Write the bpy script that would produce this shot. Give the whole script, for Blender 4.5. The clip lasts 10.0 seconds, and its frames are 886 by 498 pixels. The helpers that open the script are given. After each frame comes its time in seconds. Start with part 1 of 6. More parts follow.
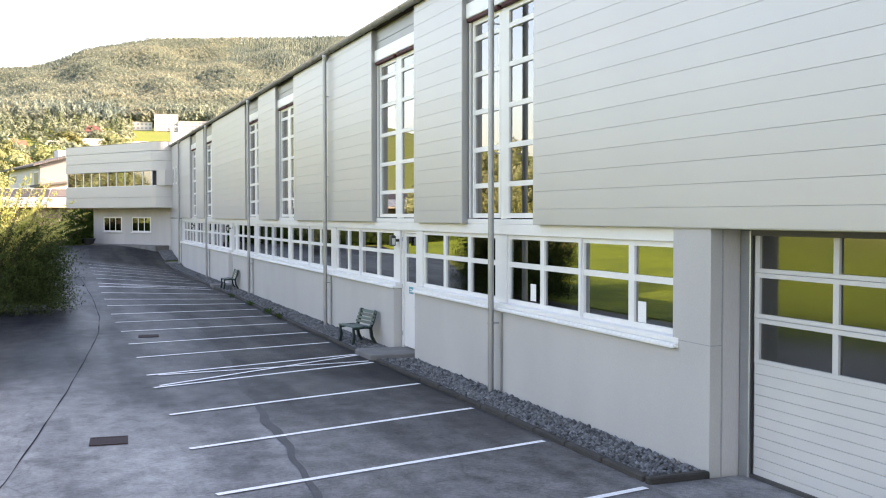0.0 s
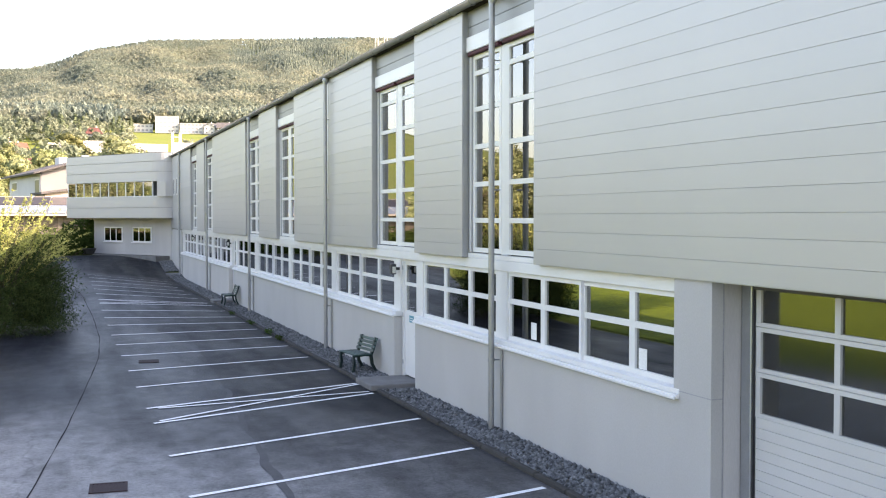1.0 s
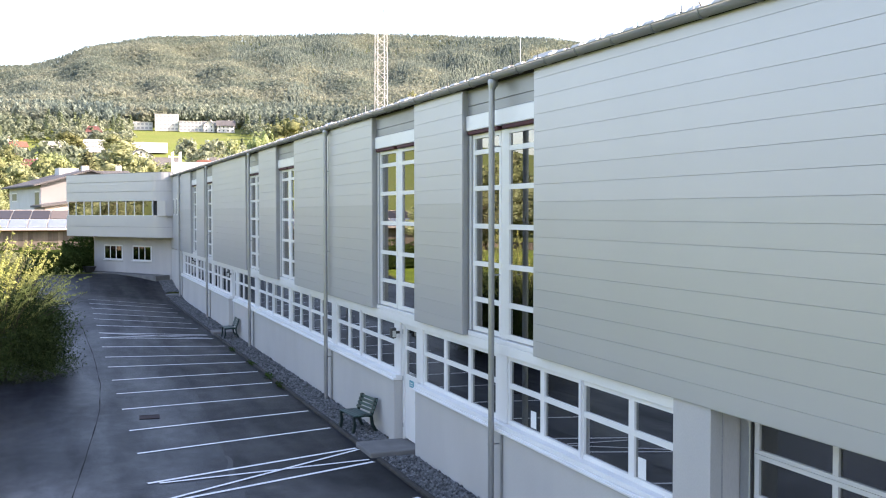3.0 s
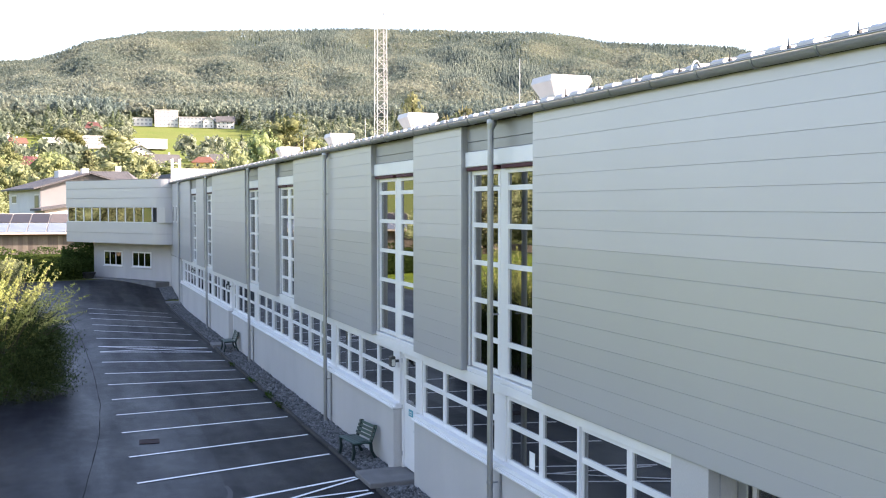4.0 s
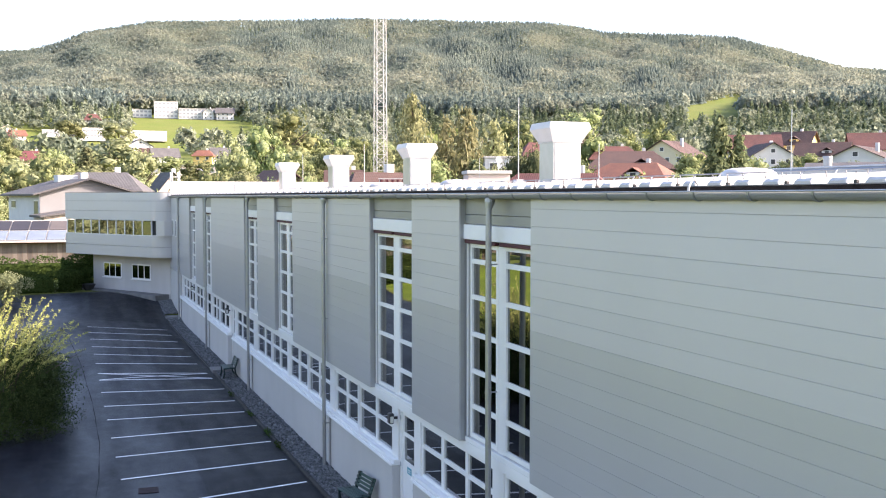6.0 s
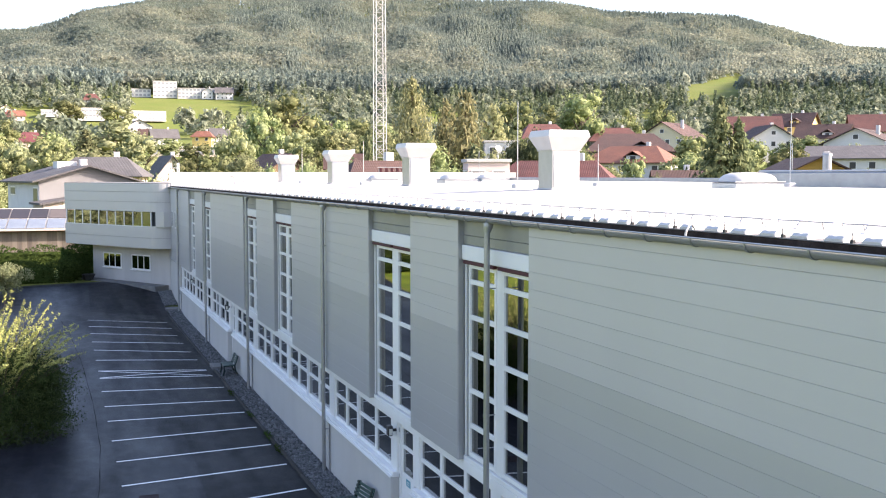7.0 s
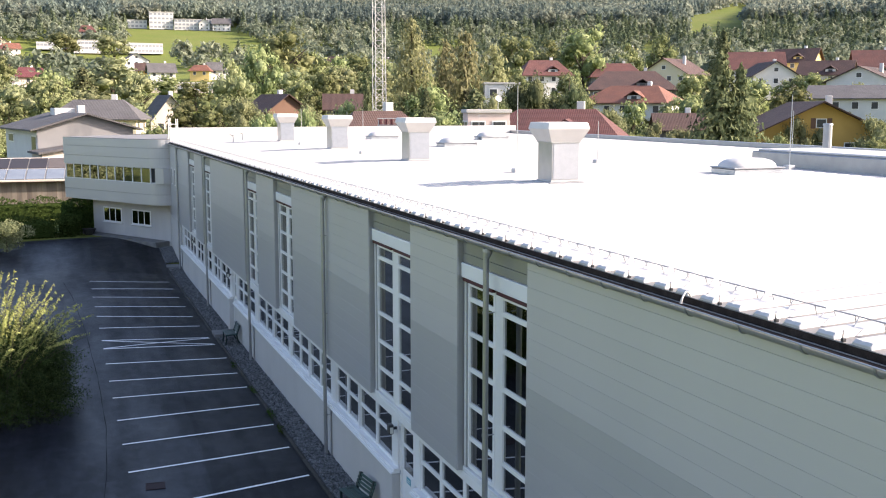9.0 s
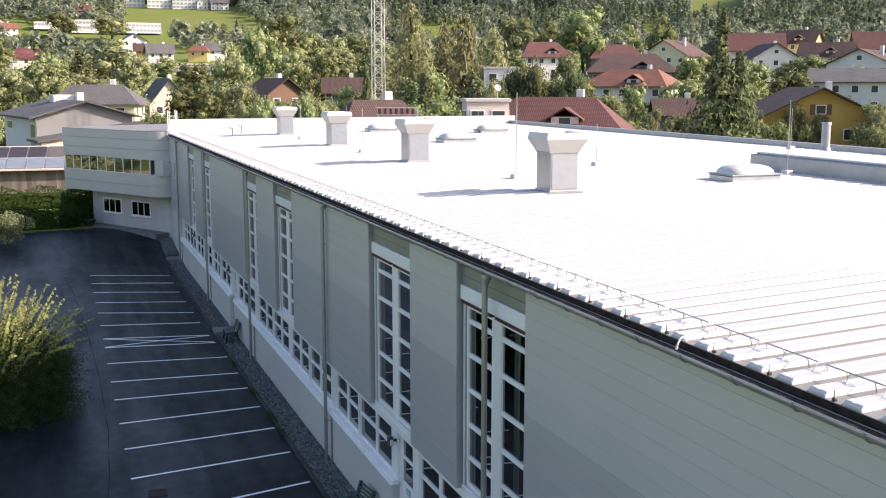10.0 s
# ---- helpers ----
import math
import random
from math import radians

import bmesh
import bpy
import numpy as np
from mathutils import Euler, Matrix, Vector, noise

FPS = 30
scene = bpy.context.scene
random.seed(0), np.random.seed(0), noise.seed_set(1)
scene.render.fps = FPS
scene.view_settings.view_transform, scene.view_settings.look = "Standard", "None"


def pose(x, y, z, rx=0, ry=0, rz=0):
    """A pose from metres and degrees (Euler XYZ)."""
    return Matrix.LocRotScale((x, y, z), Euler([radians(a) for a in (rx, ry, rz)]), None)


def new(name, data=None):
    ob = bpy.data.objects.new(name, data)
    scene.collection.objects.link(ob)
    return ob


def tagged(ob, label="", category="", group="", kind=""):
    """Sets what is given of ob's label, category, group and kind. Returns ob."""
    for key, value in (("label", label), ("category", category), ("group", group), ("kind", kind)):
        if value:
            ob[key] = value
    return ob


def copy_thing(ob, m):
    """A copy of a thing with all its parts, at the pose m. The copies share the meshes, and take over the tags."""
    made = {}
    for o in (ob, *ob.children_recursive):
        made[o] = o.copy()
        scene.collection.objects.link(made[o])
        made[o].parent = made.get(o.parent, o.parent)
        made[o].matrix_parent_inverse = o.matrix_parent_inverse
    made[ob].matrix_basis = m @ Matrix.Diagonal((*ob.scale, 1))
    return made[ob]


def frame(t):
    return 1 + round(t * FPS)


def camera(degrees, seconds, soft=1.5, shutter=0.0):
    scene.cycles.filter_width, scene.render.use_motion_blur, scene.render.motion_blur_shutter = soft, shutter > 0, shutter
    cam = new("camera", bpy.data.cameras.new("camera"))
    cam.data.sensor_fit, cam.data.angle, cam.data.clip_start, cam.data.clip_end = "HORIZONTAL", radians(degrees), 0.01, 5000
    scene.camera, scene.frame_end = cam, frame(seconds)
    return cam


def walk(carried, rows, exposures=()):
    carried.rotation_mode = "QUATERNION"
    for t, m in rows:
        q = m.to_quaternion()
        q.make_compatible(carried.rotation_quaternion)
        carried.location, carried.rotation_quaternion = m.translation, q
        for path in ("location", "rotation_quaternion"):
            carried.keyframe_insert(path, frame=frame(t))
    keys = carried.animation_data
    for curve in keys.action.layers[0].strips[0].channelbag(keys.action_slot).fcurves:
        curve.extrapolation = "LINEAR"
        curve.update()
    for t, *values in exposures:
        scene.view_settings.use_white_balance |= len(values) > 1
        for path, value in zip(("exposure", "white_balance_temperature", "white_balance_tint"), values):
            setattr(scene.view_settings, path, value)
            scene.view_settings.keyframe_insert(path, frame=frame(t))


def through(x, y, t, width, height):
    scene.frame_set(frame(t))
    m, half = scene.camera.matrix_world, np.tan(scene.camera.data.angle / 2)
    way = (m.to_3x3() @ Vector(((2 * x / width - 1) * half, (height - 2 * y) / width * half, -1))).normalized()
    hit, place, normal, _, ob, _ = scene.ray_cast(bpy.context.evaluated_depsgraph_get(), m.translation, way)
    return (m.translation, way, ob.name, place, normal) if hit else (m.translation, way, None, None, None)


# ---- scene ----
cam = camera(46.7, 10.0, soft=1.1)
# seconds, eye, turn to the right, tilt (degrees)
PATH = [
    (0.0, -0.035, -0.040, 3.204, 20.80, -1.87),
    (0.5, -0.020, -0.015, 3.479, 20.78, -1.82),
    (1.0, -0.010, 0.008, 3.842, 20.76, -1.81),
    (1.5, -0.010, 0.016, 4.240, 20.77, -1.83),
    (2.0, -0.018, 0.014, 4.642, 20.77, -1.86),
    (2.5, -0.018, 0.008, 5.040, 20.77, -1.92),
    (4.0, 0.000, 0.000, 6.240, 20.78, -2.33),
    (4.5, 0.018, 0.018, 6.632, 20.78, -2.43),
    (5.0, 0.031, 0.038, 7.032, 20.78, -2.57),
    (5.5, 0.045, 0.055, 7.430, 20.78, -2.69),
    (7.0, 0.092, 0.068, 8.632, 20.79, -4.08),
    (7.5, 0.102, 0.074, 9.048, 20.79, -5.13),
    (8.0, 0.104, 0.074, 9.467, 20.79, -6.17),
    (8.5, 0.100, 0.068, 9.893, 20.79, -7.11),
    (9.0, 0.090, 0.052, 10.332, 20.80, -7.92),
    (9.5, 0.080, 0.028, 10.767, 20.82, -8.54),
    (10.0, 0.072, 0.000, 11.202, 20.84, -9.09),
]
EXPOSURES = [(0.0, 2.45, 8000, 22), (1.0, 2.35, 7600, 22), (2.5, 2.2, 6900, 22), (4.0, 2.1, 6700, 22), (5.5, 2.05, 6600, 22), (7.0, 1.9, 6600, 21), (8.0, 1.75, 6600, 20), (9.0, 1.5, 6600, 19), (10.0, 1.27, 6600, 19)]
walk(cam, [(t, pose(x, y, z, 90 + tilt, 0, -turn)) for t, x, y, z, turn, tilt in PATH], EXPOSURES)

# ---- light ----
SUN_ELEVATION, SUN_AZIMUTH = radians(28.0), radians(115)   # azimuth from +y towards +x
world = bpy.data.worlds.new("sky")
scene.world = world
world.use_nodes = True
wn = world.node_tree
sky = wn.nodes.new("ShaderNodeTexSky")
sky.sky_type, sky.sun_disc = "NISHITA", False
sky.sun_elevation, sky.sun_rotation = SUN_ELEVATION, SUN_AZIMUTH
sky.air_density, sky.dust_density, sky.ozone_density = 1.0, 2.2, 1.0
wn.links.new(sky.outputs[0], wn.nodes["Background"].inputs[0])
wn.nodes["Background"].inputs[1].default_value = 0.13
sun = new("sun", bpy.data.lights.new("sun", "SUN"))
sun.data.energy, sun.data.angle, sun.data.color = 4.0, radians(0.55), (1.0, 0.9, 0.76)
sun_dir = Vector((math.sin(SUN_AZIMUTH) * math.cos(SUN_ELEVATION), math.cos(SUN_AZIMUTH) * math.cos(SUN_ELEVATION), math.sin(SUN_ELEVATION)))
sun.matrix_world = Matrix.Translation((60, 0, 60)) @ sun_dir.to_track_quat("Z", "Y").to_matrix().to_4x4()


# ---- materials ----
def surface(name, colour, rough=0.6, metal=0.0, second=None, scale=3.0, fine=60.0, amount=0.5, grain=0.15, bump=0.1, per="", stretch=(1, 1, 1), spread=0.0, spec=0.5):
    """A surface with stains at one scale and grain at a finer one."""
    m = bpy.data.materials.new(name)
    m.use_nodes = True
    t = m.node_tree
    n, l = t.nodes, t.links
    b = n["Principled BSDF"]
    b.inputs["Roughness"].default_value, b.inputs["Metallic"].default_value = rough, metal
    b.inputs["Specular IOR Level"].default_value = spec
    tc = n.new("ShaderNodeTexCoord")
    mp = n.new("ShaderNodeMapping")
    mp.inputs["Scale"].default_value = stretch
    l.new(tc.outputs["Object"], mp.inputs[0])
    big, small = n.new("ShaderNodeTexNoise"), n.new("ShaderNodeTexNoise")
    for node, s, d in ((big, scale, 5), (small, fine, 3)):
        node.inputs["Scale"].default_value, node.inputs["Detail"].default_value = s, d
        l.new(mp.outputs[0], node.inputs["Vector"])
    second = second or tuple(c * 0.72 for c in colour)
    ramp = n.new("ShaderNodeMapRange")
    ramp.inputs["From Min"].default_value, ramp.inputs["From Max"].default_value = 0.35, 0.7
    ramp.inputs["To Max"].default_value = amount
    l.new(big.outputs[0], ramp.inputs[0])
    mix = n.new("ShaderNodeMix")
    mix.data_type = "RGBA"
    mix.inputs["A"].default_value, mix.inputs["B"].default_value = (*colour, 1), (*second, 1)
    l.new(ramp.outputs[0], mix.inputs["Factor"])
    hsv = n.new("ShaderNodeHueSaturation")
    l.new(mix.outputs["Result"], hsv.inputs["Color"])
    g = n.new("ShaderNodeMapRange")
    g.inputs["From Min"].default_value, g.inputs["From Max"].default_value = 0.3, 0.7
    g.inputs["To Min"].default_value, g.inputs["To Max"].default_value = 1 - grain, 1 + grain
    l.new(small.outputs[0], g.inputs[0])
    value = g.outputs[0]
    if per:
        info = n.new("ShaderNodeObjectInfo" if per == "object" else "ShaderNodeNewGeometry")
        r = n.new("ShaderNodeMapRange")
        r.inputs["To Min"].default_value, r.inputs["To Max"].default_value = 1 - spread, 1 + spread
        l.new(info.outputs["Random" if per == "object" else "Random Per Island"], r.inputs[0])
        mul = n.new("ShaderNodeMath")
        mul.operation = "MULTIPLY"
        l.new(value, mul.inputs[0]), l.new(r.outputs[0], mul.inputs[1])
        value = mul.outputs[0]
    l.new(value, hsv.inputs["Value"])
    l.new(hsv.outputs[0], b.inputs["Base Color"])
    if bump:
        bp = n.new("ShaderNodeBump")
        bp.inputs["Strength"].default_value, bp.inputs["Distance"].default_value = bump, 0.01
        l.new(small.outputs[0], bp.inputs["Height"]), l.new(bp.outputs[0], b.inputs["Normal"])
    return m


def asphalt(name, light, dark, pale, rough=0.45):
    """Worn asphalt: brighter light by the gate and shade farther on put into the colour, tyre streaks, oil, speckled
    stone, hairline cracks.
    """
    m = bpy.data.materials.new(name)
    m.use_nodes = True
    n, l = m.node_tree.nodes, m.node_tree.links
    b = n["Principled BSDF"]
    tc = n.new("ShaderNodeTexCoord")

    def cloud(scale, detail, stretch=(1, 1, 1), lo=0.35, hi=0.65):
        mp, t, r = n.new("ShaderNodeMapping"), n.new("ShaderNodeTexNoise"), n.new("ShaderNodeMapRange")
        mp.inputs["Scale"].default_value = stretch
        t.inputs["Scale"].default_value, t.inputs["Detail"].default_value = scale, detail
        r.inputs["From Min"].default_value, r.inputs["From Max"].default_value = lo, hi
        l.new(tc.outputs["Object"], mp.inputs[0]), l.new(mp.outputs[0], t.inputs["Vector"]), l.new(t.outputs[0], r.inputs[0])
        return r.outputs[0], t.outputs[0]

    def math_node(op, a, v):
        k = n.new("ShaderNodeMath")
        k.operation = op
        l.new(a, k.inputs[0])
        if isinstance(v, float):
            k.inputs[1].default_value = v
        else:
            l.new(v, k.inputs[1])
        return k.outputs[0]

    broad, _ = cloud(0.16, 9, (1, 1, 1), 0.33, 0.67)
    streak, _ = cloud(0.7, 10, (1, 0.4, 1), 0.4, 0.62)
    oil, _ = cloud(1.1, 3, (1, 1, 1), 0.60, 0.70)
    speck, raw = cloud(70, 2, (1, 1, 1), 0.3, 0.7)
    v = n.new("ShaderNodeTexVoronoi")
    v.feature = "DISTANCE_TO_EDGE"
    v.inputs["Scale"].default_value = 0.23
    warp = n.new("ShaderNodeTexNoise")
    warp.inputs["Scale"].default_value = 1.4
    mixv = n.new("ShaderNodeMix")
    mixv.data_type = "VECTOR"
    mixv.inputs["Factor"].default_value = 0.35
    l.new(tc.outputs["Object"], warp.inputs["Vector"]), l.new(tc.outputs["Object"], mixv.inputs["A"]), l.new(warp.outputs["Color"], mixv.inputs["B"])
    l.new(mixv.outputs["Result"], v.inputs["Vector"])
    crack = n.new("ShaderNodeMapRange")
    crack.inputs["From Min"].default_value, crack.inputs["From Max"].default_value = 0.0, 0.004
    crack.inputs["To Min"].default_value, crack.inputs["To Max"].default_value = 0.72, 1.0
    l.new(v.outputs["Distance"], crack.inputs[0])
    track, _ = cloud(0.9, 5, (1.0, 0.13, 1), 0.46, 0.6)
    scuff, _ = cloud(2.2, 8, (1.0, 0.7, 1), 0.44, 0.66)
    stone, _ = cloud(16, 4, (1, 1, 1), 0.3, 0.7)
    patchy, _ = cloud(3.2, 9, (1, 0.8, 1), 0.34, 0.66)
    shade = math_node("MULTIPLY", broad, 0.4)
    shade = math_node("ADD", shade, math_node("MULTIPLY", streak, 0.25))
    shade = math_node("ADD", shade, math_node("MULTIPLY", track, 0.35))
    shade = math_node("SUBTRACT", shade, math_node("MULTIPLY", scuff, 0.2))
    mix = n.new("ShaderNodeMix")
    mix.data_type = "RGBA"
    l.new(shade, mix.inputs["Factor"])
    # yard light and shade painted by distance: pale near the gate, dark beyond
    xyz, light_fade = n.new("ShaderNodeSeparateXYZ"), n.new("ShaderNodeMapRange")
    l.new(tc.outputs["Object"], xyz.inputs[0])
    light_fade.interpolation_type = "SMOOTHSTEP"
    light_fade.inputs["From Min"].default_value, light_fade.inputs["From Max"].default_value = 16.5, 26.5
    l.new(math_node("ADD", math_node("ADD", xyz.outputs["Y"], math_node("MULTIPLY", xyz.outputs["X"], 0.7)), math_node("MULTIPLY", broad, 4.0)), light_fade.inputs[0])
    for lit_tone, shade_tone, socket in ((pale, light, "A"), (tuple(c * 0.35 for c in pale), dark, "B")):
        light_mix = n.new("ShaderNodeMix")
        light_mix.data_type = "RGBA"
        light_mix.inputs["A"].default_value, light_mix.inputs["B"].default_value = (*lit_tone, 1), (*shade_tone, 1)
        l.new(light_fade.outputs[0], light_mix.inputs["Factor"]), l.new(light_mix.outputs["Result"], mix.inputs[socket])
    hsv = n.new("ShaderNodeHueSaturation")
    l.new(mix.outputs["Result"], hsv.inputs["Color"])
    value = math_node("ADD", math_node("MULTIPLY", speck, 0.7), 0.12)
    value = math_node("ADD", value, math_node("MULTIPLY", patchy, 0.55))
    value = math_node("ADD", value, math_node("MULTIPLY", stone, 0.55))
    value = math_node("MULTIPLY", value, math_node("SUBTRACT", math_node("MULTIPLY", oil, -0.4), -1.0))
    value = math_node("MULTIPLY", value, crack.outputs[0])
    l.new(value, hsv.inputs["Value"]), l.new(hsv.outputs[0], b.inputs["Base Color"])
    rr = math_node("ADD", math_node("MULTIPLY", shade, 0.2), rough - 0.05)
    l.new(rr, b.inputs["Roughness"])
    bp = n.new("ShaderNodeBump")
    b.inputs["Specular IOR Level"].default_value = 0.15
    bp.inputs["Strength"].default_value, bp.inputs["Distance"].default_value = 0.3, 0.01
    l.new(raw, bp.inputs["Height"]), l.new(bp.outputs[0], b.inputs["Normal"])
    return m


def tiles(name, colour, second, row=0.3, column=0.2):
    """Roof tiles seen from afar: courses and columns in relief, weathered patches."""
    m = surface(name, colour, 0.8, second=second, scale=0.5, fine=9, amount=0.8, grain=0.28, bump=0)
    n, l = m.node_tree.nodes, m.node_tree.links
    tc = n.new("ShaderNodeTexCoord")
    height = None
    for axis, size in (("Z", row * 0.55), ("X", column), ("Y", column)):
        w = n.new("ShaderNodeTexWave")
        w.bands_direction, w.wave_profile = axis, "SAW" if axis == "Z" else "SIN"
        w.inputs["Scale"].default_value, w.inputs["Distortion"].default_value = 0.314 / size, 0.15
        l.new(tc.outputs["Object"], w.inputs["Vector"])
        if height is None:
            height = w.outputs["Fac"]
        else:
            add = n.new("ShaderNodeMath")
            l.new(height, add.inputs[0]), l.new(w.outputs["Fac"], add.inputs[1])
            height = add.outputs[0]
    bp = n.new("ShaderNodeBump")
    bp.inputs["Strength"].default_value, bp.inputs["Distance"].default_value = 0.45, 0.05
    l.new(height, bp.inputs["Height"]), l.new(bp.outputs[0], n["Principled BSDF"].inputs["Normal"])
    return m


def leaves(name, colour, second, through=0.35, spread=0.35, yellow=0.03, stand=0.0, mottle=30.0):
    """Foliage: matt, lit through; every clump, tree and stand a little different."""
    m = bpy.data.materials.new(name)
    m.use_nodes = True
    t = m.node_tree
    n, l = t.nodes, t.links
    n.remove(n["Principled BSDF"])
    out = n["Material Output"]
    geo, info, tc = n.new("ShaderNodeNewGeometry"), n.new("ShaderNodeObjectInfo"), n.new("ShaderNodeTexCoord")

    def spots(scale, lo, hi, a, b):
        k, r = n.new("ShaderNodeTexNoise"), n.new("ShaderNodeMapRange")
        k.inputs["Scale"].default_value, k.inputs["Detail"].default_value = scale, 2
        r.inputs["From Min"].default_value, r.inputs["From Max"].default_value = lo, hi
        r.inputs["To Min"].default_value, r.inputs["To Max"].default_value = a, b
        l.new(tc.outputs["Object"], k.inputs["Vector"]), l.new(k.outputs[0], r.inputs[0])
        return r.outputs[0]

    mix = n.new("ShaderNodeMix")
    mix.data_type = "RGBA"
    mix.inputs["A"].default_value, mix.inputs["B"].default_value = (*colour, 1), (*second, 1)
    if stand:
        # species change from stand to stand
        add = n.new("ShaderNodeMath")
        add.operation, add.use_clamp = "MULTIPLY_ADD", True
        add.inputs[1].default_value = 0.4
        l.new(geo.outputs["Random Per Island"], add.inputs[0]), l.new(spots(stand, 0.36, 0.64, -0.1, 0.55), add.inputs[2])
        l.new(add.outputs[0], mix.inputs["Factor"])
    else:
        l.new(geo.outputs["Random Per Island"], mix.inputs["Factor"])
    hsv = n.new("ShaderNodeHueSaturation")
    r = n.new("ShaderNodeMapRange")
    r.inputs["To Min"].default_value, r.inputs["To Max"].default_value = 1 - spread, 1 + spread
    l.new(info.outputs["Random"], r.inputs[0])
    mul = n.new("ShaderNodeMath")
    mul.operation = "MULTIPLY"
    l.new(r.outputs[0], mul.inputs[0]), l.new(spots(mottle, 0.35, 0.65, 0.7, 1.3), mul.inputs[1])
    l.new(mul.outputs[0], hsv.inputs["Value"])
    h = n.new("ShaderNodeMapRange")
    h.inputs["To Min"].default_value, h.inputs["To Max"].default_value = 0.5 - yellow, 0.5 + yellow
    l.new(info.outputs["Random"], h.inputs[0]), l.new(h.outputs[0], hsv.inputs["Hue"])
    l.new(mix.outputs["Result"], hsv.inputs["Color"])
    d, tr, ms = n.new("ShaderNodeBsdfDiffuse"), n.new("ShaderNodeBsdfTranslucent"), n.new("ShaderNodeMixShader")
    ms.inputs[0].default_value = through
    l.new(hsv.outputs[0], d.inputs[0]), l.new(hsv.outputs[0], tr.inputs[0])
    l.new(d.outputs[0], ms.inputs[1]), l.new(tr.outputs[0], ms.inputs[2]), l.new(ms.outputs[0], out.inputs[0])
    return m


def glass(name, tint=(0.55, 0.6, 0.6), base=0.12, rough=0.0):
    """Pane: a mirror by Fresnel over a tinted see-through sheet."""
    m = bpy.data.materials.new(name)
    m.use_nodes = True
    t = m.node_tree
    n, l = t.nodes, t.links
    n.remove(n["Principled BSDF"])
    fr = n.new("ShaderNodeFresnel")
    fr.inputs[0].default_value = 1.6
    add = n.new("ShaderNodeMath")
    add.inputs[1].default_value, add.use_clamp = base, True
    l.new(fr.outputs[0], add.inputs[0])
    g, tr, ms = n.new("ShaderNodeBsdfGlossy"), n.new("ShaderNodeBsdfTransparent"), n.new("ShaderNodeMixShader")
    g.inputs["Roughness"].default_value = rough
    tr.inputs[0].default_value = (*tint, 1)
    l.new(add.outputs[0], ms.inputs[0]), l.new(tr.outputs[0], ms.inputs[1]), l.new(g.outputs[0], ms.inputs[2])
    l.new(ms.outputs[0], n["Material Output"].inputs[0])
    return m


# the dark bluish far tones hold the yard's shade in the asphalt colour
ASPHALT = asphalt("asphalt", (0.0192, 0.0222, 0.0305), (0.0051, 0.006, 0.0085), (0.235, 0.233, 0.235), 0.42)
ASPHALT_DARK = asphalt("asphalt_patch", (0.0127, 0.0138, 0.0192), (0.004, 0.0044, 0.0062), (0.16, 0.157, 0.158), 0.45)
SEAM = surface("bitumen_seam", (0.032, 0.032, 0.034), 0.9, scale=4, fine=50, spec=0.08)
PATCH_SEAM = surface("sealed_joint", (0.075, 0.074, 0.076), 0.7, second=(0.045, 0.045, 0.047), scale=3, fine=50, grain=0.3, bump=0.2)
LINE = surface("road_paint", (0.94, 0.94, 0.93), 0.7, second=(0.72, 0.72, 0.72), scale=2.2, fine=35, amount=0.35, grain=0.1)
LAWN = surface("lawn", (0.16, 0.215, 0.02), 0.9, second=(0.075, 0.12, 0.015), scale=0.45, fine=7, amount=0.8, grain=0.35, bump=0.3, spec=0.2)
GRASS = surface("grass", (0.115, 0.15, 0.025), 0.9, second=(0.15, 0.16, 0.04), scale=0.05, fine=2.2, amount=0.9, grain=0.25, bump=0.3, spec=0.2)
PLASTER = surface("plaster", (0.505, 0.492, 0.468), 0.85, second=(0.425, 0.415, 0.396), scale=0.7, fine=80, amount=0.6, grain=0.05, bump=0.25, stretch=(1, 1, 0.5))
PLASTER_WARM = surface("plaster_warm", (0.52, 0.5, 0.48), 0.85, second=(0.42, 0.4, 0.39), scale=1.2, fine=80, amount=0.6, grain=0.05, bump=0.2, stretch=(1, 1, 0.15))
CLADDING = surface("metal_cladding", (0.505, 0.497, 0.5), 0.38, 0.2, second=(0.473, 0.467, 0.47), scale=0.6, fine=140, amount=0.5, grain=0.02, bump=0.015, per="object", spread=0.025)
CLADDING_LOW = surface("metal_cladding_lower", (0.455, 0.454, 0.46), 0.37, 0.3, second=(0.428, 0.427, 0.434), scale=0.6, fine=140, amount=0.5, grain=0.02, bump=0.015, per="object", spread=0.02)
CLAD_SIDE = surface("metal_flashing", (0.4, 0.405, 0.41), 0.4, 0.6, scale=1.5, fine=90, amount=0.3, grain=0.03, bump=0.02)
CLAD_GREY = surface("metal_spandrel", (0.28, 0.285, 0.285), 0.42, 0.5, scale=1.5, fine=90, amount=0.3, grain=0.03, bump=0.02)
BACKING = surface("dark_backing", (0.36, 0.36, 0.365), 0.8, scale=3, fine=50)
WHITE = surface("white_frame", (0.8, 0.795, 0.775), 0.35, second=(0.68, 0.677, 0.662), scale=1.4, fine=70, amount=0.4, grain=0.03, bump=0.03)
SHUTTER = surface("white_shutter_box", (0.78, 0.78, 0.79), 0.3, second=(0.66, 0.67, 0.68), scale=1.2, fine=70, amount=0.4, grain=0.02, bump=0.03)
RED = surface("awning_red", (0.07, 0.009, 0.014), 0.7, second=(0.04, 0.006, 0.01), scale=8, fine=80)
ZINC = surface("zinc", (0.36, 0.37, 0.38), 0.42, 0.75, second=(0.27, 0.28, 0.29), scale=2.5, fine=60, amount=0.6, grain=0.06, bump=0.04)
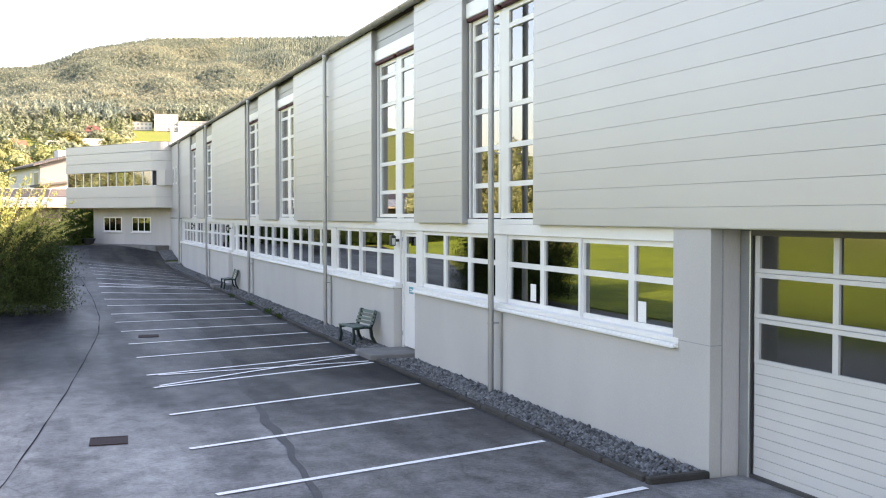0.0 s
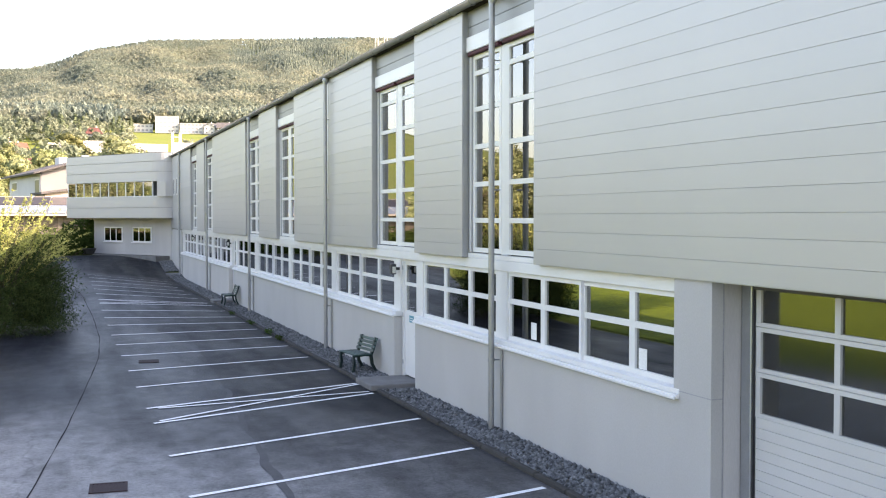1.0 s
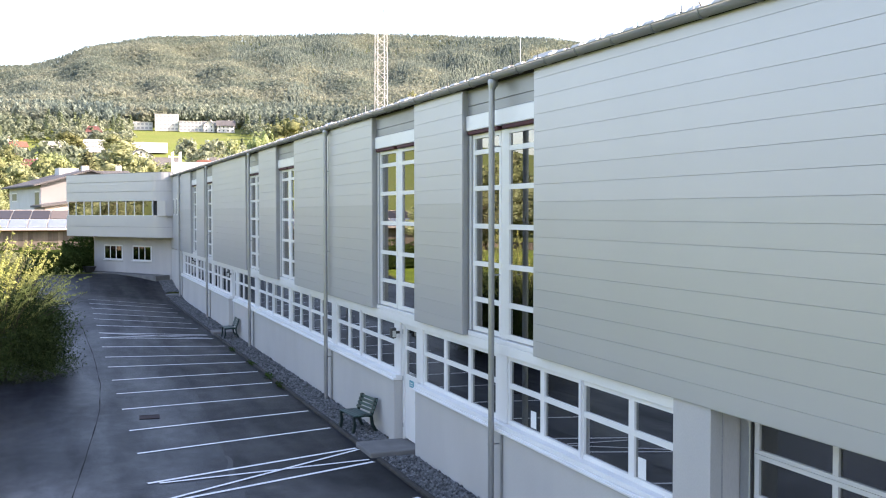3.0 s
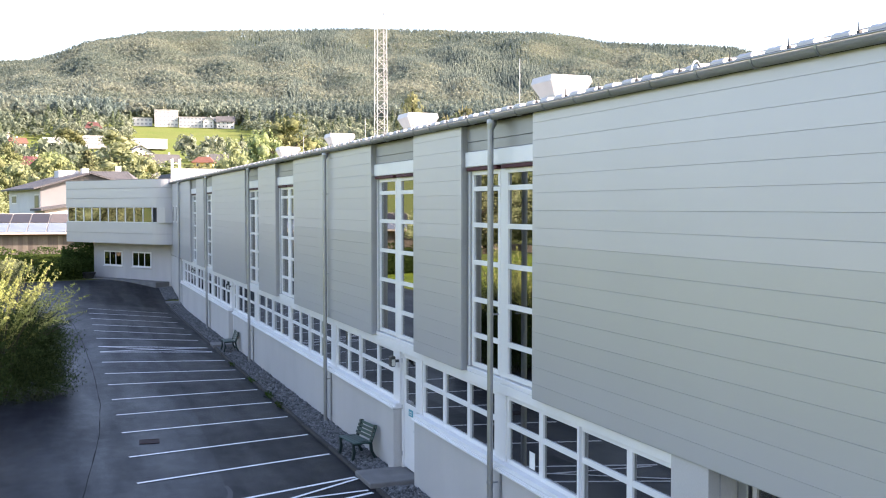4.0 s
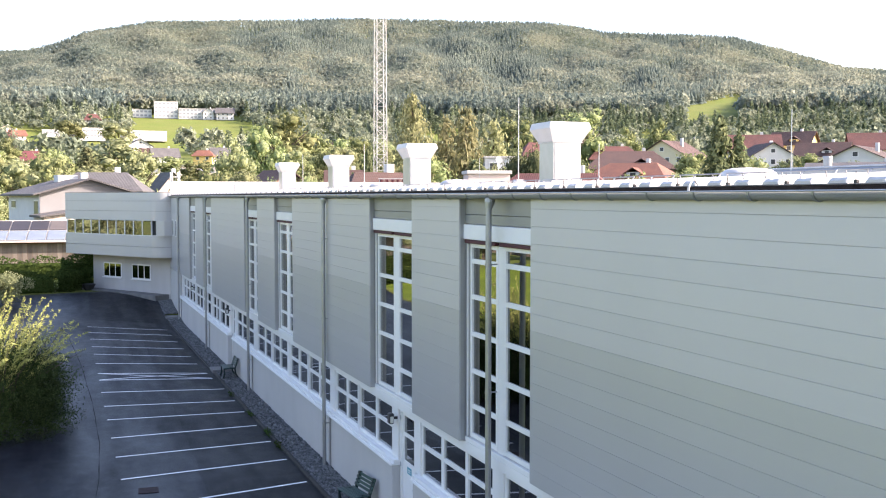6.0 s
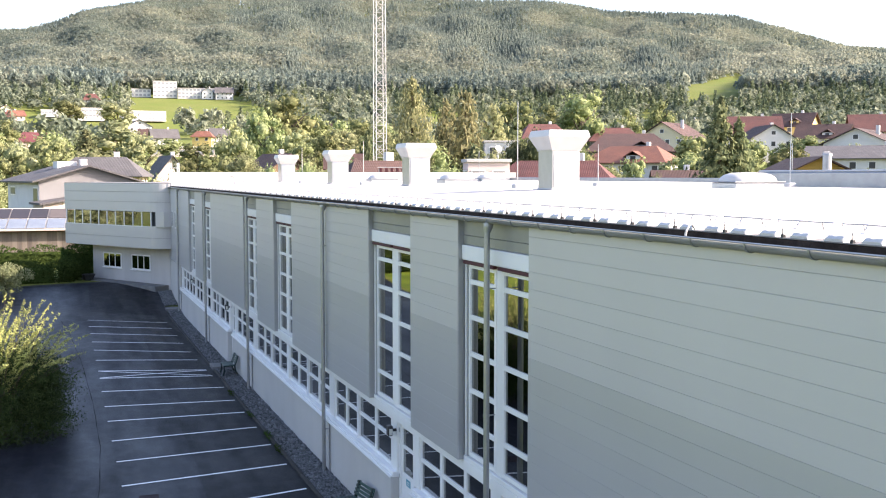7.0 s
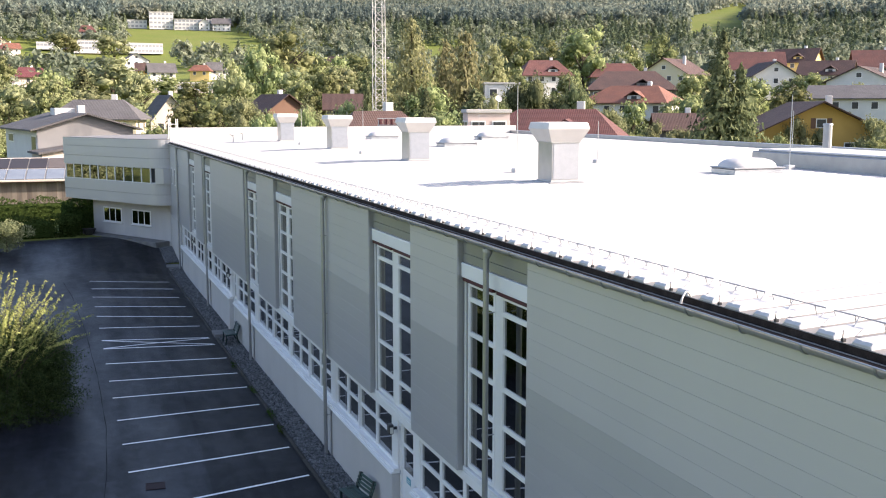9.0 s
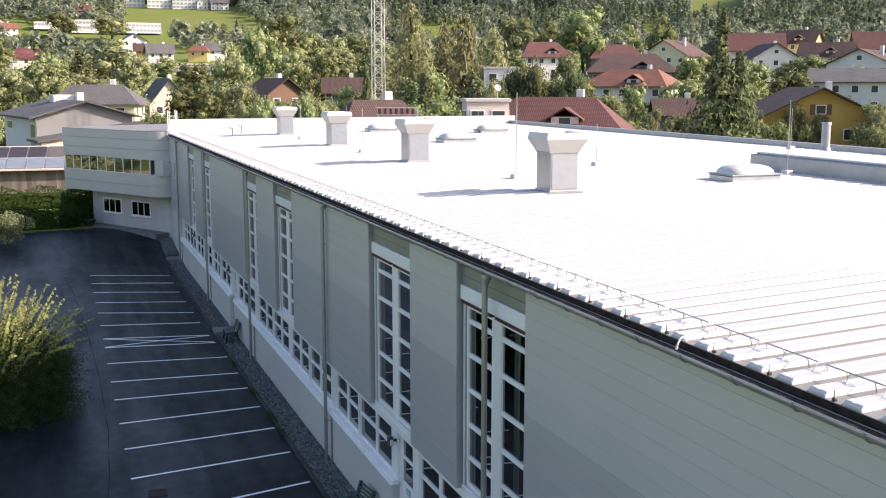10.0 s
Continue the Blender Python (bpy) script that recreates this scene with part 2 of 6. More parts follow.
STEEL = surface("galvanised_steel", (0.5, 0.52, 0.54), 0.35, 0.85, second=(0.4, 0.42, 0.45), scale=5, fine=70, amount=0.6, grain=0.06, bump=0.03)
SHAFT = surface("sheet_metal_shaft", (0.44, 0.445, 0.45), 0.28, 0.6, second=(0.35, 0.355, 0.36), scale=3, fine=60, amount=0.6, grain=0.06, bump=0.03)
GUTTER = surface("gutter_zinc", (0.46, 0.458, 0.45), 0.65, 0.0, second=(0.36, 0.358, 0.352), scale=1.2, fine=50, amount=0.6, grain=0.05, bump=0.03)
ROOF = surface("roof_sheet", (0.225, 0.217, 0.207), 0.55, 0.0, second=(0.185, 0.179, 0.171), scale=0.5, fine=30, amount=0.6, grain=0.06, bump=0.03, spec=0.25)
ROOF_RIB = surface("roof_rib_sheet", (0.5, 0.493, 0.48), 0.42, 0.1, second=(0.42, 0.415, 0.405), scale=0.5, fine=30, amount=0.5, grain=0.04, bump=0.03)
# dark brown of the mossy eave, also painted into the shaded gap below it
EAVE_BROWN = surface("eave_brown", (0.048, 0.037, 0.031), 0.95, second=(0.02, 0.015, 0.013), scale=6, fine=60, amount=0.8, grain=0.3, bump=0.4, spec=0.1)
VENT_WHITE = surface("vent_white", (0.54, 0.525, 0.505), 0.42, 0.05, second=(0.44, 0.428, 0.41), scale=2, fine=60, amount=0.5, grain=0.03)
GLASS = glass("window_glass", (0.5, 0.53, 0.54), 0.25)
GLASS_DARK = glass("office_glass", (0.3, 0.32, 0.32), 0.25)
GLASS_FROST = glass("door_glass", (0.35, 0.37, 0.36), 0.12, 0.1)
# indoor dimness is put into these three dark base colours
DIM = surface("painted_dim_interior", (0.05, 0.05, 0.045), 0.8, scale=1, fine=40)
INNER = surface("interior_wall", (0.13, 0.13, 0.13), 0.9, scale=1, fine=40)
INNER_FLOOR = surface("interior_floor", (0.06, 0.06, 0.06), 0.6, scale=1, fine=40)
BLIND = surface("grey_blind", (0.46, 0.48, 0.49), 0.8, scale=2, fine=60, stretch=(1, 6, 0.2), amount=0.6)
PAPER = surface("paper", (0.8, 0.8, 0.78), 0.8, scale=4, fine=60, amount=0.2)
GRAVEL = surface("gravel", (0.17, 0.175, 0.175), 0.85, second=(0.07, 0.073, 0.074), scale=9, fine=50, amount=0.9, grain=0.2, bump=0.3, per="island", spread=0.6)
KERB = surface("kerb_stone", (0.05, 0.046, 0.042), 0.9, second=(0.016, 0.017, 0.013), scale=2.5, fine=45, amount=0.8, grain=0.2, bump=0.5, per="object", spread=0.2)
SPANGLE = surface("spangled_zinc", (0.37, 0.39, 0.425), 0.38, 0.7, second=(0.43, 0.45, 0.485), scale=5, fine=40, amount=0.6, grain=0.05, bump=0.03)
CONCRETE = surface("concrete", (0.2, 0.195, 0.188), 0.9, second=(0.12, 0.117, 0.113), scale=1.8, fine=50, amount=0.8, grain=0.12, bump=0.4)
IRON = surface("cast_iron", (0.036, 0.02, 0.02), 0.8, 0.1, scale=6, fine=60, grain=0.3, bump=0.3)
GREEN_WOOD = surface("green_painted_wood", (0.014, 0.052, 0.045), 0.4, second=(0.024, 0.072, 0.062), scale=6, fine=60, stretch=(1, 0.2, 1), bump=0.1, per="object", spread=0.2)
GREEN_IRON = surface("green_iron", (0.012, 0.028, 0.026), 0.4, 0.2, scale=6, fine=60)
BARK = surface("bark", (0.09, 0.07, 0.05), 0.95, second=(0.05, 0.04, 0.03), scale=3, fine=25, amount=0.8, grain=0.3, bump=0.6, stretch=(1, 1, 0.3))
BLACK = surface("dark_plastic", (0.03, 0.03, 0.033), 0.5, scale=5, fine=60)
LAMP_GLASS = surface("lamp_cover", (0.6, 0.6, 0.55), 0.3, scale=5, fine=60, amount=0.2)
TEAL = surface("teal_sign", (0.05, 0.3, 0.38), 0.4, scale=5, fine=60, amount=0.2)
# hillside foliage lightened and blued: distance haze put into the three colours
HAZED_FOREST = leaves("hazed_forest_leaves", (0.172, 0.208, 0.168), (0.302, 0.312, 0.234), 0.58, 0.0, 0.0, 0.01, 0.45)
HAZED_FOOT = leaves("hazed_foot_leaves", (0.12, 0.158, 0.146), (0.25, 0.286, 0.218), 0.4, 0.0, 0.0, 0.012, 0.4)
HAZED_CONIFER = leaves("hazed_forest_needles", (0.148, 0.188, 0.168), (0.257, 0.292, 0.234), 0.58, 0.0, 0.0, 0.01, 0.5)
FIR = leaves("fir_needles", (0.0784, 0.106, 0.0672), (0.168, 0.196, 0.112), 0.35, 0.0, 0.0, 0.02, 0.5)
GROVE = leaves("grove_leaves", (0.13, 0.157, 0.112), (0.265, 0.283, 0.198), 0.4, 0.2, 0.02, 0.02, 0.4)
LARCH = leaves("larch_needles", (0.179, 0.19, 0.0902), (0.347, 0.342, 0.181), 0.45, 0.2, 0.02)
LEAF = leaves("broad_leaves", (0.131, 0.162, 0.068), (0.278, 0.299, 0.144), 0.35, 0.4, 0.022)
LEAF_LIGHT = leaves("light_leaves", (0.176, 0.202, 0.098), (0.328, 0.342, 0.185), 0.4, 0.25, 0.015)
NEEDLE = leaves("needles", (0.066, 0.083, 0.043), (0.178, 0.187, 0.096), 0.3, 0.25, 0.02)
# one shrub in two tones: shade put into the body, sun into the shoots
SHADED_WILLOW = leaves("shaded_willow_leaves", (0.02, 0.037, 0.0145), (0.077, 0.103, 0.038), 0.35, 0.1, 0.01, 0.0, 1.5)
SUNLIT_SHOOT = leaves("sunlit_pale_shoots", (0.29, 0.315, 0.095), (0.5, 0.5, 0.19), 0.4, 0.05, 0.0, 0.0, 3.0)
HEDGE = leaves("hedge_leaves", (0.035, 0.065, 0.018), (0.07, 0.11, 0.03), 0.3, 0.2, 0.02)


WALL_WHITE = surface("wall_white", (0.64, 0.63, 0.61), 0.9, scale=0.6, fine=30, amount=0.35, grain=0.05, bump=0.1)
WALL_CREAM = surface("wall_cream", (0.68, 0.6, 0.42), 0.9, scale=0.6, fine=30, amount=0.35, grain=0.05, bump=0.1)
WALL_YELLOW = surface("wall_yellow", (0.7, 0.52, 0.2), 0.9, scale=0.6, fine=30, amount=0.35, grain=0.05, bump=0.1)
WALL_OCHRE = surface("wall_ochre", (0.5, 0.32, 0.09), 0.9, scale=0.6, fine=30, amount=0.35, grain=0.05, bump=0.1)
WALL_PINK = surface("wall_pink", (0.62, 0.5, 0.46), 0.9, scale=0.6, fine=30, amount=0.35, grain=0.05, bump=0.1)
WALL_GREY = surface("wall_grey", (0.155, 0.15, 0.155), 0.9, scale=0.6, fine=30, amount=0.35, grain=0.05, bump=0.1)
WALL_BEIGE = surface("wall_beige", (0.55, 0.48, 0.4), 0.9, scale=0.6, fine=30, amount=0.35, grain=0.05, bump=0.1)
NEIGHBOUR = surface("wall_neighbour", (0.2, 0.198, 0.2), 0.9, scale=0.6, fine=30, amount=0.35, grain=0.05, bump=0.1)
WALL_BROWN = surface("wall_brown", (0.16, 0.09, 0.06), 0.9, scale=0.6, fine=30, amount=0.35, grain=0.05, bump=0.1)
TILE_RED = tiles("tile_red", (0.1178, 0.0434, 0.03596), (0.0775, 0.031, 0.0279))
TILE_BROWN = tiles("tile_brown", (0.08125, 0.0442, 0.03575), (0.05525, 0.0325, 0.02925))
TILE_DARK = tiles("tile_dark", (0.068, 0.042, 0.036), (0.042, 0.029, 0.027))
TILE_ORANGE = tiles("tile_orange", (0.195, 0.078, 0.04875), (0.13, 0.05525, 0.039))
TILE_GREY = tiles("tile_grey", (0.105, 0.1, 0.1), (0.07, 0.066, 0.066))
TILE_CRIMSON = tiles("tile_crimson", (0.1275, 0.03375, 0.0375), (0.0825, 0.02625, 0.03))
FLAT_ROOF = surface("flat_roof", (0.5, 0.48, 0.46), 0.8, scale=0.8, fine=14, amount=0.6, grain=0.25, bump=0.4, stretch=(1, 1, 2))
WOOD_BROWN = surface("brown_boards", (0.2, 0.165, 0.135), 0.8, second=(0.11, 0.09, 0.075), scale=2, fine=40, stretch=(1, 1, 0.2), amount=0.8, per="object", spread=0.3)
HOTEL_WINDOW = surface("hotel_window", (0.3, 0.31, 0.33), 0.3, scale=3, fine=30)
GATE_WHITE = surface("gate_white", (0.585, 0.58, 0.562), 0.45, second=(0.505, 0.502, 0.488), scale=1.0, fine=70, amount=0.5, grain=0.03, bump=0.05)
SHED_GLASS = surface("shed_glass", (0.2, 0.22, 0.24), 0.12, second=(0.13, 0.15, 0.17), scale=0.8, fine=20, amount=0.8, spec=0.8)
SHED_ROOF = surface("shed_roof", (0.1, 0.085, 0.08), 0.8, second=(0.07, 0.06, 0.058), scale=1.0, fine=30, amount=0.6)
WINDOW_DARK = surface("far_window", (0.035, 0.038, 0.042), 0.3, scale=3, fine=30)
SOLAR = surface("solar_glass", (0.035, 0.03, 0.032), 0.55, scale=3, fine=30)


# ---- builders ----
def box(bm, x0, y0, z0, x1, y1, z1, bevel=0.0):
    """A block between two corners, its edges cut by bevel."""
    x0, x1, y0, y1, z0, z1 = min(x0, x1), max(x0, x1), min(y0, y1), max(y0, y1), min(z0, z1), max(z0, z1)
    r = bmesh.ops.create_cube(bm, size=1, matrix=Matrix.Translation(((x0 + x1) / 2, (y0 + y1) / 2, (z0 + z1) / 2)) @ Matrix.Diagonal((x1 - x0, y1 - y0, z1 - z0, 1)))
    if bevel:
        edges = list({e for v in r["verts"] for e in v.link_edges})
        bmesh.ops.bevel(bm, geom=edges, offset=bevel, segments=1, affect="EDGES")
    return bm


def block(*a, bevel=0.0):
    return box(bmesh.new(), *a, bevel=bevel)


def rod(bm, a, b, r0, r1=None, sides=8):
    """A round bar from a to b."""
    a, b = Vector(a), Vector(b)
    m = Matrix.Translation((a + b) / 2) @ (b - a).to_track_quat("Z", "Y").to_matrix().to_4x4()
    bmesh.ops.create_cone(bm, cap_ends=True, segments=sides, radius1=r0, radius2=r0 if r1 is None else r1, depth=(b - a).length, matrix=m)
    return bm


def prism(bm, outline, z0, z1):
    """An upright prism over a plan outline (anticlockwise)."""
    low, high = [bm.verts.new((x, y, z0)) for x, y in outline], [bm.verts.new((x, y, z1)) for x, y in outline]
    n = len(outline)
    for i in range(n):
        bm.faces.new((low[i], low[(i + 1) % n], high[(i + 1) % n], high[i]))
    bm.faces.new(high), bm.faces.new(low[::-1])
    return bm


def mesh_of(name, bm, material):
    bmesh.ops.recalc_face_normals(bm, faces=bm.faces)
    me = bpy.data.meshes.new(name)
    bm.to_mesh(me)
    bm.free()
    me.materials.append(material)
    return me


def soup(name, verts, faces, material):
    """A mesh from arrays of corners and faces."""
    me = bpy.data.meshes.new(name)
    verts, faces = np.asarray(verts, "f"), np.asarray(faces, "i")
    k = faces.shape[1]
    me.vertices.add(len(verts)), me.loops.add(faces.size), me.polygons.add(len(faces))
    me.vertices.foreach_set("co", verts.ravel())
    me.loops.foreach_set("vertex_index", faces.ravel())
    me.polygons.foreach_set("loop_start", np.arange(0, faces.size, k, dtype="i"))
    me.update(calc_edges=True)
    me.materials.append(material)
    return me


def part(name, bm, material, parent, label="", at=None):
    """One mesh object under a thing or a part; bm may be a finished mesh."""
    me = mesh_of(name, bm, material) if isinstance(bm, bmesh.types.BMesh) else bm
    ob = new(name, me)
    ob.parent = parent
    if at is not None:
        ob.matrix_basis = at
    return tagged(ob, label)


def thing(name, label, category, group="", kind="", at=None):
    ob = new(name)
    ob.empty_display_size = 0.2
    if at is not None:
        ob.matrix_basis = at
    return tagged(ob, label, category, group, kind)


def solid(name, bm, material, label, category, group="", kind=""):
    me = mesh_of(name, bm, material) if isinstance(bm, bmesh.types.BMesh) else bm
    return tagged(new(name, me), label, category, group, kind)


# ---- ground ----
RIDGE = ((-10, 0.1125), (-3, 0.1255), (-1, 0.1295), (0.2, 0.1365), (1.6, 0.1475), (5, 0.1605), (11, 0.1660), (15, 0.1690), (19, 0.1685), (22, 0.1675), (26.5, 0.1655), (30, 0.1545), (34, 0.1505), (36.5, 0.1465), (39.5, 0.1295), (42, 0.1145), (45, 0.1085), (60, 0.0905))
RISE = ((0, 0.0), (80, 0.6), (110, 1.2), (150, 2.5), (200, 5.5), (270, 12), (400, 18), (600, 35), (790, 64), (1100, 104))
RIDGE_AT = 2200.0


def step(a, b, v):
    s = np.clip((v - a) / (b - a), 0, 1)
    return s * s * (3 - 2 * s)


def terrain(x, y):
    """Height of the ground."""
    x, y = np.asarray(x, float), np.asarray(y, float)
    r, az = np.hypot(x, y), np.degrees(np.arctan2(x, y))
    front = step(-40, -8, az) * (1 - step(58, 100, az))
    top = np.interp(az, [a for a, _ in RIDGE], [e for _, e in RIDGE]) * RIDGE_AT * np.where(front > 0, front, 0) + 7
    low = np.interp(r, [a for a, _ in RISE], [h for _, h in RISE])
    s = np.clip((r - 1100) / (RIDGE_AT - 1100), 0, 1)
    hill = 104 * (0.35 + 0.65 * front) + (top - 104) * (0.82 * s + 0.18 * s * s)
    far = np.where(r > RIDGE_AT, top - 0.25 * (r - RIDGE_AT), hill)
    lumps = (7 * np.sin(az * 0.9 + r * 0.004) * np.sin(r * 0.011 + az * 0.31) + 5 * np.sin(az * 0.62 - r * 0.0042 + 0.8) + 4 * np.sin(az * 1.9 + r * 0.0021)) * step(1050, 1400, r) * (1 - step(1900, 2200, r))
    z = np.where(r > 1100, far + lumps, low * (0.35 + 0.65 * front))
    z = np.maximum(z, -5)
    # the yard: level, with a short ramp up to the office
    ramp = step(63, 77, y + 0.35 * (x - 6)) * 1.15
    near = np.where(y > 40, ramp, 0.0)
    near = near + np.interp(y, [34, 39, 42, 45, 48, 53, 60, 68, 77], [0, 0.12, 0.2, 0.32, 0.42, 0.5, 0.64, 0.45, 0]) * (1 - np.clip((x - 1.7) / 4.65, 0, 1))
    w = step(82, 105, r)
    near = near + 1.6 * step(-7, -26, x) * (1 - w)
    return near * (1 - w) + np.maximum(z, 1.2) * w


radii = np.concatenate([np.linspace(0, 100, 61)[1:], np.geomspace(104, 4400, 95)])
angles = np.radians(np.concatenate([np.linspace(-12, 60, 145), np.linspace(62, 346, 143)]))
gx, gy = np.outer(radii, np.sin(angles)), np.outer(radii, np.cos(angles))
gz = terrain(gx, gy)
nr, na = gx.shape
gv = np.concatenate([np.stack([gx, gy, gz], -1).reshape(-1, 3), [[0, 0, 0]]])
i, j = np.meshgrid(np.arange(nr - 1), np.arange(na), indexing="ij")
k = (j + 1) % na
gf = np.stack([i * na + j, i * na + k, (i + 1) * na + k, (i + 1) * na + j], -1).reshape(-1, 4)
gv[:, 2] -= 0.05
ground = tagged(new("ground", soup("ground", gv, gf, GRASS)), "green meadow ground rising to wooded hills", "ground", kind="structure")
core = bmesh.new()
cv = [core.verts.new((gx[0, a], gy[0, a], gz[0, a] - 0.05)) for a in range(na)]
core.faces.new(cv[::-1])
solid("ground_centre", core, GRASS, "short grass under the yard", "ground", kind="structure")


def sheet(name, left, right, rows, lift, material, label, category, cols=12, kind="structure"):
    """A strip of paving that follows the ground between two edges given as functions of y."""
    us = np.linspace(0, 1, cols)
    v = []
    for y in rows:
        a, b = left(y), right(y)
        xs = a + (b - a) * us
        v.append(np.stack([xs, np.full(cols, y), terrain(xs, np.full(cols, y)) + lift], -1))
    v = np.concatenate(v)
    n = len(rows)
    i, j = np.meshgrid(np.arange(n - 1), np.arange(cols - 1), indexing="ij")
    f = np.stack([i * cols + j, i * cols + j + 1, (i + 1) * cols + j + 1, (i + 1) * cols + j], -1).reshape(-1, 4)
    return tagged(new(name, soup(name, v, f, material)), label, category, kind=kind)


def lot_left(y):
    return float(np.interp(y, [-20, 22, 31, 36, 44, 52, 60, 80], [-2.6, -1.9, -1.9, -2.2, -2.6, -5.0, -7.5, -9.0]))


def lot_right(y):
    return 6.62 if y > 10.4 else 7.9


yard_rows = list(np.linspace(-20, 10.4, 24)) + list(np.linspace(10.41, 76.5, 70))
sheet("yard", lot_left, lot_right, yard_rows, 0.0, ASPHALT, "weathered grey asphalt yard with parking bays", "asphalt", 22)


def seam_x(y):
    return float(np.interp(y, [8, 13.3, 17.2, 20, 24.7, 29.2, 34, 40, 47.3, 55.6, 64.6], [-1.5, -0.6, -0.13, 0.19, 0.66, 1.08, 1.3, 1.3, 1.1, 0.72, -0.06]))


sheet("asphalt_seam", lambda y: seam_x(y) - 0.011 - 0.007 * math.sin(y * 3.1), lambda y: seam_x(y) + 0.011 + 0.008 * math.sin(y * 1.7), list(np.linspace(8, 60, 120)), 0.005, SEAM, "dark bitumen seam winding through the asphalt", "asphalt seam", 2)
def patch_x(y):
    return float(np.interp(y, [9, 12, 15.5, 21.4, 24, 31, 38, 60], [2.5, 2.82, 3.05, 3.4, 3.58, 3.9, 4.05, 4.4])) + 0.025 * math.sin(y * 2.3) + 0.02 * math.sin(y * 5.1)


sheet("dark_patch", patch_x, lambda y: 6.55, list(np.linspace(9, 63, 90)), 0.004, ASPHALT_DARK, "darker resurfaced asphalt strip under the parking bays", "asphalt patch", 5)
sheet("patch_seam", lambda y: patch_x(y) - 0.06 - 0.03 * math.sin(y * 1.3), lambda y: patch_x(y) + 0.05 + 0.03 * math.sin(y * 0.9 + 1), list(np.linspace(9, 23, 80)), 0.008, PATCH_SEAM, "dark sealed joint along the resurfaced strip", "asphalt seam", 2)
sheet("ramp_patch", lambda y: 2.0 + (y - 64) * 0.02, lambda y: 6.5 - 0.02 * (y - 64), list(np.linspace(64.6, 75.5, 24)), 0.004, ASPHALT_DARK, "dark newer asphalt on the ramp before the office", "asphalt patch", 6)


def strip(ax, ay, bx, by, half=0.054, lift=0.012):
    """A painted line on the ground between two points."""
    d = Vector((bx - ax, by - ay)).normalized()
    n = Vector((-d.y, d.x)) * half
    us = np.linspace(0, 1, 14)
    xs, ys = ax + (bx - ax) * us, ay + (by - ay) * us
    v = []
    for s in (-1, 1):
        x, y = xs + n.x * s, ys + n.y * s
        v.append(np.stack([x, y, terrain(x, y) + lift], -1))
    k = len(us)
    f = [(i, i + 1, k + i + 1, k + i) for i in range(k - 1)]
    return soup("parking_line", np.concatenate(v), f, LINE)


def bay_line(yl, yr, xl=1.68, xr=6.44):
    tagged(new("parking_line", strip(xl, yl, xr, yr)), "straight white painted parking bay line on asphalt", "parking line", "parking lines", "structure")


for yl, yr in ((9.25, 10.29), (11.78, 12.97), (14.25, 15.62), (16.82, 18.28), (19.59, 21.29), (21.17, 22.67), (23.9, 25.05), (26.5, 27.42), (29.45, 30.0), (32.05, 32.4), (34.6, 34.85), (37.2, 37.25), (39.4, 39.4), (41.9, 42.0)):
    bay_line(yl, yr)
for yl, yr in ((44.2, 44.6), (45.6, 46.05), (47.9, 48.7), (50.5, 51.0), (52.8, 53.8), (55.3, 56.5), (57.6, 59.3), (59.9, 61.8)):
    bay_line(yl, yr, 1.7, 6.35)
for k, (a, b, c, d) in enumerate(((1.9, 21.1, 6.4, 21.5), (1.8, 19.75, 6.45, 22.5), (1.72, 44.25, 6.3, 45.95), (1.72, 45.55, 6.3, 44.7))):
    tagged(new("parking_line", strip(a, b, c, d, 0.045, 0.016 + 0.003 * (k % 2))), "white painted hatching line across a closed parking bay", "parking line", "hatching lines", "structure")

# drains
for x, y in ((0.67, 15.16), (2.3, 28.1)):
    drain = thing("drain_cover", "rusty cast-iron drain grating set in asphalt", "drain cover", "drain covers", at=pose(x, y, 0.004, rz=-4))
    frame_bm = bmesh.new()
    for a in ((-0.26, -0.26, 0.26, -0.22), (-0.26, 0.22, 0.26, 0.26), (-0.26, -0.22, -0.22, 0.22), (0.22, -0.22, 0.26, 0.22)):
        box(frame_bm, a[0], a[1], 0, a[2], a[3], 0.014)
    part("frame", frame_bm, IRON, drain)
    part("pit", block(-0.22, -0.22, -0.03, 0.22, 0.22, 0.006), IRON, drain)
    for s in range(7):
        part("bar", block(-0.2 + s * 0.06, -0.22, 0.006, -0.165 + s * 0.06, 0.22, 0.012), IRON, drain)

# ---- factory hall ----
FACE, WALL, FRAME, PANE = 7.42, 7.46, 7.60, 7.65
hall = thing("factory_hall", "long factory hall with pale metal cladding and white windows", "factory building")
# plinth walls: lower solid wall in runs between the doors
WALL_RUNS = ((11.3, 21.46), (23.1, 46.08), (47.3, 66.2))
for a, b in WALL_RUNS:
    part("plinth_wall", block(WALL, a, -0.3, 7.85, b, 1.50), PLASTER, hall, "smooth light grey plastered wall")
part("plinth_wall", block(WALL - 0.05, 47.12, -0.3, 7.85, 47.6, 1.50, bevel=0.01), PLASTER, hall, "plastered pier standing slightly proud")
part("door_pier", block(WALL - 0.05, 22.82, -0.3, 7.9, 23.25, 1.50, bevel=0.015), PLASTER, hall, "plastered pier beside the door")
part("corner_pier", block(WALL, 10.49, -0.3, 7.9, 11.3, 3.05), PLASTER, hall, "plastered pier beside the gate")
part("pier_groove", block(7.622, 10.482, -0.02, 7.636, 10.489, 3.03), BACKING, hall)
bm = block(WALL - 0.003, 10.5, 1.60, WALL - 0.0005, 11.2, 1.614)
box(bm, WALL + 0.01, 10.4865, 1.60, 7.9, 10.489, 1.614)
part("pier_joint", bm, BACKING, hall, "thin shadow joint around the pier")
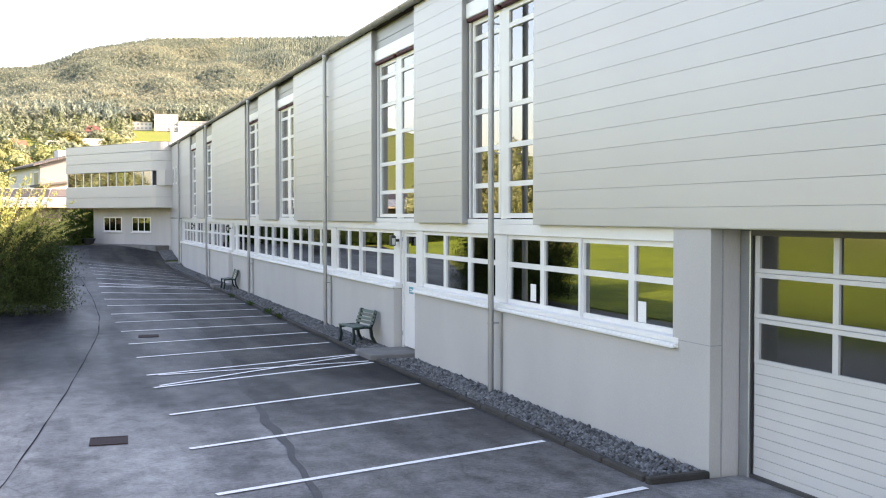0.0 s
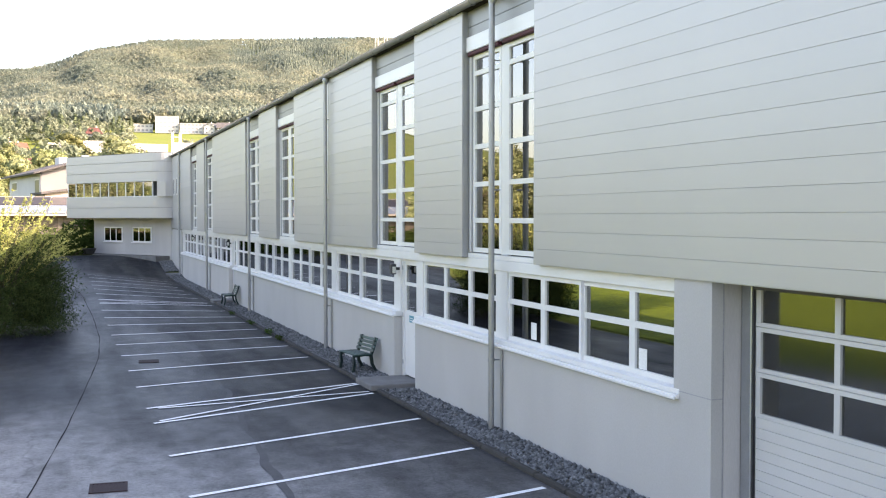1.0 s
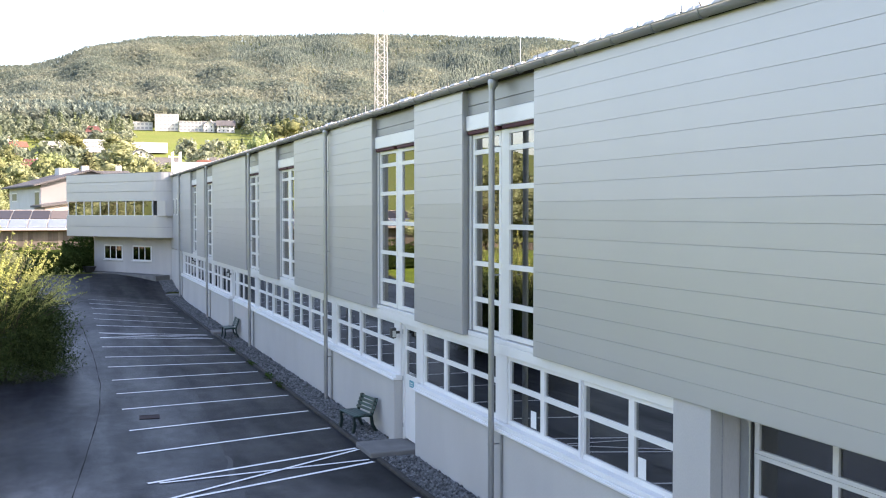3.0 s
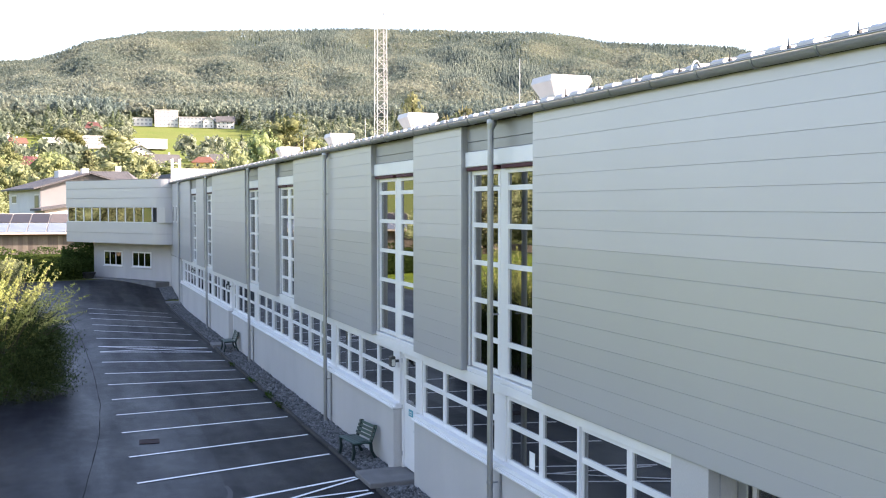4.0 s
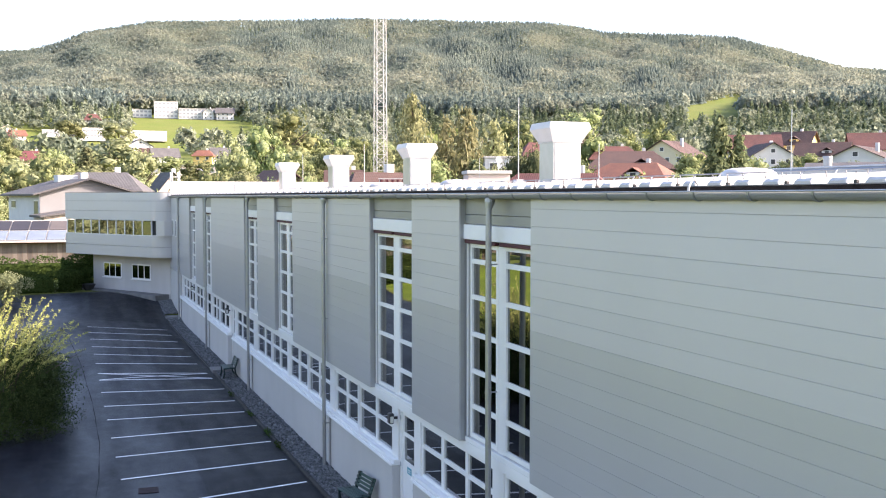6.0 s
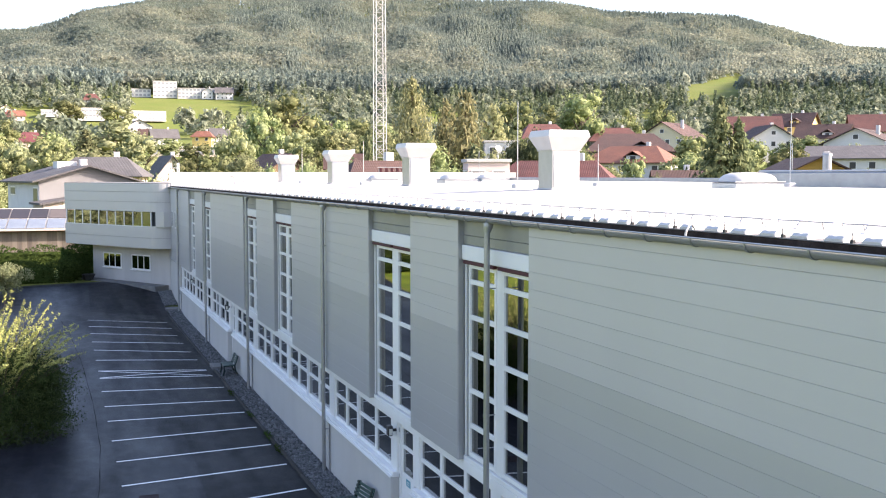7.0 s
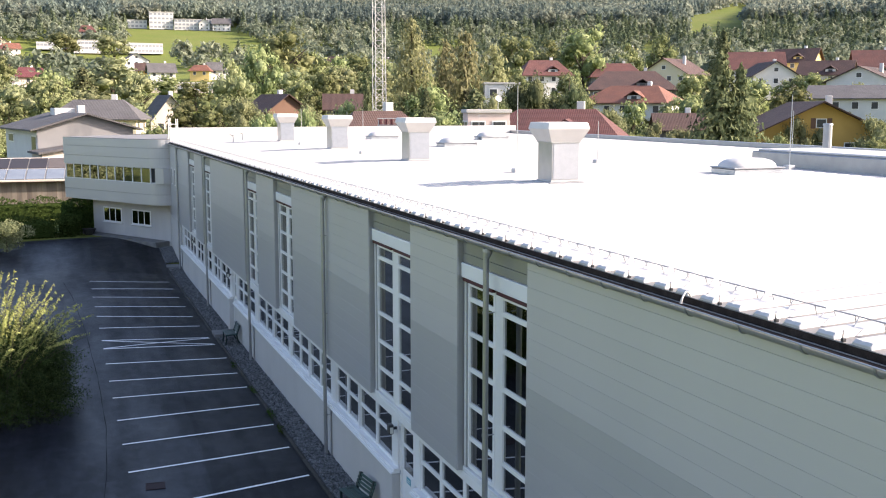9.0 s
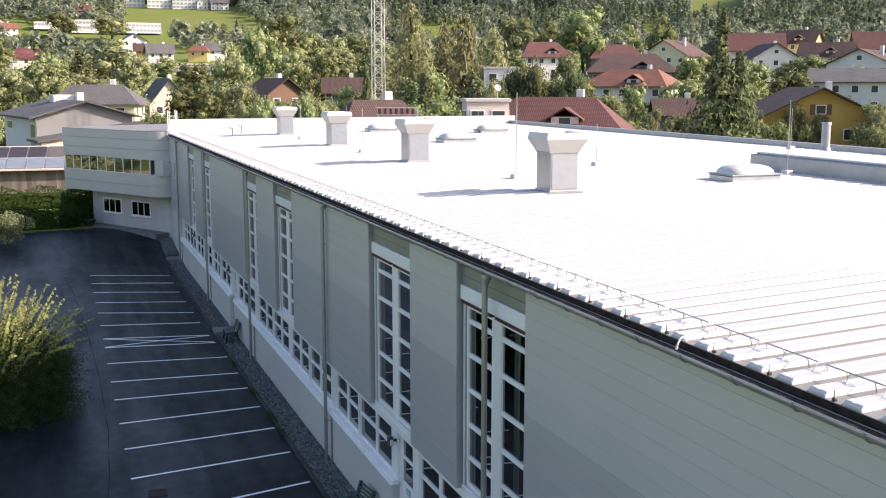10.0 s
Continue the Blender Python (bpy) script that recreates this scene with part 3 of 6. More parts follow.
part("pier_strip", block(7.64, 10.478, -0.02, 7.88, 10.488, 3.03), PLASTER_WARM, hall, "narrow rendered strip")
part("gate_jamb", block(7.88, 10.285, -0.02, 8.05, 10.475, 3.03, bevel=0.01), STEEL, hall, "galvanised steel gate jamb")
# black strip put in where the gap at the gate's edge is dark
part("gate_jamb", block(7.905, 10.262, -0.02, 7.925, 10.283, 3.03), BLACK, hall, "black strip painted in for the dark gap beside the gate")
part("plinth_wall", block(WALL, 66.2, -0.3, 7.9, 72.2, 3.0), PLASTER, hall, "smooth light grey plastered wall")
part("rear_wall", block(33.0, -14, -0.5, 33.3, 72.2, 8.1), PLASTER, hall)
part("end_wall", block(7.9, 72.2, -0.5, 33.3, 72.5, 8.1), PLASTER, hall)
part("end_wall", block(7.9, -14.3, -0.5, 33.3, -14, 8.1), PLASTER, hall)
part("side_wall", block(7.5, -14, -0.5, 7.9, 5.14, 3.03), PLASTER, hall)
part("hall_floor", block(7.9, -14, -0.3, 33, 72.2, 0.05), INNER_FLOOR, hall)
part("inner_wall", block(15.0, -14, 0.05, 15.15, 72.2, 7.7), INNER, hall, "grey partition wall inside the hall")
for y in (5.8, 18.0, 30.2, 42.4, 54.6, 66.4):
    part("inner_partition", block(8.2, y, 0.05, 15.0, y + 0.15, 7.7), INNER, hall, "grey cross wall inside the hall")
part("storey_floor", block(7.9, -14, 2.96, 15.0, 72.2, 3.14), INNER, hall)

# cladding: every strip is a piece of its own
ROW = 0.288
PANELS = ((-14.0, 15.38), (18.56, 21.40), (24.62, 28.92), (28.95, 33.49), (36.45, 39.72), (42.68, 52.1), (55.2, 58.2), (61.0, 66.15), (66.3, 72.2))
strip_mesh = {}


def cladding(a, b, z0=3.06, z1=7.80):
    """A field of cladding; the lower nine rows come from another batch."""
    p = part("cladding_panel", block(FACE + 0.03, a + 0.02, z0 + 0.02, FRAME + 0.12, b - 0.02, z1), BACKING, hall, "pale metal cladding field with fine horizontal joints")
    joints = [z0] + [3.022 + ROW * k for k in range(1, 17)] + [z1]
    for i, (lo, hi) in enumerate(zip(joints, joints[1:])):
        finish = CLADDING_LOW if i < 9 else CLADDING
        key = (round(b - a, 3), round(hi - lo, 3), finish.name)
        if key not in strip_mesh:
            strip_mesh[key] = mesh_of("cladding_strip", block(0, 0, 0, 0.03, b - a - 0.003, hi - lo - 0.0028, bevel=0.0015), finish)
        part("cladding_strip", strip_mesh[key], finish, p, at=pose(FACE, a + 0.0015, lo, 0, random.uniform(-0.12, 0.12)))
    part("edge_flashing", block(FACE + 0.031, a, z0, FRAME + 0.12, a + 0.018, z1), CLAD_SIDE, p, "folded metal edge of the cladding")
    part("edge_flashing", block(FACE + 0.031, b - 0.018, z0, FRAME + 0.12, b, z1), CLAD_SIDE, p, "folded metal edge of the cladding")
    part("bottom_flashing", block(FACE + 0.005, a, z0 - 0.012, FRAME + 0.14, b, z0 + 0.002), CLAD_SIDE, p)


for a, b in PANELS:
    cladding(a, b)
part("soffit", block(7.735, -14, 3.032, 8.05, 10.48, 3.047), CLAD_SIDE, hall)

# tall window bays
BAYS = ((15.38, 18.56), (21.40, 24.62), (33.49, 36.45), (39.72, 42.68), (52.1, 55.2), (58.2, 61.0))
RAILS = (3.77, 4.46, 5.18, 5.90, 6.59)


def casement(parent, a, b, z0, z1, rails, x=FRAME, pane=PANE, bar=0.085):
    """A window leaf: outer frame, cross rails, and a pane in each field."""
    bm = bmesh.new()
    box(bm, x, a, z0, x + 0.07, a + bar, z1), box(bm, x, b - bar, z0, x + 0.07, b, z1)
    box(bm, x, a + bar, z0, x + 0.07, b - bar, z0 + bar), box(bm, x, a + bar, z1 - bar, x + 0.07, b - bar, z1)
    for r in rails:
        box(bm, x + 0.004, a + bar, r - 0.045, x + 0.066, b - bar, r + 0.045)
    part("window_frame", bm, WHITE, parent, "white painted frame")
    edges = [z0 + bar - 0.045] + list(rails) + [z1 - bar + 0.045]
    for lo, hi in zip(edges, edges[1:]):
        p = part("pane", block(pane - 0.004 - 0.01, a + bar, lo + 0.045, pane - 0.01, b - bar, hi - 0.045), GLASS, parent)
        p.visible_shadow = False


for a, b in BAYS:
    w = part("window_bay", block(FRAME + 0.005, (a + b) / 2 - 0.135, 3.14, FRAME + 0.09, (a + b) / 2 + 0.135, 6.94, bevel=0.006), WHITE, hall, "tall white window bay between the cladding fields")
    mid = (a + b) / 2
    casement(w, a + 0.13, mid - 0.137, 3.16, 6.94, RAILS)
    casement(w, mid + 0.137, b - 0.13, 3.16, 6.94, RAILS)
    for c, d in ((a, a + 0.128), (b - 0.128, b)):
        part("guide_rail", block(FRAME - 0.02, c, 3.14, FRAME + 0.1, d, 6.94), CLAD_SIDE, w)
        part("guide_rail", block(FRAME - 0.05, c + 0.035, 3.16, FRAME - 0.021, c + 0.06, 6.92), WHITE, w)
    part("spandrel_panel", block(FRAME - 0.06, a, 7.31, FRAME + 0.1, b, 7.485, bevel=0.004), CLAD_GREY, w, "grey sheet metal panel above the window")
    part("spandrel_panel", block(FRAME - 0.06, a, 7.492, FRAME + 0.1, b, 7.80, bevel=0.004), CLAD_GREY, w, "grey sheet metal panel above the window")
    part("shutter_box", block(FRAME - 0.10, a + 0.01, 7.01, FRAME + 0.1, b - 0.01, 7.30, bevel=0.012), SHUTTER, w, "glossy white awning box")
    part("awning", block(FRAME - 0.09, a + 0.05, 6.935, FRAME + 0.0, mid - 0.1, 7.006, bevel=0.01), RED, w, "dark red rolled awning cloth")
    part("awning", block(FRAME - 0.09, mid + 0.1, 6.935, FRAME + 0.0, b - 0.05, 7.006, bevel=0.01), RED, w, "dark red rolled awning cloth")
    part("sill", block(FRAME - 0.055, a, 3.048, FRAME + 0.1, b, 3.137, bevel=0.005), WHITE, w)
    # vertical blinds: drawn across one leaf, half open in the other
    for c, d in ((a + 0.16, mid - 0.16), (mid + 0.62, b - 0.14)):
        n = int((d - c) / 0.127)
        for k in range(n):
            turn = 14 + 22 * math.sin(k * 1.7 + a)
            part("inner_blind", block(-0.004, 0, 3.2, 0.004, 0.115, 6.9), BLIND, w, "grey fabric blind slat", at=pose(7.82, c + k * 0.127, 0, rz=turn))
    part("lining", block(PANE + 0.055, a, 6.95, 7.9, b, 7.78), INNER, w)

# low ribbon windows
part("header_band", block(FRAME - 0.06, 11.3, 2.86, FRAME + 0.1, 66.2, 3.045, bevel=0.006), WHITE, hall, "white metal band over the ribbon windows")
SILL_RUNS = ((11.17, 21.46), (22.8, 46.08), (47.12, 66.2))
for a, b in SILL_RUNS:
    ledge = part("window_ledge", block(WALL - 0.05, a, 1.505, FRAME + 0.1, b, 1.56, bevel=0.006), WHITE, hall, "white sheet metal window ledge")
    part("ledge_lip", block(WALL - 0.082, a + 0.01, 1.497, WALL - 0.052, b - 0.01, 1.54, bevel=0.008), WHITE, ledge)
    part("ledge_upstand", block(WALL - 0.01, a, 1.562, FRAME + 0.08, b, 1.63, bevel=0.006), WHITE, ledge)


def ribbon(cells, parent_label="white ribbon window with two rows of panes"):
    """Neighbouring casements along the wall; cells are the column edges."""
    a, b = cells[0], cells[-1]
    w = part("ribbon_window", block(FRAME + 0.075, a, 1.632, FRAME + 0.1, b, 1.66), WHITE, hall, parent_label)
    for c, d in zip(cells, cells[1:]):
        casement(w, c, d, 1.632, 2.858, (2.33,), bar=0.075)
    return w


def post(a, b):
    part("window_post", block(FRAME - 0.03, a, 1.632, FRAME + 0.1, b, 2.858, bevel=0.006), WHITE, hall)


MODULE = 12.2
columns = [11.36, 12.56, 14.02, 15.39, 16.77]
ribbon(columns[:3]), ribbon(columns[2:])
post(16.78, 17.25), post(21.27, 21.69)
ribbon([17.26, 18.6, 19.95, 21.26])
door_x = 7.66
for shift in (0, 24.45):
    post(22.82 + shift - (0.15 if shift else 0), 23.3 + shift)
    ribbon([23.31 + shift, 24.65 + shift, 26.2 + shift]), ribbon([26.21 + shift, 27.42 + shift, 28.65 + shift])
    post(28.66 + shift, 29.2 + shift)
ribbon([29.21, 30.6, 32.0]), ribbon([32.01, 33.4, 34.75])
post(34.76, 35.1)
ribbon([35.11, 36.45, 37.85]), ribbon([37.86, 39.25, 40.85])
post(40.86, 41.5)
ribbon([41.51, 43.0, 44.4, 45.7])
post(45.71, 46.09)
ribbon([53.66, 55.1, 56.6]), ribbon([56.61, 58.1, 59.5])
post(59.51, 59.9)
ribbon([59.91, 61.3, 62.7, 64.2, 65.5])
post(65.51, 66.2)
for c in (13.94, 26.12, 31.92, 37.77, 50.6, 56.5):
    part("drain_rail", block(FRAME - 0.045, c + 0.03, 1.6, FRAME - 0.002, c + 0.1, 2.86), SHUTTER, hall, "pale guide rail between two casements")
# curtains and notices behind the low windows
for y, w_ in ((15.75, 0.75), (14.3, 0.2), (17.9, 0.4), (19.4, 0.35), (24.3, 0.5), (25.9, 0.3), (28.0, 0.4), (31.2, 0.5), (36.8, 0.6), (44.2, 0.4)):
    part("curtain", block(7.86, y, 1.5, 7.9, y + w_, 2.9), BLIND, hall, "grey curtain behind the pane")
for y, z in ((12.22, 1.715), (15.69, 1.74)):
    part("notice", block(7.632, y, z, 7.6345, y + 0.21, z + 0.29), PAPER, hall, "white paper notice on the pane")


def service_door(y0, y1):
    d = part("door", block(door_x, y0 + 0.06, 0.15, door_x + 0.05, y1 - 0.06, 1.66, bevel=0.004), WHITE, hall, "white metal door with a glazed upper half")
    bm = bmesh.new()
    box(bm, door_x - 0.05, y0, 0.12, door_x + 0.06, y0 + 0.058, 2.88), box(bm, door_x - 0.05, y1 - 0.058, 0.12, door_x + 0.06, y1, 2.88)
    box(bm, door_x - 0.05, y0 + 0.058, 2.8, door_x + 0.06, y1 - 0.058, 2.86)
    part("door_frame", bm, WHITE, d)
    bm = bmesh.new()
    box(bm, door_x, y0 + 0.06, 1.662, door_x + 0.05, y0 + 0.15, 2.79), box(bm, door_x, y1 - 0.15, 1.662, door_x + 0.05, y1 - 0.06, 2.79)
    box(bm, door_x, y0 + 0.15, 2.24, door_x + 0.05, y1 - 0.15, 2.32), box(bm, door_x, y0 + 0.15, 2.72, door_x + 0.05, y1 - 0.15, 2.79)
    part("window_frame", bm, WHITE, d)
    for lo, hi in ((1.662, 2.24), (2.32, 2.72)):
        part("pane", block(door_x + 0.02, y0 + 0.15, lo, door_x + 0.026, y1 - 0.15, hi), GLASS, d).visible_shadow = False
    bm = rod(bmesh.new(), (door_x - 0.045, y0 + 0.13, 1.12), (door_x - 0.045, y0 + 0.25, 1.12), 0.011)
    rod(bm, (door_x - 0.045, y0 + 0.135, 1.12), (door_x, y0 + 0.135, 1.12), 0.011)
    part("handle", bm, STEEL, d, "steel lever handle")
    for z in (0.4, 1.5, 2.6):
        part("hinge", rod(bmesh.new(), (door_x - 0.055, y1 - 0.05, z), (door_x - 0.055, y1 - 0.05, z + 0.1), 0.014), STEEL, d)
    s = part("sign", block(door_x - 0.006, y0 + 0.42, 1.40, door_x - 0.001, y0 + 0.72, 1.56), TEAL, d, "small teal sign with unreadable white writing")
    for zz in (1.44, 1.49):
        part("sign_line", block(door_x - 0.008, y0 + 0.48, zz, door_x - 0.006, y0 + 0.67, zz + 0.018), PAPER, s)
    return d


service_door(21.70, 22.80)
service_door(46.1, 47.1)
part("door_step", block(WALL - 0.98, 21.62, -0.1, 7.75, 22.85, 0.12, bevel=0.02), CONCRETE, hall, "worn concrete door step")
part("door_step", block(WALL - 0.9, 46.1, -0.1, 7.75, 47.1, 0.12, bevel=0.02), CONCRETE, hall, "worn concrete door step")


def wall_lamp(y):
    w = thing("wall_lamp", "grey bulkhead wall lamp beside the door", "wall lamp", "wall lamps", at=pose(FRAME - 0.03, y, 2.62))
    part("bracket", block(-0.12, -0.03, -0.03, 0.03, 0.03, 0.03), BLACK, w)
    part("housing", block(-0.22, -0.09, -0.13, -0.1, 0.09, 0.12, bevel=0.02), BLACK, w)
    part("lens", block(-0.2, -0.105, -0.1, -0.12, -0.091, 0.05, bevel=0.003), LAMP_GLASS, w, "pale lamp cover")


wall_lamp(22.9), wall_lamp(47.35), wall_lamp(60.0)

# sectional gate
# dark sheet close behind the panes stands in for the unlit hall
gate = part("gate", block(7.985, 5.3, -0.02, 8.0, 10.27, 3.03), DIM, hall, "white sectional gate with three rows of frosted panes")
for i in range(11):
    lo = 0.012 + i * 0.1275
    part("gate_slat", block(7.93, 5.32, lo, 7.985, 10.25, lo + 0.1245, bevel=0.004), GATE_WHITE, gate)
for lo in (1.415, 1.965, 2.515):
    bm = bmesh.new()
    box(bm, 7.93, 5.32, lo, 7.985, 10.26, lo + 0.05), box(bm, 7.93, 5.32, lo + 0.49, 7.985, 10.26, lo + 0.544)
    for y in (5.32, 6.15, 7.49, 8.83, 10.17):
        box(bm, 7.934, y, lo + 0.05, 7.98, y + 0.09, lo + 0.49)
    part("gate_section", bm, GATE_WHITE, gate)
    for y in (6.24, 7.58, 8.92):
        part("pane", block(7.965, y, lo + 0.05, 7.971, y + 1.25, lo + 0.49), GLASS_FROST, gate)
part("gate_jamb", block(7.78, 5.15, -0.02, 8.0, 5.3, 3.03), STEEL, hall)

# roof: ribbed sheets on a shallow slope
EAVE = 7.485


def roof_z(x):
    return float(np.interp(x, [EAVE, 12.6, 33.4], [7.962, 8.17, 8.24]))


bm = bmesh.new()
prof = [(EAVE, 7.962), (12.6, 8.17), (33.2, 8.24), (33.2, 7.9), (12.6, 7.86), (EAVE + 0.15, 7.81), (EAVE + 0.04, 7.94), (EAVE, 7.952)]
lo_, hi_ = [bm.verts.new((x, -14.2, z)) for x, z in prof], [bm.verts.new((x, 72.3, z)) for x, z in prof]
for i in range(len(prof)):
    q = (i + 1) % len(prof)
    bm.faces.new((lo_[i], lo_[q], hi_[q], hi_[i]))
bm.faces.new(lo_), bm.faces.new(hi_)
roof = part("roof", bm, ROOF, hall, "bright ribbed metal roof")
rib = bmesh.new()
pts = [(-0.15, -0.002), (-0.128, 0.058), (-0.03, 0.058), (-0.02, 0.053), (0.02, 0.053), (0.03, 0.058), (0.108, 0.058), (0.13, -0.002)]
rings = []
for x, tall in ((EAVE + 0.008, 0.5), (EAVE + 0.045, 1.0), (12.6, 1.0), (33.1, 1.0)):
    rings.append([rib.verts.new((x, y, roof_z(x) + 0.003 + h * tall)) for y, h in pts])
for r0, r1 in zip(rings, rings[1:]):
    for i in range(7):
        rib.faces.new((r0[i], r0[i + 1], r1[i + 1], r1[i]))
rib.faces.new(rings[0][::-1]), rib.faces.new(rings[-1])
rib_mesh = mesh_of("roof_rib", rib, ROOF_RIB)
y = 2.68
while y < 72:
    part("roof_rib", rib_mesh, ROOF_RIB, roof, at=pose(0, y, 0))
    y += 0.52
bm = bmesh.new()
edge = [(7.37, 7.84), (EAVE + 0.06, 7.88), (EAVE + 0.06, 7.80), (7.43, 7.80), (7.37, 7.81)]
lo_, hi_ = [bm.verts.new((x, -14, z)) for x, z in edge], [bm.verts.new((x, 72.2, z)) for x, z in edge]
for i in range(len(edge)):
    q = (i + 1) % len(edge)
    bm.faces.new((lo_[i], lo_[q], hi_[q], hi_[i]))
part("eave_strip", bm, EAVE_BROWN, roof, "dark mossy eave edge above the gutter")
# dark strip put in where the gap under the roof edge is shaded
part("eave_lip", block(EAVE + 0.003, -14, 7.85, EAVE + 0.03, 72.1, 7.944), EAVE_BROWN, roof, "dark strip put in for the shaded gap under the rib ends")
# snow guard: bent wire frames along the eave
guard = bmesh.new()
rod(guard, (0, 0.06, 0.105), (0, 0.98, 0.105), 0.0085, sides=5)
rod(guard, (-0.14, 0.0, 0.0), (0, 0.06, 0.105), 0.0085, sides=5)
for y in (0.24, 0.66, 0.97):
    rod(guard, (0.10, y + 0.06, -0.08), (0, y, 0.105), 0.0075, sides=5)
rod(guard, (-0.14, 0.52, 0.0), (0, 0.6, 0.105), 0.0075, sides=5)
guard_mesh = mesh_of("snow_guard", guard, ZINC)
y = 2.68
while y < 71:
    part("snow_guard", guard_mesh, ZINC, roof, at=pose(8.02, y, roof_z(8.02) + 0.03))
    y += 1.04
# dark clips between the rib ends
clip = bmesh.new()
box(clip, -0.012, -0.02, 0.0, 0.03, 0.02, 0.035, bevel=0.004)
rod(clip, (0, 0, 0.03), (0, 0, 0.12), 0.008, 0.004, 5)
clip_mesh = mesh_of("eave_clip", clip, BLACK)
y = 2.94
while y < 71:
    part("eave_clip", clip_mesh, BLACK, roof, at=pose(EAVE + 0.02, y, roof_z(EAVE + 0.02)))
    y += 1.04
# gutter and downpipes
GX, GZ, GR = 7.335, 7.885, 0.085
bm = bmesh.new()
prev = None
for i in range(11):
    a = math.pi * i / 10
    ring = [bm.verts.new((GX - GR * math.cos(a), y, GZ - 1.15 * GR * math.sin(a))) for y in (-14, 72.1)]
    if prev:
        bm.faces.new((prev[0], prev[1], ring[1], ring[0]))
    prev = ring
bmesh.ops.solidify(bm, geom=bm.faces, thickness=0.006)
gutter = part("gutter", bm, GUTTER, hall, "half-round zinc gutter")
# dark brown filling up to just below the gutter rim
part("gutter_fill", block(GX - 0.07, -13.9, GZ - 0.05, 7.405, 72, GZ - 0.008), EAVE_BROWN, gutter, "dark brown filling lying in the gutter")
part("gutter_bead", rod(bmesh.new(), (GX - GR, -14, GZ + 0.004), (GX - GR, 72.1, GZ + 0.004), 0.010), ZINC, gutter)
hook = bmesh.new()
rows_ = []
for i in range(9):
    a = math.pi * i / 8
    c, s = math.cos(a), math.sin(a)
    rows_.append([hook.verts.new((GX - k * c, y, GZ - 1.15 * k * s)) for k in (GR + 0.002, GR + 0.014) for y in (-0.016, 0.016)])
for r, q in zip(rows_, rows_[1:]):
    for a, b in ((0, 1), (1, 3), (3, 2), (2, 0)):
        hook.faces.new((r[a], r[b], q[b], q[a]))
hook.faces.new([rows_[0][k] for k in (0, 1, 3, 2)]), hook.faces.new([rows_[-1][k] for k in (0, 2, 3, 1)])
hook_mesh = mesh_of("gutter_bracket", hook, ZINC)
y = 4.3
while y < 72:
    part("gutter_bracket", hook_mesh, ZINC, gutter, at=pose(0, y, 0))
    y += 1.04
for y in (16.85, 28.85, 41.25, 53.45, 65.7):
    x = 7.30
    p = part("downpipe", rod(bmesh.new(), (x, y, 0.0), (x, y, 7.64), 0.055, sides=14), ZINC, hall, "round zinc downpipe")
    bm = rod(bmesh.new(), (x, y, 7.62), (GX - 0.01, y, 7.74), 0.058, 0.095, sides=14)
    rod(bm, (GX - 0.01, y, 7.735), (GX - 0.01, y, 7.80), 0.095, 0.09, sides=14)
    part("funnel", bm, ZINC, p)
    for z in (1.25, 4.3, 6.6):
        bm = rod(bmesh.new(), (x, y, z), (x, y, z + 0.04), 0.064, sides=14)
        rod(bm, (x, y, z + 0.02), (7.47, y, z + 0.02), 0.012, sides=6)
        part("clamp", bm, ZINC, p)
    part("conduit", rod(bmesh.new(), (7.43, y - 0.16, 0.0), (7.43, y - 0.16, 1.46), 0.022), ZINC, p)

# slit windows at the hall's far end
for y in (67.6, 69.3):
    s = part("slit_window", block(FACE - 0.02, y, 5.25, FACE + 0.02, y + 0.5, 6.35), WHITE, hall, "narrow white slit window")
    part("pane", block(FACE - 0.028, y + 0.08, 5.33, FACE - 0.022, y + 0.42, 6.27), GLASS_DARK, s)

# roof edges
part("rear_parapet", block(32.9, -14, 8.1, 33.4, 72.5, 8.52, bevel=0.02), ZINC, hall, "grey flashed parapet")
part("end_parapet", block(7.6, 72.0, 7.6, 33.4, 72.5, 8.88, bevel=0.02), VENT_WHITE, hall, "white parapet at the hall's end")
# ---- office wing ----
office = thing("office_wing", "pale metal-clad office wing cantilevered over a plastered ground floor", "office building")
U = Vector((-0.513, 0.858))          # along its front, away from the hall
N = Vector((0.858, 0.513))           # into the building


def front(origin, u, d=0.0):
    return tuple(Vector(origin) + U * u + N * d)


UP, LOWER = (6.6, 70.5), (7.45, 71.9)


def upper_plan(d=0.0):
    """Outline of the upper floor, set back by d, with its round corner."""
    pts = [front(UP, 11.15 - d, d)]
    c = Vector(front(UP, 1.05, 1.4))
    a0, a1 = math.atan2(-N.y, -N.x), -math.pi / 2
    a0 = a0 if a0 < a1 + math.pi else a0 - 2 * math.pi
    for i in range(9):
        a = a0 + (a1 + 2 * math.pi - a0 if a1 + 2 * math.pi - a0 < math.pi else a1 - a0) * i / 8
        pts.append((c.x + (1.4 - d) * math.cos(a), c.y + (1.4 - d) * math.sin(a)))
    pts.append((7.44, pts[-1][1]))
    pts += [(7.44, 72.6), (9.5, 84.5), front(UP, 11.15 - d, 7.0)]
    return pts


part("upper_body", prism(bmesh.new(), upper_plan(0.05), 3.78, 5.2), BACKING, office)
part("upper_body", prism(bmesh.new(), upper_plan(0.05), 6.25, 8.05), BACKING, office)
part("window_core", prism(bmesh.new(), upper_plan(0.5), 5.2, 6.25), INNER, office, "dark grey core standing in for dim rooms behind the window band")
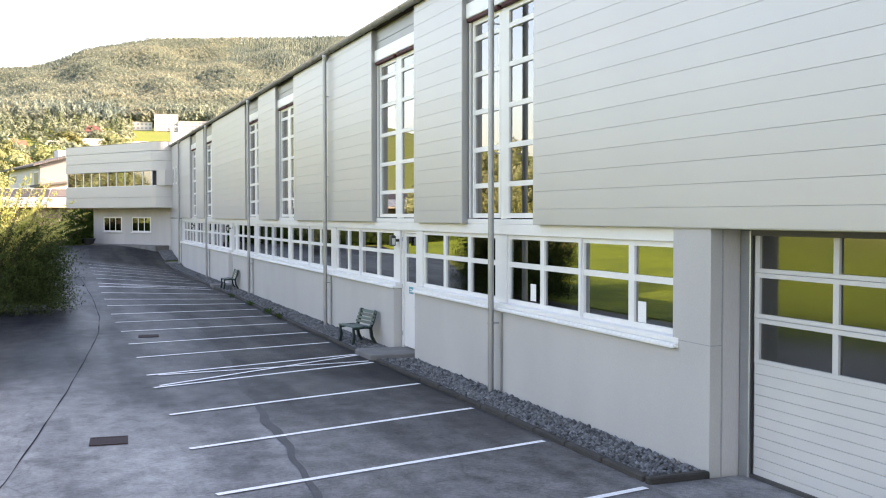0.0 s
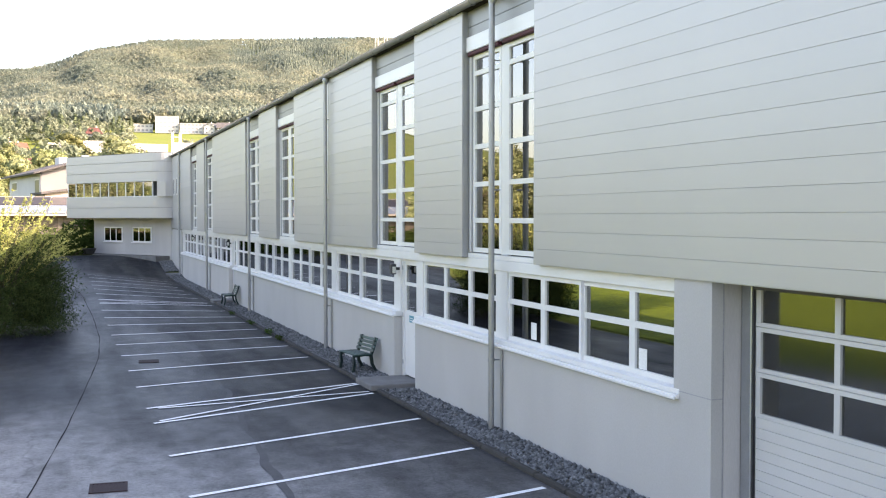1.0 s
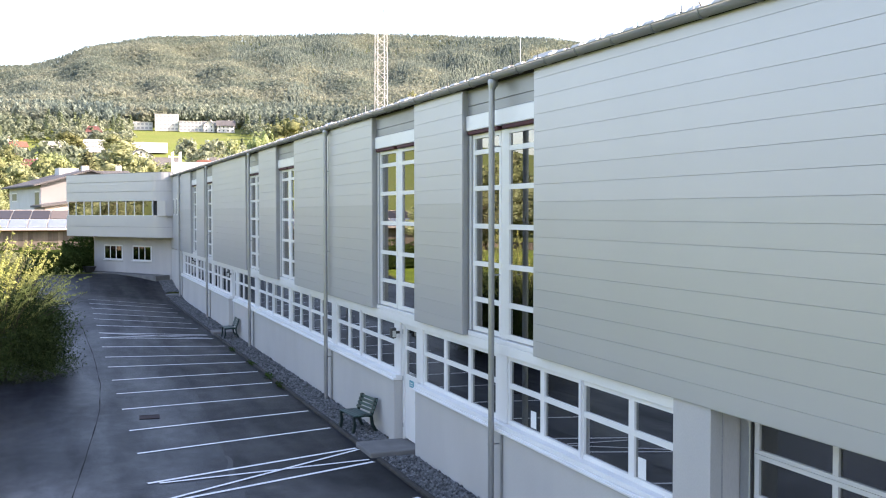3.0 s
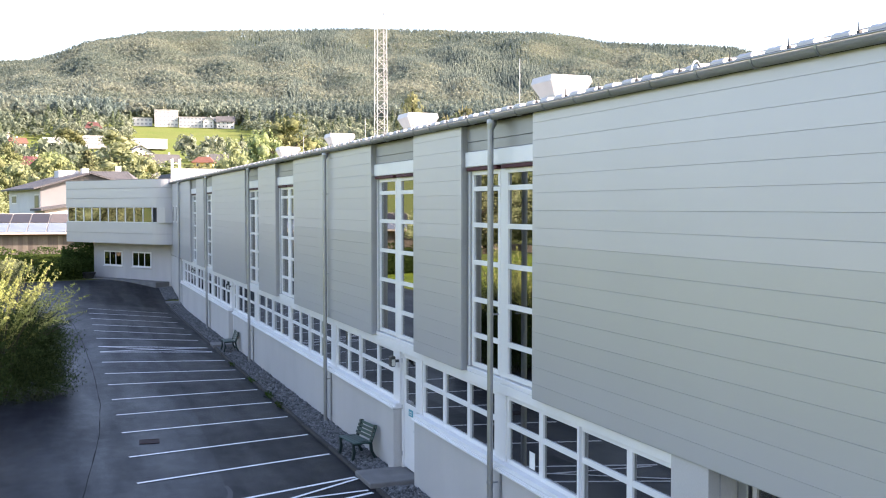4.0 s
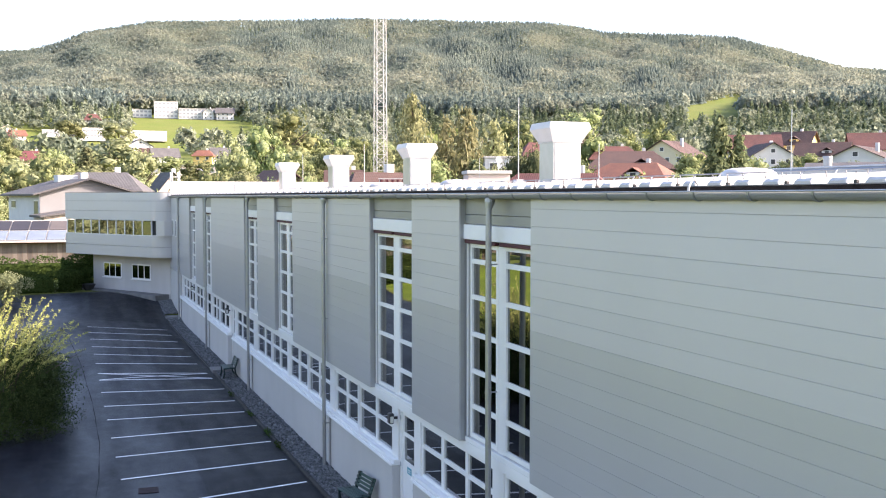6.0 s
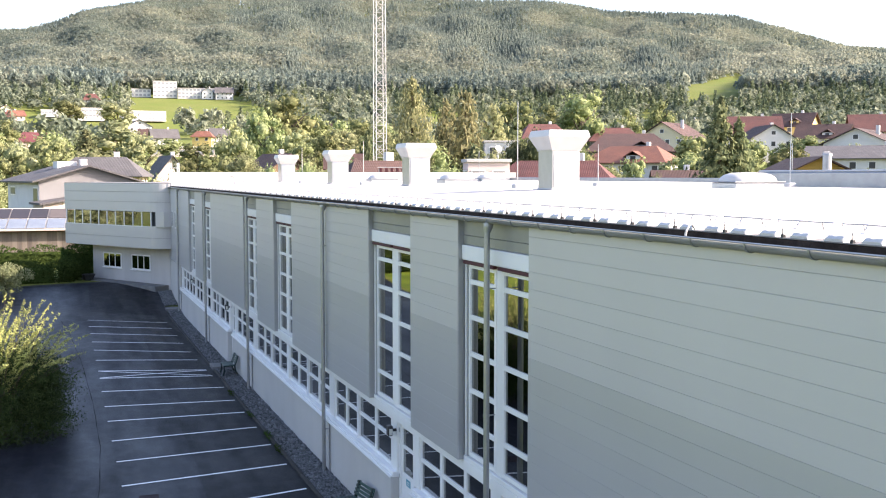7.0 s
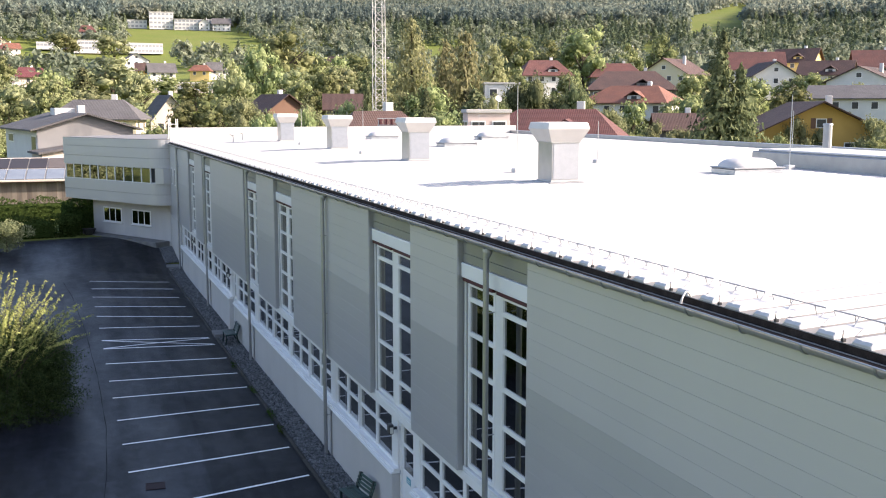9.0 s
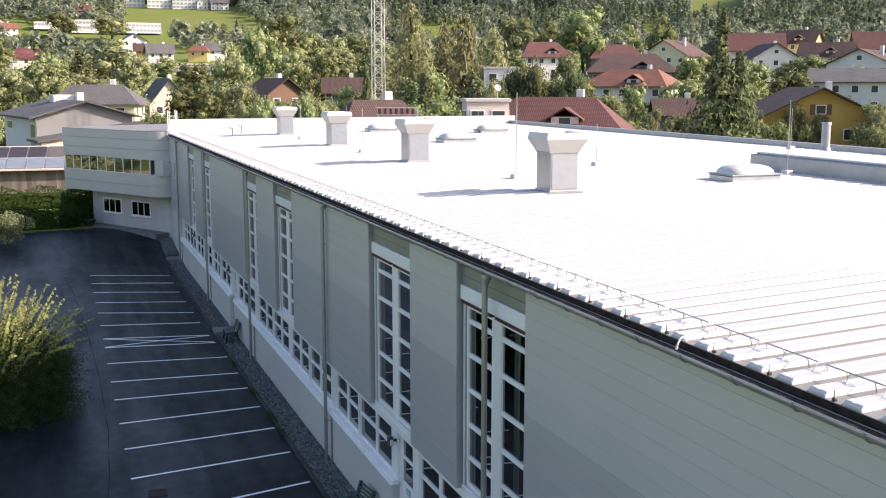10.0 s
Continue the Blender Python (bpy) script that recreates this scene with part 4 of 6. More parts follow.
for lo, hi in ((3.74, 4.43), (4.46, 5.20), (6.22, 6.85), (6.88, 7.53), (7.56, 8.11)):
    part("cladding_strip", prism(bmesh.new(), upper_plan(0.0), lo, hi), CLADDING, office, "smooth pale metal cladding band with a round corner")
part("roof", prism(bmesh.new(), upper_plan(0.02), 8.111, 8.15), ROOF, office)
u = 0.9
n_pane = 10
for i in range(n_pane + 1):
    uu = 0.85 + i * (10.95 - 0.85) / n_pane
    a, b = front(UP, uu, 0.03), front(UP, uu + 0.07, 0.1)
    bm = prism(bmesh.new(), [front(UP, uu, 0.03), front(UP, uu, 0.1), front(UP, uu + 0.07, 0.1), front(UP, uu + 0.07, 0.03)], 5.2, 6.22)
    part("mullion", bm, WHITE, office)
    if i < n_pane:
        w = (10.95 - 0.85) / n_pane
        bm = prism(bmesh.new(), [front(UP, uu + 0.07, 0.06), front(UP, uu + 0.07, 0.066), front(UP, uu + w, 0.066), front(UP, uu + w, 0.06)], 5.24, 6.18)
        part("pane", bm, GLASS, office).visible_shadow = False
        # white and grey panels behind some panes, mostly standing in for reflections
        if i in (1, 2, 3, 4, 5, 7):
            lo = 5.24 if i in (1, 2, 5) else 5.55
            bm = prism(bmesh.new(), [front(UP, uu + 0.1, 0.2), front(UP, uu + 0.1, 0.22), front(UP, uu + w - 0.05, 0.22), front(UP, uu + w - 0.05, 0.2)], lo, 6.2)
            part("blind", bm, PAPER if i in (1, 2, 4, 5) else BLIND, office, "pale panel behind the pane standing in for reflections")
bm = prism(bmesh.new(), [p for p in upper_plan(0.06)], 5.195, 5.235)
part("window_sill", bm, WHITE, office)
bm = prism(bmesh.new(), [(6.95, 70.45), (7.43, 70.45), (7.43, 71.0), (6.6, 71.0), (6.45, 70.85)], 5.2, 6.22)
part("corner_panel", bm, CLADDING, office)
# ground floor
low = [front(LOWER, 9.15), front(LOWER, 0.0), front(LOWER, 0.0, 6.0), front(LOWER, 9.15, 6.0)]
part("ground_floor_wall", prism(bmesh.new(), low, -0.2, 3.78), PLASTER_WARM, office, "plain grey rendered wall")
for u0, u1 in ((2.19, 4.38), (5.6, 7.83)):
    w = part("window", prism(bmesh.new(), [front(LOWER, u0, -0.02), front(LOWER, u1, -0.02), front(LOWER, u1, 0.05), front(LOWER, u0, 0.05)][::-1], 2.04, 3.11), WHITE, office, "three-light white window")
    for i in range(3):
        s = (u1 - u0 - 0.1) / 3
        a = u0 + 0.1 + i * s
        part("pane", prism(bmesh.new(), [front(LOWER, a, -0.03), front(LOWER, a + s - 0.1, -0.03), front(LOWER, a + s - 0.1, -0.021), front(LOWER, a, -0.021)][::-1], 2.13, 3.02), GLASS_DARK, w)
    part("sill", prism(bmesh.new(), [front(LOWER, u0 - 0.05, -0.12), front(LOWER, u1 + 0.05, -0.12), front(LOWER, u1 + 0.05, 0.0), front(LOWER, u0 - 0.05, 0.0)][::-1], 1.99, 2.035), WHITE, w)
apron = [front(LOWER, 9.6, -1.1), front(LOWER, 0.2, -1.1), front(LOWER, 0.2, 0.0), front(LOWER, 9.6, 0.0)]
solid("pavement", prism(bmesh.new(), apron, 0.2, 1.16), CONCRETE, "pale concrete apron along the office wall", "pavement", kind="structure")
# ladder rails at the hall's roof corner
ladder = thing("roof_ladder", "white steel ladder rails over the roof edge", "ladder", at=pose(7.5, 70.6, 7.75))
for dx, dy in ((0, 0), (0.5, 0), (0, 1.0), (0.5, 1.0)):
    part("rail", rod(bmesh.new(), (dx, dy, 0), (dx, dy, 1.75), 0.03), WHITE, ladder)
for z in (0.5, 0.95, 1.4):
    part("rung", rod(bmesh.new(), (0, 0, z), (0.5, 0, z), 0.018), WHITE, ladder)

# ---- things on the roof ----
def roof_vent(x, y, s=1.0):
    v = thing("roof_vent", "square white roof vent with a flared hood", "roof vent", "roof vents", at=pose(x, y, roof_z(x) - 0.02))
    h = 0.43 * s
    part("base_flashing", block(-h - 0.12, -h - 0.12, 0.0, h + 0.12, h + 0.12, 0.1, bevel=0.015), ZINC, v, "grey base flange")
    shaft = part("shaft", block(-h, -h, 0.13, h, h, 1.22, bevel=0.012), SHAFT, v, "bare sheet metal shaft")
    part("panel", block(-h + 0.05, -h - 0.012, 0.17, h - 0.03, -h - 0.002, 1.16, bevel=0.003), SPANGLE, shaft, "spangled galvanised front panel")
    part("joint_rim", block(-h - 0.03, -h - 0.03, 1.17, h + 0.03, h + 0.03, 1.198, bevel=0.004), SHAFT, shaft)
    part("lower_rim", block(-h - 0.025, -h - 0.025, 0.104, h + 0.025, h + 0.025, 0.14, bevel=0.004), VENT_WHITE, shaft)
    bm = bmesh.new()
    ring = []
    for z, k in ((1.2, h + 0.02), (1.56, h + 0.21), (1.72, h + 0.17), (1.74, h + 0.14), (1.58, h + 0.1)):
        ring.append([bm.verts.new((a * k, b * k, z)) for a, b in ((-1, -1), (1, -1), (1, 1), (-1, 1))])
    for r, q in zip(ring, ring[1:]):
        for i in range(4):
            bm.faces.new((r[i], r[(i + 1) % 4], q[(i + 1) % 4], q[i]))
    bm.faces.new(ring[-1]), bm.faces.new(ring[0][::-1])
    part("hood", bm, VENT_WHITE, v, "white flared hood")
    return v


for x, y in ((13.4, 25.95), (13.42, 38.15), (13.42, 49.95), (13.42, 62.0)):
    roof_vent(x, y)


def skylight(x, y, sx=0.75, sy=0.75):
    v = thing("skylight", "low domed skylight on a metal curb", "skylight", "skylights", at=pose(x, y, roof_z(x) - 0.02))
    part("curb", block(-sx + 0.04, -sy + 0.04, 0, sx - 0.04, sy - 0.04, 0.24, bevel=0.02), STEEL, v)
    part("flashing", block(-sx - 0.1, -sy - 0.1, 0, sx + 0.1, sy + 0.1, 0.06, bevel=0.02), ZINC, v)
    part("rim", block(-sx, -sy, 0.244, sx, sy, 0.29, bevel=0.015), ZINC, v)
    bm = bmesh.new()
    bmesh.ops.create_uvsphere(bm, u_segments=16, v_segments=8, radius=1, matrix=Matrix.Translation((0, 0, 0.27)) @ Matrix.Diagonal((sx * 0.98, sy * 0.98, 0.3, 1)))
    for w_ in bm.verts:
        x_, y_ = w_.co.x / sx, w_.co.y / sy
        w_.co.x, w_.co.y = sx * 0.96 * math.copysign(abs(x_) ** 0.6, x_), sy * 0.96 * math.copysign(abs(y_) ** 0.6, y_)
    dome = part("dome", bm, VENT_WHITE, v, "milky plastic dome")
    dome.data.polygons.foreach_set("use_smooth", [True] * len(dome.data.polygons))


for x, y in ((20.45, 26.8), (19.9, 50.2), (19.9, 63.2), (25.8, 59.2)):
    skylight(x, y, 0.95, 0.65)
strip_light = thing("strip_rooflight", "long low rooflight with grey sheet metal curb", "rooflight", at=pose(23.6, 20.0, roof_z(24) - 0.02))
part("curb", block(0, -10, 0, 3.0, 10.7, 0.56, bevel=0.03), ZINC, strip_light)
part("cover", block(0.15, -9.85, 0.56, 2.85, 10.55, 0.64, bevel=0.03), VENT_WHITE, strip_light)


def lightning_rod(x, y, h):
    v = thing("lightning_rod", "thin lightning rod on a concrete foot", "lightning rod", "lightning rods", at=pose(x, y, roof_z(x)))
    part("foot", block(-0.15, -0.15, 0, 0.15, 0.15, 0.2, bevel=0.03), VENT_WHITE, v, "pale concrete foot")
    part("mast", rod(bmesh.new(), (0, 0, 0.1), (0, 0, h), 0.018, 0.01, 6), STEEL, v)


for x, y, h in ((13.96, 29.9, 2.8), (22.9, 27.8, 2.5), (31.8, 38.5, 1.9), (18.9, 33.5, 1.6), (17.1, 61.4, 1.8), (24.9, 59.1, 2.0), (13.0, 44.0, 2.0), (13.0, 56.0, 2.0)):
    lightning_rod(x, y, h)
pipe = thing("vent_pipe", "thick grey roof vent pipe", "vent pipe", at=pose(31.6, 36.0, roof_z(31.6)))
part("tube", rod(bmesh.new(), (0, 0, 0), (0, 0, 1.3), 0.19, sides=14), ZINC, pipe)
part("cap", rod(bmesh.new(), (0, 0, 1.28), (0, 0, 1.36), 0.22, 0.2, sides=14), ZINC, pipe)
part("collar", rod(bmesh.new(), (0, 0, 0), (0, 0, 0.3), 0.3, 0.2, sides=14), ZINC, pipe)


# ---- wooded hills ----
rng = np.random.default_rng(7)


def ball(sub):
    """Corners and faces of a round lump."""
    bm = bmesh.new()
    bmesh.ops.create_icosphere(bm, subdivisions=sub, radius=1)
    v = np.array([p.co[:] for p in bm.verts])
    f = np.array([[p.index for p in q.verts] for q in bm.faces])
    bm.free()
    return v, f


def tufts(p, normal, size, r, long=1.0):
    """Leaf sprays: loose triangles lying roughly across the given normals."""
    n = len(p)
    w = normal + r.normal(size=(n, 3)) * 0.45
    a = np.cross(w, r.normal(size=(n, 3)))
    a /= np.linalg.norm(a, axis=1)[:, None]
    b = np.cross(w, a)
    b /= np.linalg.norm(b, axis=1)[:, None]
    s = size * (0.6 + 0.8 * r.random((n, 1)))
    v = np.stack([p + a * s * long, p - a * s * 0.5 * long + b * s * 0.7, p - a * s * 0.5 * long - b * s * 0.7], 1)
    return v.reshape(-1, 3), np.arange(3 * n).reshape(-1, 3)


def blob_template(seed, lobes=1, per=26, size=0.2):
    """A far broadleaf crown: bulging lobes of open leaf sprays."""
    r = np.random.default_rng(seed)
    vs, fs, off = [], [], 0
    for k in range(lobes):
        d = r.normal(size=3)
        d /= np.linalg.norm(d)
        d[2] = abs(d[2]) * 1.1 - 0.35
        c, rad = (d * (0.3, 0.3, 0.32) + (0, 0, 0.5), 0.17 + 0.1 * r.random()) if lobes > 1 else (np.array([0, 0, 0.5]), 0.44)
        n = r.normal(size=(per, 3))
        n /= np.linalg.norm(n, axis=1)[:, None]
        n[:, 2] = np.where(r.random(per) < 0.75, np.abs(n[:, 2]), n[:, 2])
        v, f = tufts(c + n * rad * (0.75 + 0.4 * r.random((per, 1))), n, size, r)
        vs.append(v), fs.append(f + off)
        off += len(v)
    return np.concatenate(vs), np.concatenate(fs)


def spire_template(seed):
    """A small conifer: ragged skirts on a spire."""
    r = np.random.default_rng(seed)
    v, f = [], []
    tiers = 3
    for t in range(tiers):
        z0, z1 = 0.06 + 0.26 * t, 0.06 + 0.26 * t + 0.42
        rad = 0.21 * (1 - t / tiers) + 0.035
        top = len(v)
        v.append((0, 0, min(z1, 1.0)))
        n = 6
        a0 = r.random() * 6
        for i in range(n):
            k = rad * (0.7 + 0.6 * r.random())
            v.append((k * math.cos(a0 + i * 6.283 / n), k * math.sin(a0 + i * 6.283 / n), z0 + 0.05 * r.random()))
        for i in range(n):
            f.append((top, top + 1 + i, top + 1 + (i + 1) % n))
    return np.array(v), np.array(f)


def fir_template(seed, n=90):
    """A fir at the valley's edge: drooping sprays round a spire."""
    r = np.random.default_rng(seed)
    z = 0.06 + 0.94 * r.random(n) ** 1.2
    a, k = r.random(n) * 6.283, (0.7 + 0.5 * r.random(n)) * (0.2 * (1.0 - z) + 0.012)
    out = np.stack([np.cos(a), np.sin(a), np.full(n, 0.5)], -1)
    return tufts(np.stack([np.cos(a) * k, np.sin(a) * k, z], -1), out, 0.055, r, 1.6)


def scatter(name, templates, xy, height, width, material, label, category):
    """Many far trees in one mesh."""
    z = terrain(xy[:, 0], xy[:, 1])
    pick = rng.integers(0, len(templates), len(xy))
    ang = rng.random(len(xy)) * 6.283
    vs, fs, off = [], [], 0
    for k, (tv, tf) in enumerate(templates):
        m = np.where(pick == k)[0]
        if not len(m):
            continue
        c, s = np.cos(ang[m])[:, None], np.sin(ang[m])[:, None]
        x = (tv[None, :, 0] * c - tv[None, :, 1] * s) * width[m, None]
        y = (tv[None, :, 0] * s + tv[None, :, 1] * c) * width[m, None]
        zz = tv[None, :, 2] * height[m, None]
        p = np.stack([x + xy[m, 0, None], y + xy[m, 1, None], zz + z[m, None] - 0.3], -1).reshape(-1, 3)
        q = (tf[None] + (np.arange(len(m)) * len(tv))[:, None, None]).reshape(-1, 3) + off
        vs.append(p), fs.append(q)
        off += len(p)
    return tagged(new(name, soup(name, np.concatenate(vs), np.concatenate(fs), material)), label, category, kind="stuff")


def in_meadow(az, r):
    """Open fields among the woods."""
    m = (az > 4.0) & (az < 11.3 - 0.01 * (r - 640)) & (r > 560) & (r < 800)
    m |= (az > 34.0) & (az < 37.0) & (r > 840) & (r < 1040 + (az - 34) * 50)
    m |= (az > 31.7) & (az < 33.2) & (r > 500) & (r < 680)
    m |= (az > 18.5) & (az < 22.5) & (r > 560) & (r < 700)
    m |= (az > 33.8) & (az < 37.0) & (r > 700) & (r < 850)
    return m


def polar_points(r0, r1, gap0, gap1, az0=-5.0, az1=47.5):
    pts = []
    r = r0
    while r < r1:
        gap = gap0 + (gap1 - gap0) * (r - r0) / (r1 - r0)
        n = int(radians(az1 - az0) * r / gap)
        az = np.linspace(az0, az1, n) + rng.normal(size=n) * math.degrees(gap / r) * 0.35
        rr = r + rng.normal(size=n) * gap * 0.35
        pts.append(np.stack([az, rr], -1))
        r += gap * 0.95
    return np.concatenate(pts)


woods = np.concatenate([polar_points(800, 1240, 6.2, 6.6), polar_points(1240, 2230, 5.6, 6.4)])
clearing = (woods[:, 0] > 2.8) & (woods[:, 0] < 10.2) & (woods[:, 1] < 862)
woods = woods[~in_meadow(woods[:, 0], woods[:, 1]) & ~clearing]
wa, wr = woods[:, 0], woods[:, 1]
patch = np.sin(wa * 0.55 + 1.3) + np.sin(wr * 0.006 + wa * 0.2) + 0.8 * np.sin(wa * 1.7 - wr * 0.011) + (wr - 1500) / 700 + 0.45 * rng.normal(size=len(wa))
patch += np.where((wa > 12) & (wa < 34), 0.9, -0.3) + 1.6 * (wr < 930) - 0.9 * (wa < 9)
is_con = patch + 0.5 * rng.normal(size=len(wa)) > 0.75
wxy = np.stack([wr * np.sin(np.radians(wa)), wr * np.cos(np.radians(wa))], -1)
blobs, spires = [blob_template(k, 4, 9, 0.135) for k in range(8)], [spire_template(k) for k in range(5)]
tiny_blobs = [blob_template(k + 20, 1, 20, 0.22) for k in range(8)]
fir_forms = [fir_template(k) for k in range(5)]
full_blobs = [blob_template(k + 40, 8, 17, 0.095) for k in range(8)]
shrink = 1.0 - 0.3 * np.clip((wr - 1000) / 1000, 0, 1) + 0.45 * (1 - np.clip((wr - 880) / 260, 0, 1))
foot = (wr < 930) & (np.sin(wa * 0.9 + 0.6) + np.sin(wr * 0.03 + wa * 0.7) + 0.6 * rng.normal(size=len(wa)) + np.where(wa < 13, 0.9, -1.1) > -0.2)
is_con &= ~(foot & (rng.random(len(wa)) < 0.75))
for lo, hi, forms, note in ((0, 1000, full_blobs, "at the foot of the hill"), (1000, 1240, blobs, "on the lower slope"), (1240, 3000, tiny_blobs, "covering the hillside")):
    pick_ = ~is_con & ~foot & (wr >= lo) & (wr < hi)
    n = pick_.sum()
    scatter("woodland", forms, wxy[pick_], (8.5 + 5.5 * rng.random(n)) * shrink[pick_], (8.0 + 4 * rng.random(n)) * shrink[pick_], HAZED_FOREST, "mixed broadleaf forest " + note, "forest")
pick_ = foot & ~is_con
n = pick_.sum()
scatter("forest_edge", full_blobs, wxy[pick_], 13 + 9 * rng.random(n), 9 + 6 * rng.random(n), HAZED_FOOT, "dark dense trees at the foot of the hill", "forest")
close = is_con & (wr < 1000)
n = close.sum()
scatter("fir_forest", fir_forms, wxy[close], 14 + 7 * rng.random(n), 15 + 7 * rng.random(n), HAZED_CONIFER, "firs along the foot of the hill", "forest")
is_con &= ~close
n = is_con.sum()
scatter("conifer_forest", spires, wxy[is_con], (9.5 + 5.5 * rng.random(n)) * shrink[is_con], (11 + 6 * rng.random(n)) * shrink[is_con], HAZED_CONIFER, "dark conifer forest covering the hillside", "forest")
# ---- lawn opposite the hall ----
sheet("lawn", lambda y: -31.0, lambda y: lot_left(y) - 0.4, list(np.linspace(-20, 80, 60)), -0.02, LAWN, "lush mown lawn across the yard", "lawn", 14)

# ---- strip along the hall ----
def kerb_run(y0, y1, x=6.60):
    y = y0
    while y < y1 - 0.2:
        n = min(1.0, y1 - y)
        k = kerb_mesh if n == 1.0 else mesh_of("kerb_stone", block(-0.055, 0.006, -0.12, 0.055, n - 0.006, 0.075, bevel=0.018), KERB)
        part("kerb_stone", k, KERB, edging, at=pose(x + random.uniform(-0.006, 0.006), y, float(terrain(x, y)) + random.uniform(-0.008, 0.008), rz=random.uniform(-0.5, 0.5)))
        y += 1.0


edging = thing("kerb", "dark weathered kerb stones edging the gravel strip", "kerb", kind="structure")
kerb_mesh = mesh_of("kerb_stone", block(-0.055, 0.006, -0.12, 0.055, 0.994, 0.075, bevel=0.018), KERB)
kerb_run(10.55, 21.4), kerb_run(22.7, 45.9), kerb_run(47.0, 66.0)
part("kerb_stone", block(6.56, 10.40, -0.1, 7.42, 10.52, 0.085, bevel=0.02), KERB, edging)
sheet("gravel_bed", lambda y: 6.65, lambda y: 7.47, list(np.linspace(10.5, 66.5, 60)), 0.015, GRAVEL, "grey gravel bed along the plinth", "gravel", 4)


def pebbles(n, x0, x1, y0, y1, size, lift=0.02):
    """Loose stones lying on a strip: jittered eight-sided lumps."""
    base = np.array([(1, 0, 0), (-1, 0, 0), (0, 1, 0), (0, -1, 0), (0, 0, 1), (0, 0, -1)], float)
    tri = np.array([(0, 2, 4), (2, 1, 4), (1, 3, 4), (3, 0, 4), (2, 0, 5), (1, 2, 5), (3, 1, 5), (0, 3, 5)])
    x, y = x0 + (x1 - x0) * rng.random(n), y0 + (y1 - y0) * rng.random(n)
    keep = ~(((y > 21.45) & (y < 22.65)) | ((y > 45.95) & (y < 46.95)))
    x, y = x[keep], y[keep]
    n = len(x)
    s = size * (0.6 + 0.8 * rng.random((n, 1, 1)))
    v = base[None] * s * (0.6 + 0.7 * rng.random((n, 6, 3)))
    a = rng.random(n)[:, None] * 6.283
    v = np.stack([v[..., 0] * np.cos(a) - v[..., 1] * np.sin(a), v[..., 0] * np.sin(a) + v[..., 1] * np.cos(a), v[..., 2] * 0.75], -1)
    v += np.stack([x, y, terrain(x, y) + lift + 0.02 * rng.random(n)], -1)[:, None]
    f = tri[None] + (np.arange(n) * 6)[:, None, None]
    return v.reshape(-1, 3), f.reshape(-1, 3)


a, b = pebbles(9000, 6.68, 7.44, 10.55, 31, 0.042)
c, d = pebbles(6000, 6.68, 7.44, 31, 66, 0.045)
tagged(new("gravel", soup("gravel", np.concatenate([a, c]), np.concatenate([b, d + len(a)]), GRAVEL)), "loose grey gravel stones along the plinth", "gravel", kind="stuff")
solid("drain_slab", block(6.55, 66.2, -0.1, 7.42, 67.4, 0.26, bevel=0.02), CONCRETE, "pale concrete block at the end of the gravel", "concrete block")
# a rising bed of stones beside the ramp
a, b = pebbles(1500, 6.6, 7.42, 67.4, 71.5, 0.05, 0.03)
tagged(new("gravel", soup("gravel", a, b, GRAVEL)), "grey gravel beside the ramp", "gravel", kind="stuff")


def bent_bar(points, r):
    """One square bar through a row of points in an upright plane across x."""
    bm = bmesh.new()
    rings = []
    for k, p in enumerate(points):
        a, b = Vector(points[max(k - 1, 0)]), Vector(points[min(k + 1, len(points) - 1)])
        d = (b - a).normalized()
        n, m = Vector((-d.z, 0, d.x)) * r, Vector((0, r, 0))
        rings.append([bm.verts.new(Vector(p) + n * i + m * j) for i, j in ((-1, -1), (1, -1), (1, 1), (-1, 1))])
    for p, q in zip(rings, rings[1:]):
        for k in range(4):
            bm.faces.new((p[k], p[(k + 1) % 4], q[(k + 1) % 4], q[k]))
    bm.faces.new(rings[0][::-1]), bm.faces.new(rings[-1])
    return bm


def bench(x, y, turn=0):
    b = thing("bench", "green slatted park bench with cast-iron legs on gravel", "bench", "benches", at=pose(x, y, 0.03, rz=turn))
    for s in (-0.4, 0.4):
        for line in (((-0.32, 0.0), (-0.27, 0.22), (-0.29, 0.41), (0.0, 0.44), (0.17, 0.42)), ((0.31, 0.0), (0.2, 0.2), (0.17, 0.42), (0.24, 0.6), (0.31, 0.84))):
            part("leg", bent_bar([(x_, s, z_) for x_, z_ in line], 0.034), GREEN_IRON, b, "dark cast-iron leg")
    for i in range(5):
        part("seat_slat", block(-0.30 + i * 0.095, -0.51, 0.435, -0.22 + i * 0.095, 0.51, 0.462, bevel=0.006), GREEN_WOOD, b)
    for i in range(4):
        m = pose(0.195 + i * 0.032, 0, 0.53 + i * 0.088, ry=16)
        part("back_slat", block(-0.014, -0.51, -0.034, 0.014, 0.51, 0.034, bevel=0.006), GREEN_WOOD, b, at=m)
    return b


first_bench = bench(7.0, 24.45, 8)
copy_thing(first_bench, pose(7.08, 44.7, 0.03, rz=0))
# planter by the office
pot = thing("planter", "low dark stone planter with withered plants", "planter", at=pose(2.35, 78.2, 1.1))
bm = bmesh.new()
bmesh.ops.create_cone(bm, cap_ends=True, segments=12, radius1=0.28, radius2=0.5, depth=0.45, matrix=Matrix.Translation((0, 0, 0.225)))
part("bowl", bm, BLACK, pot)

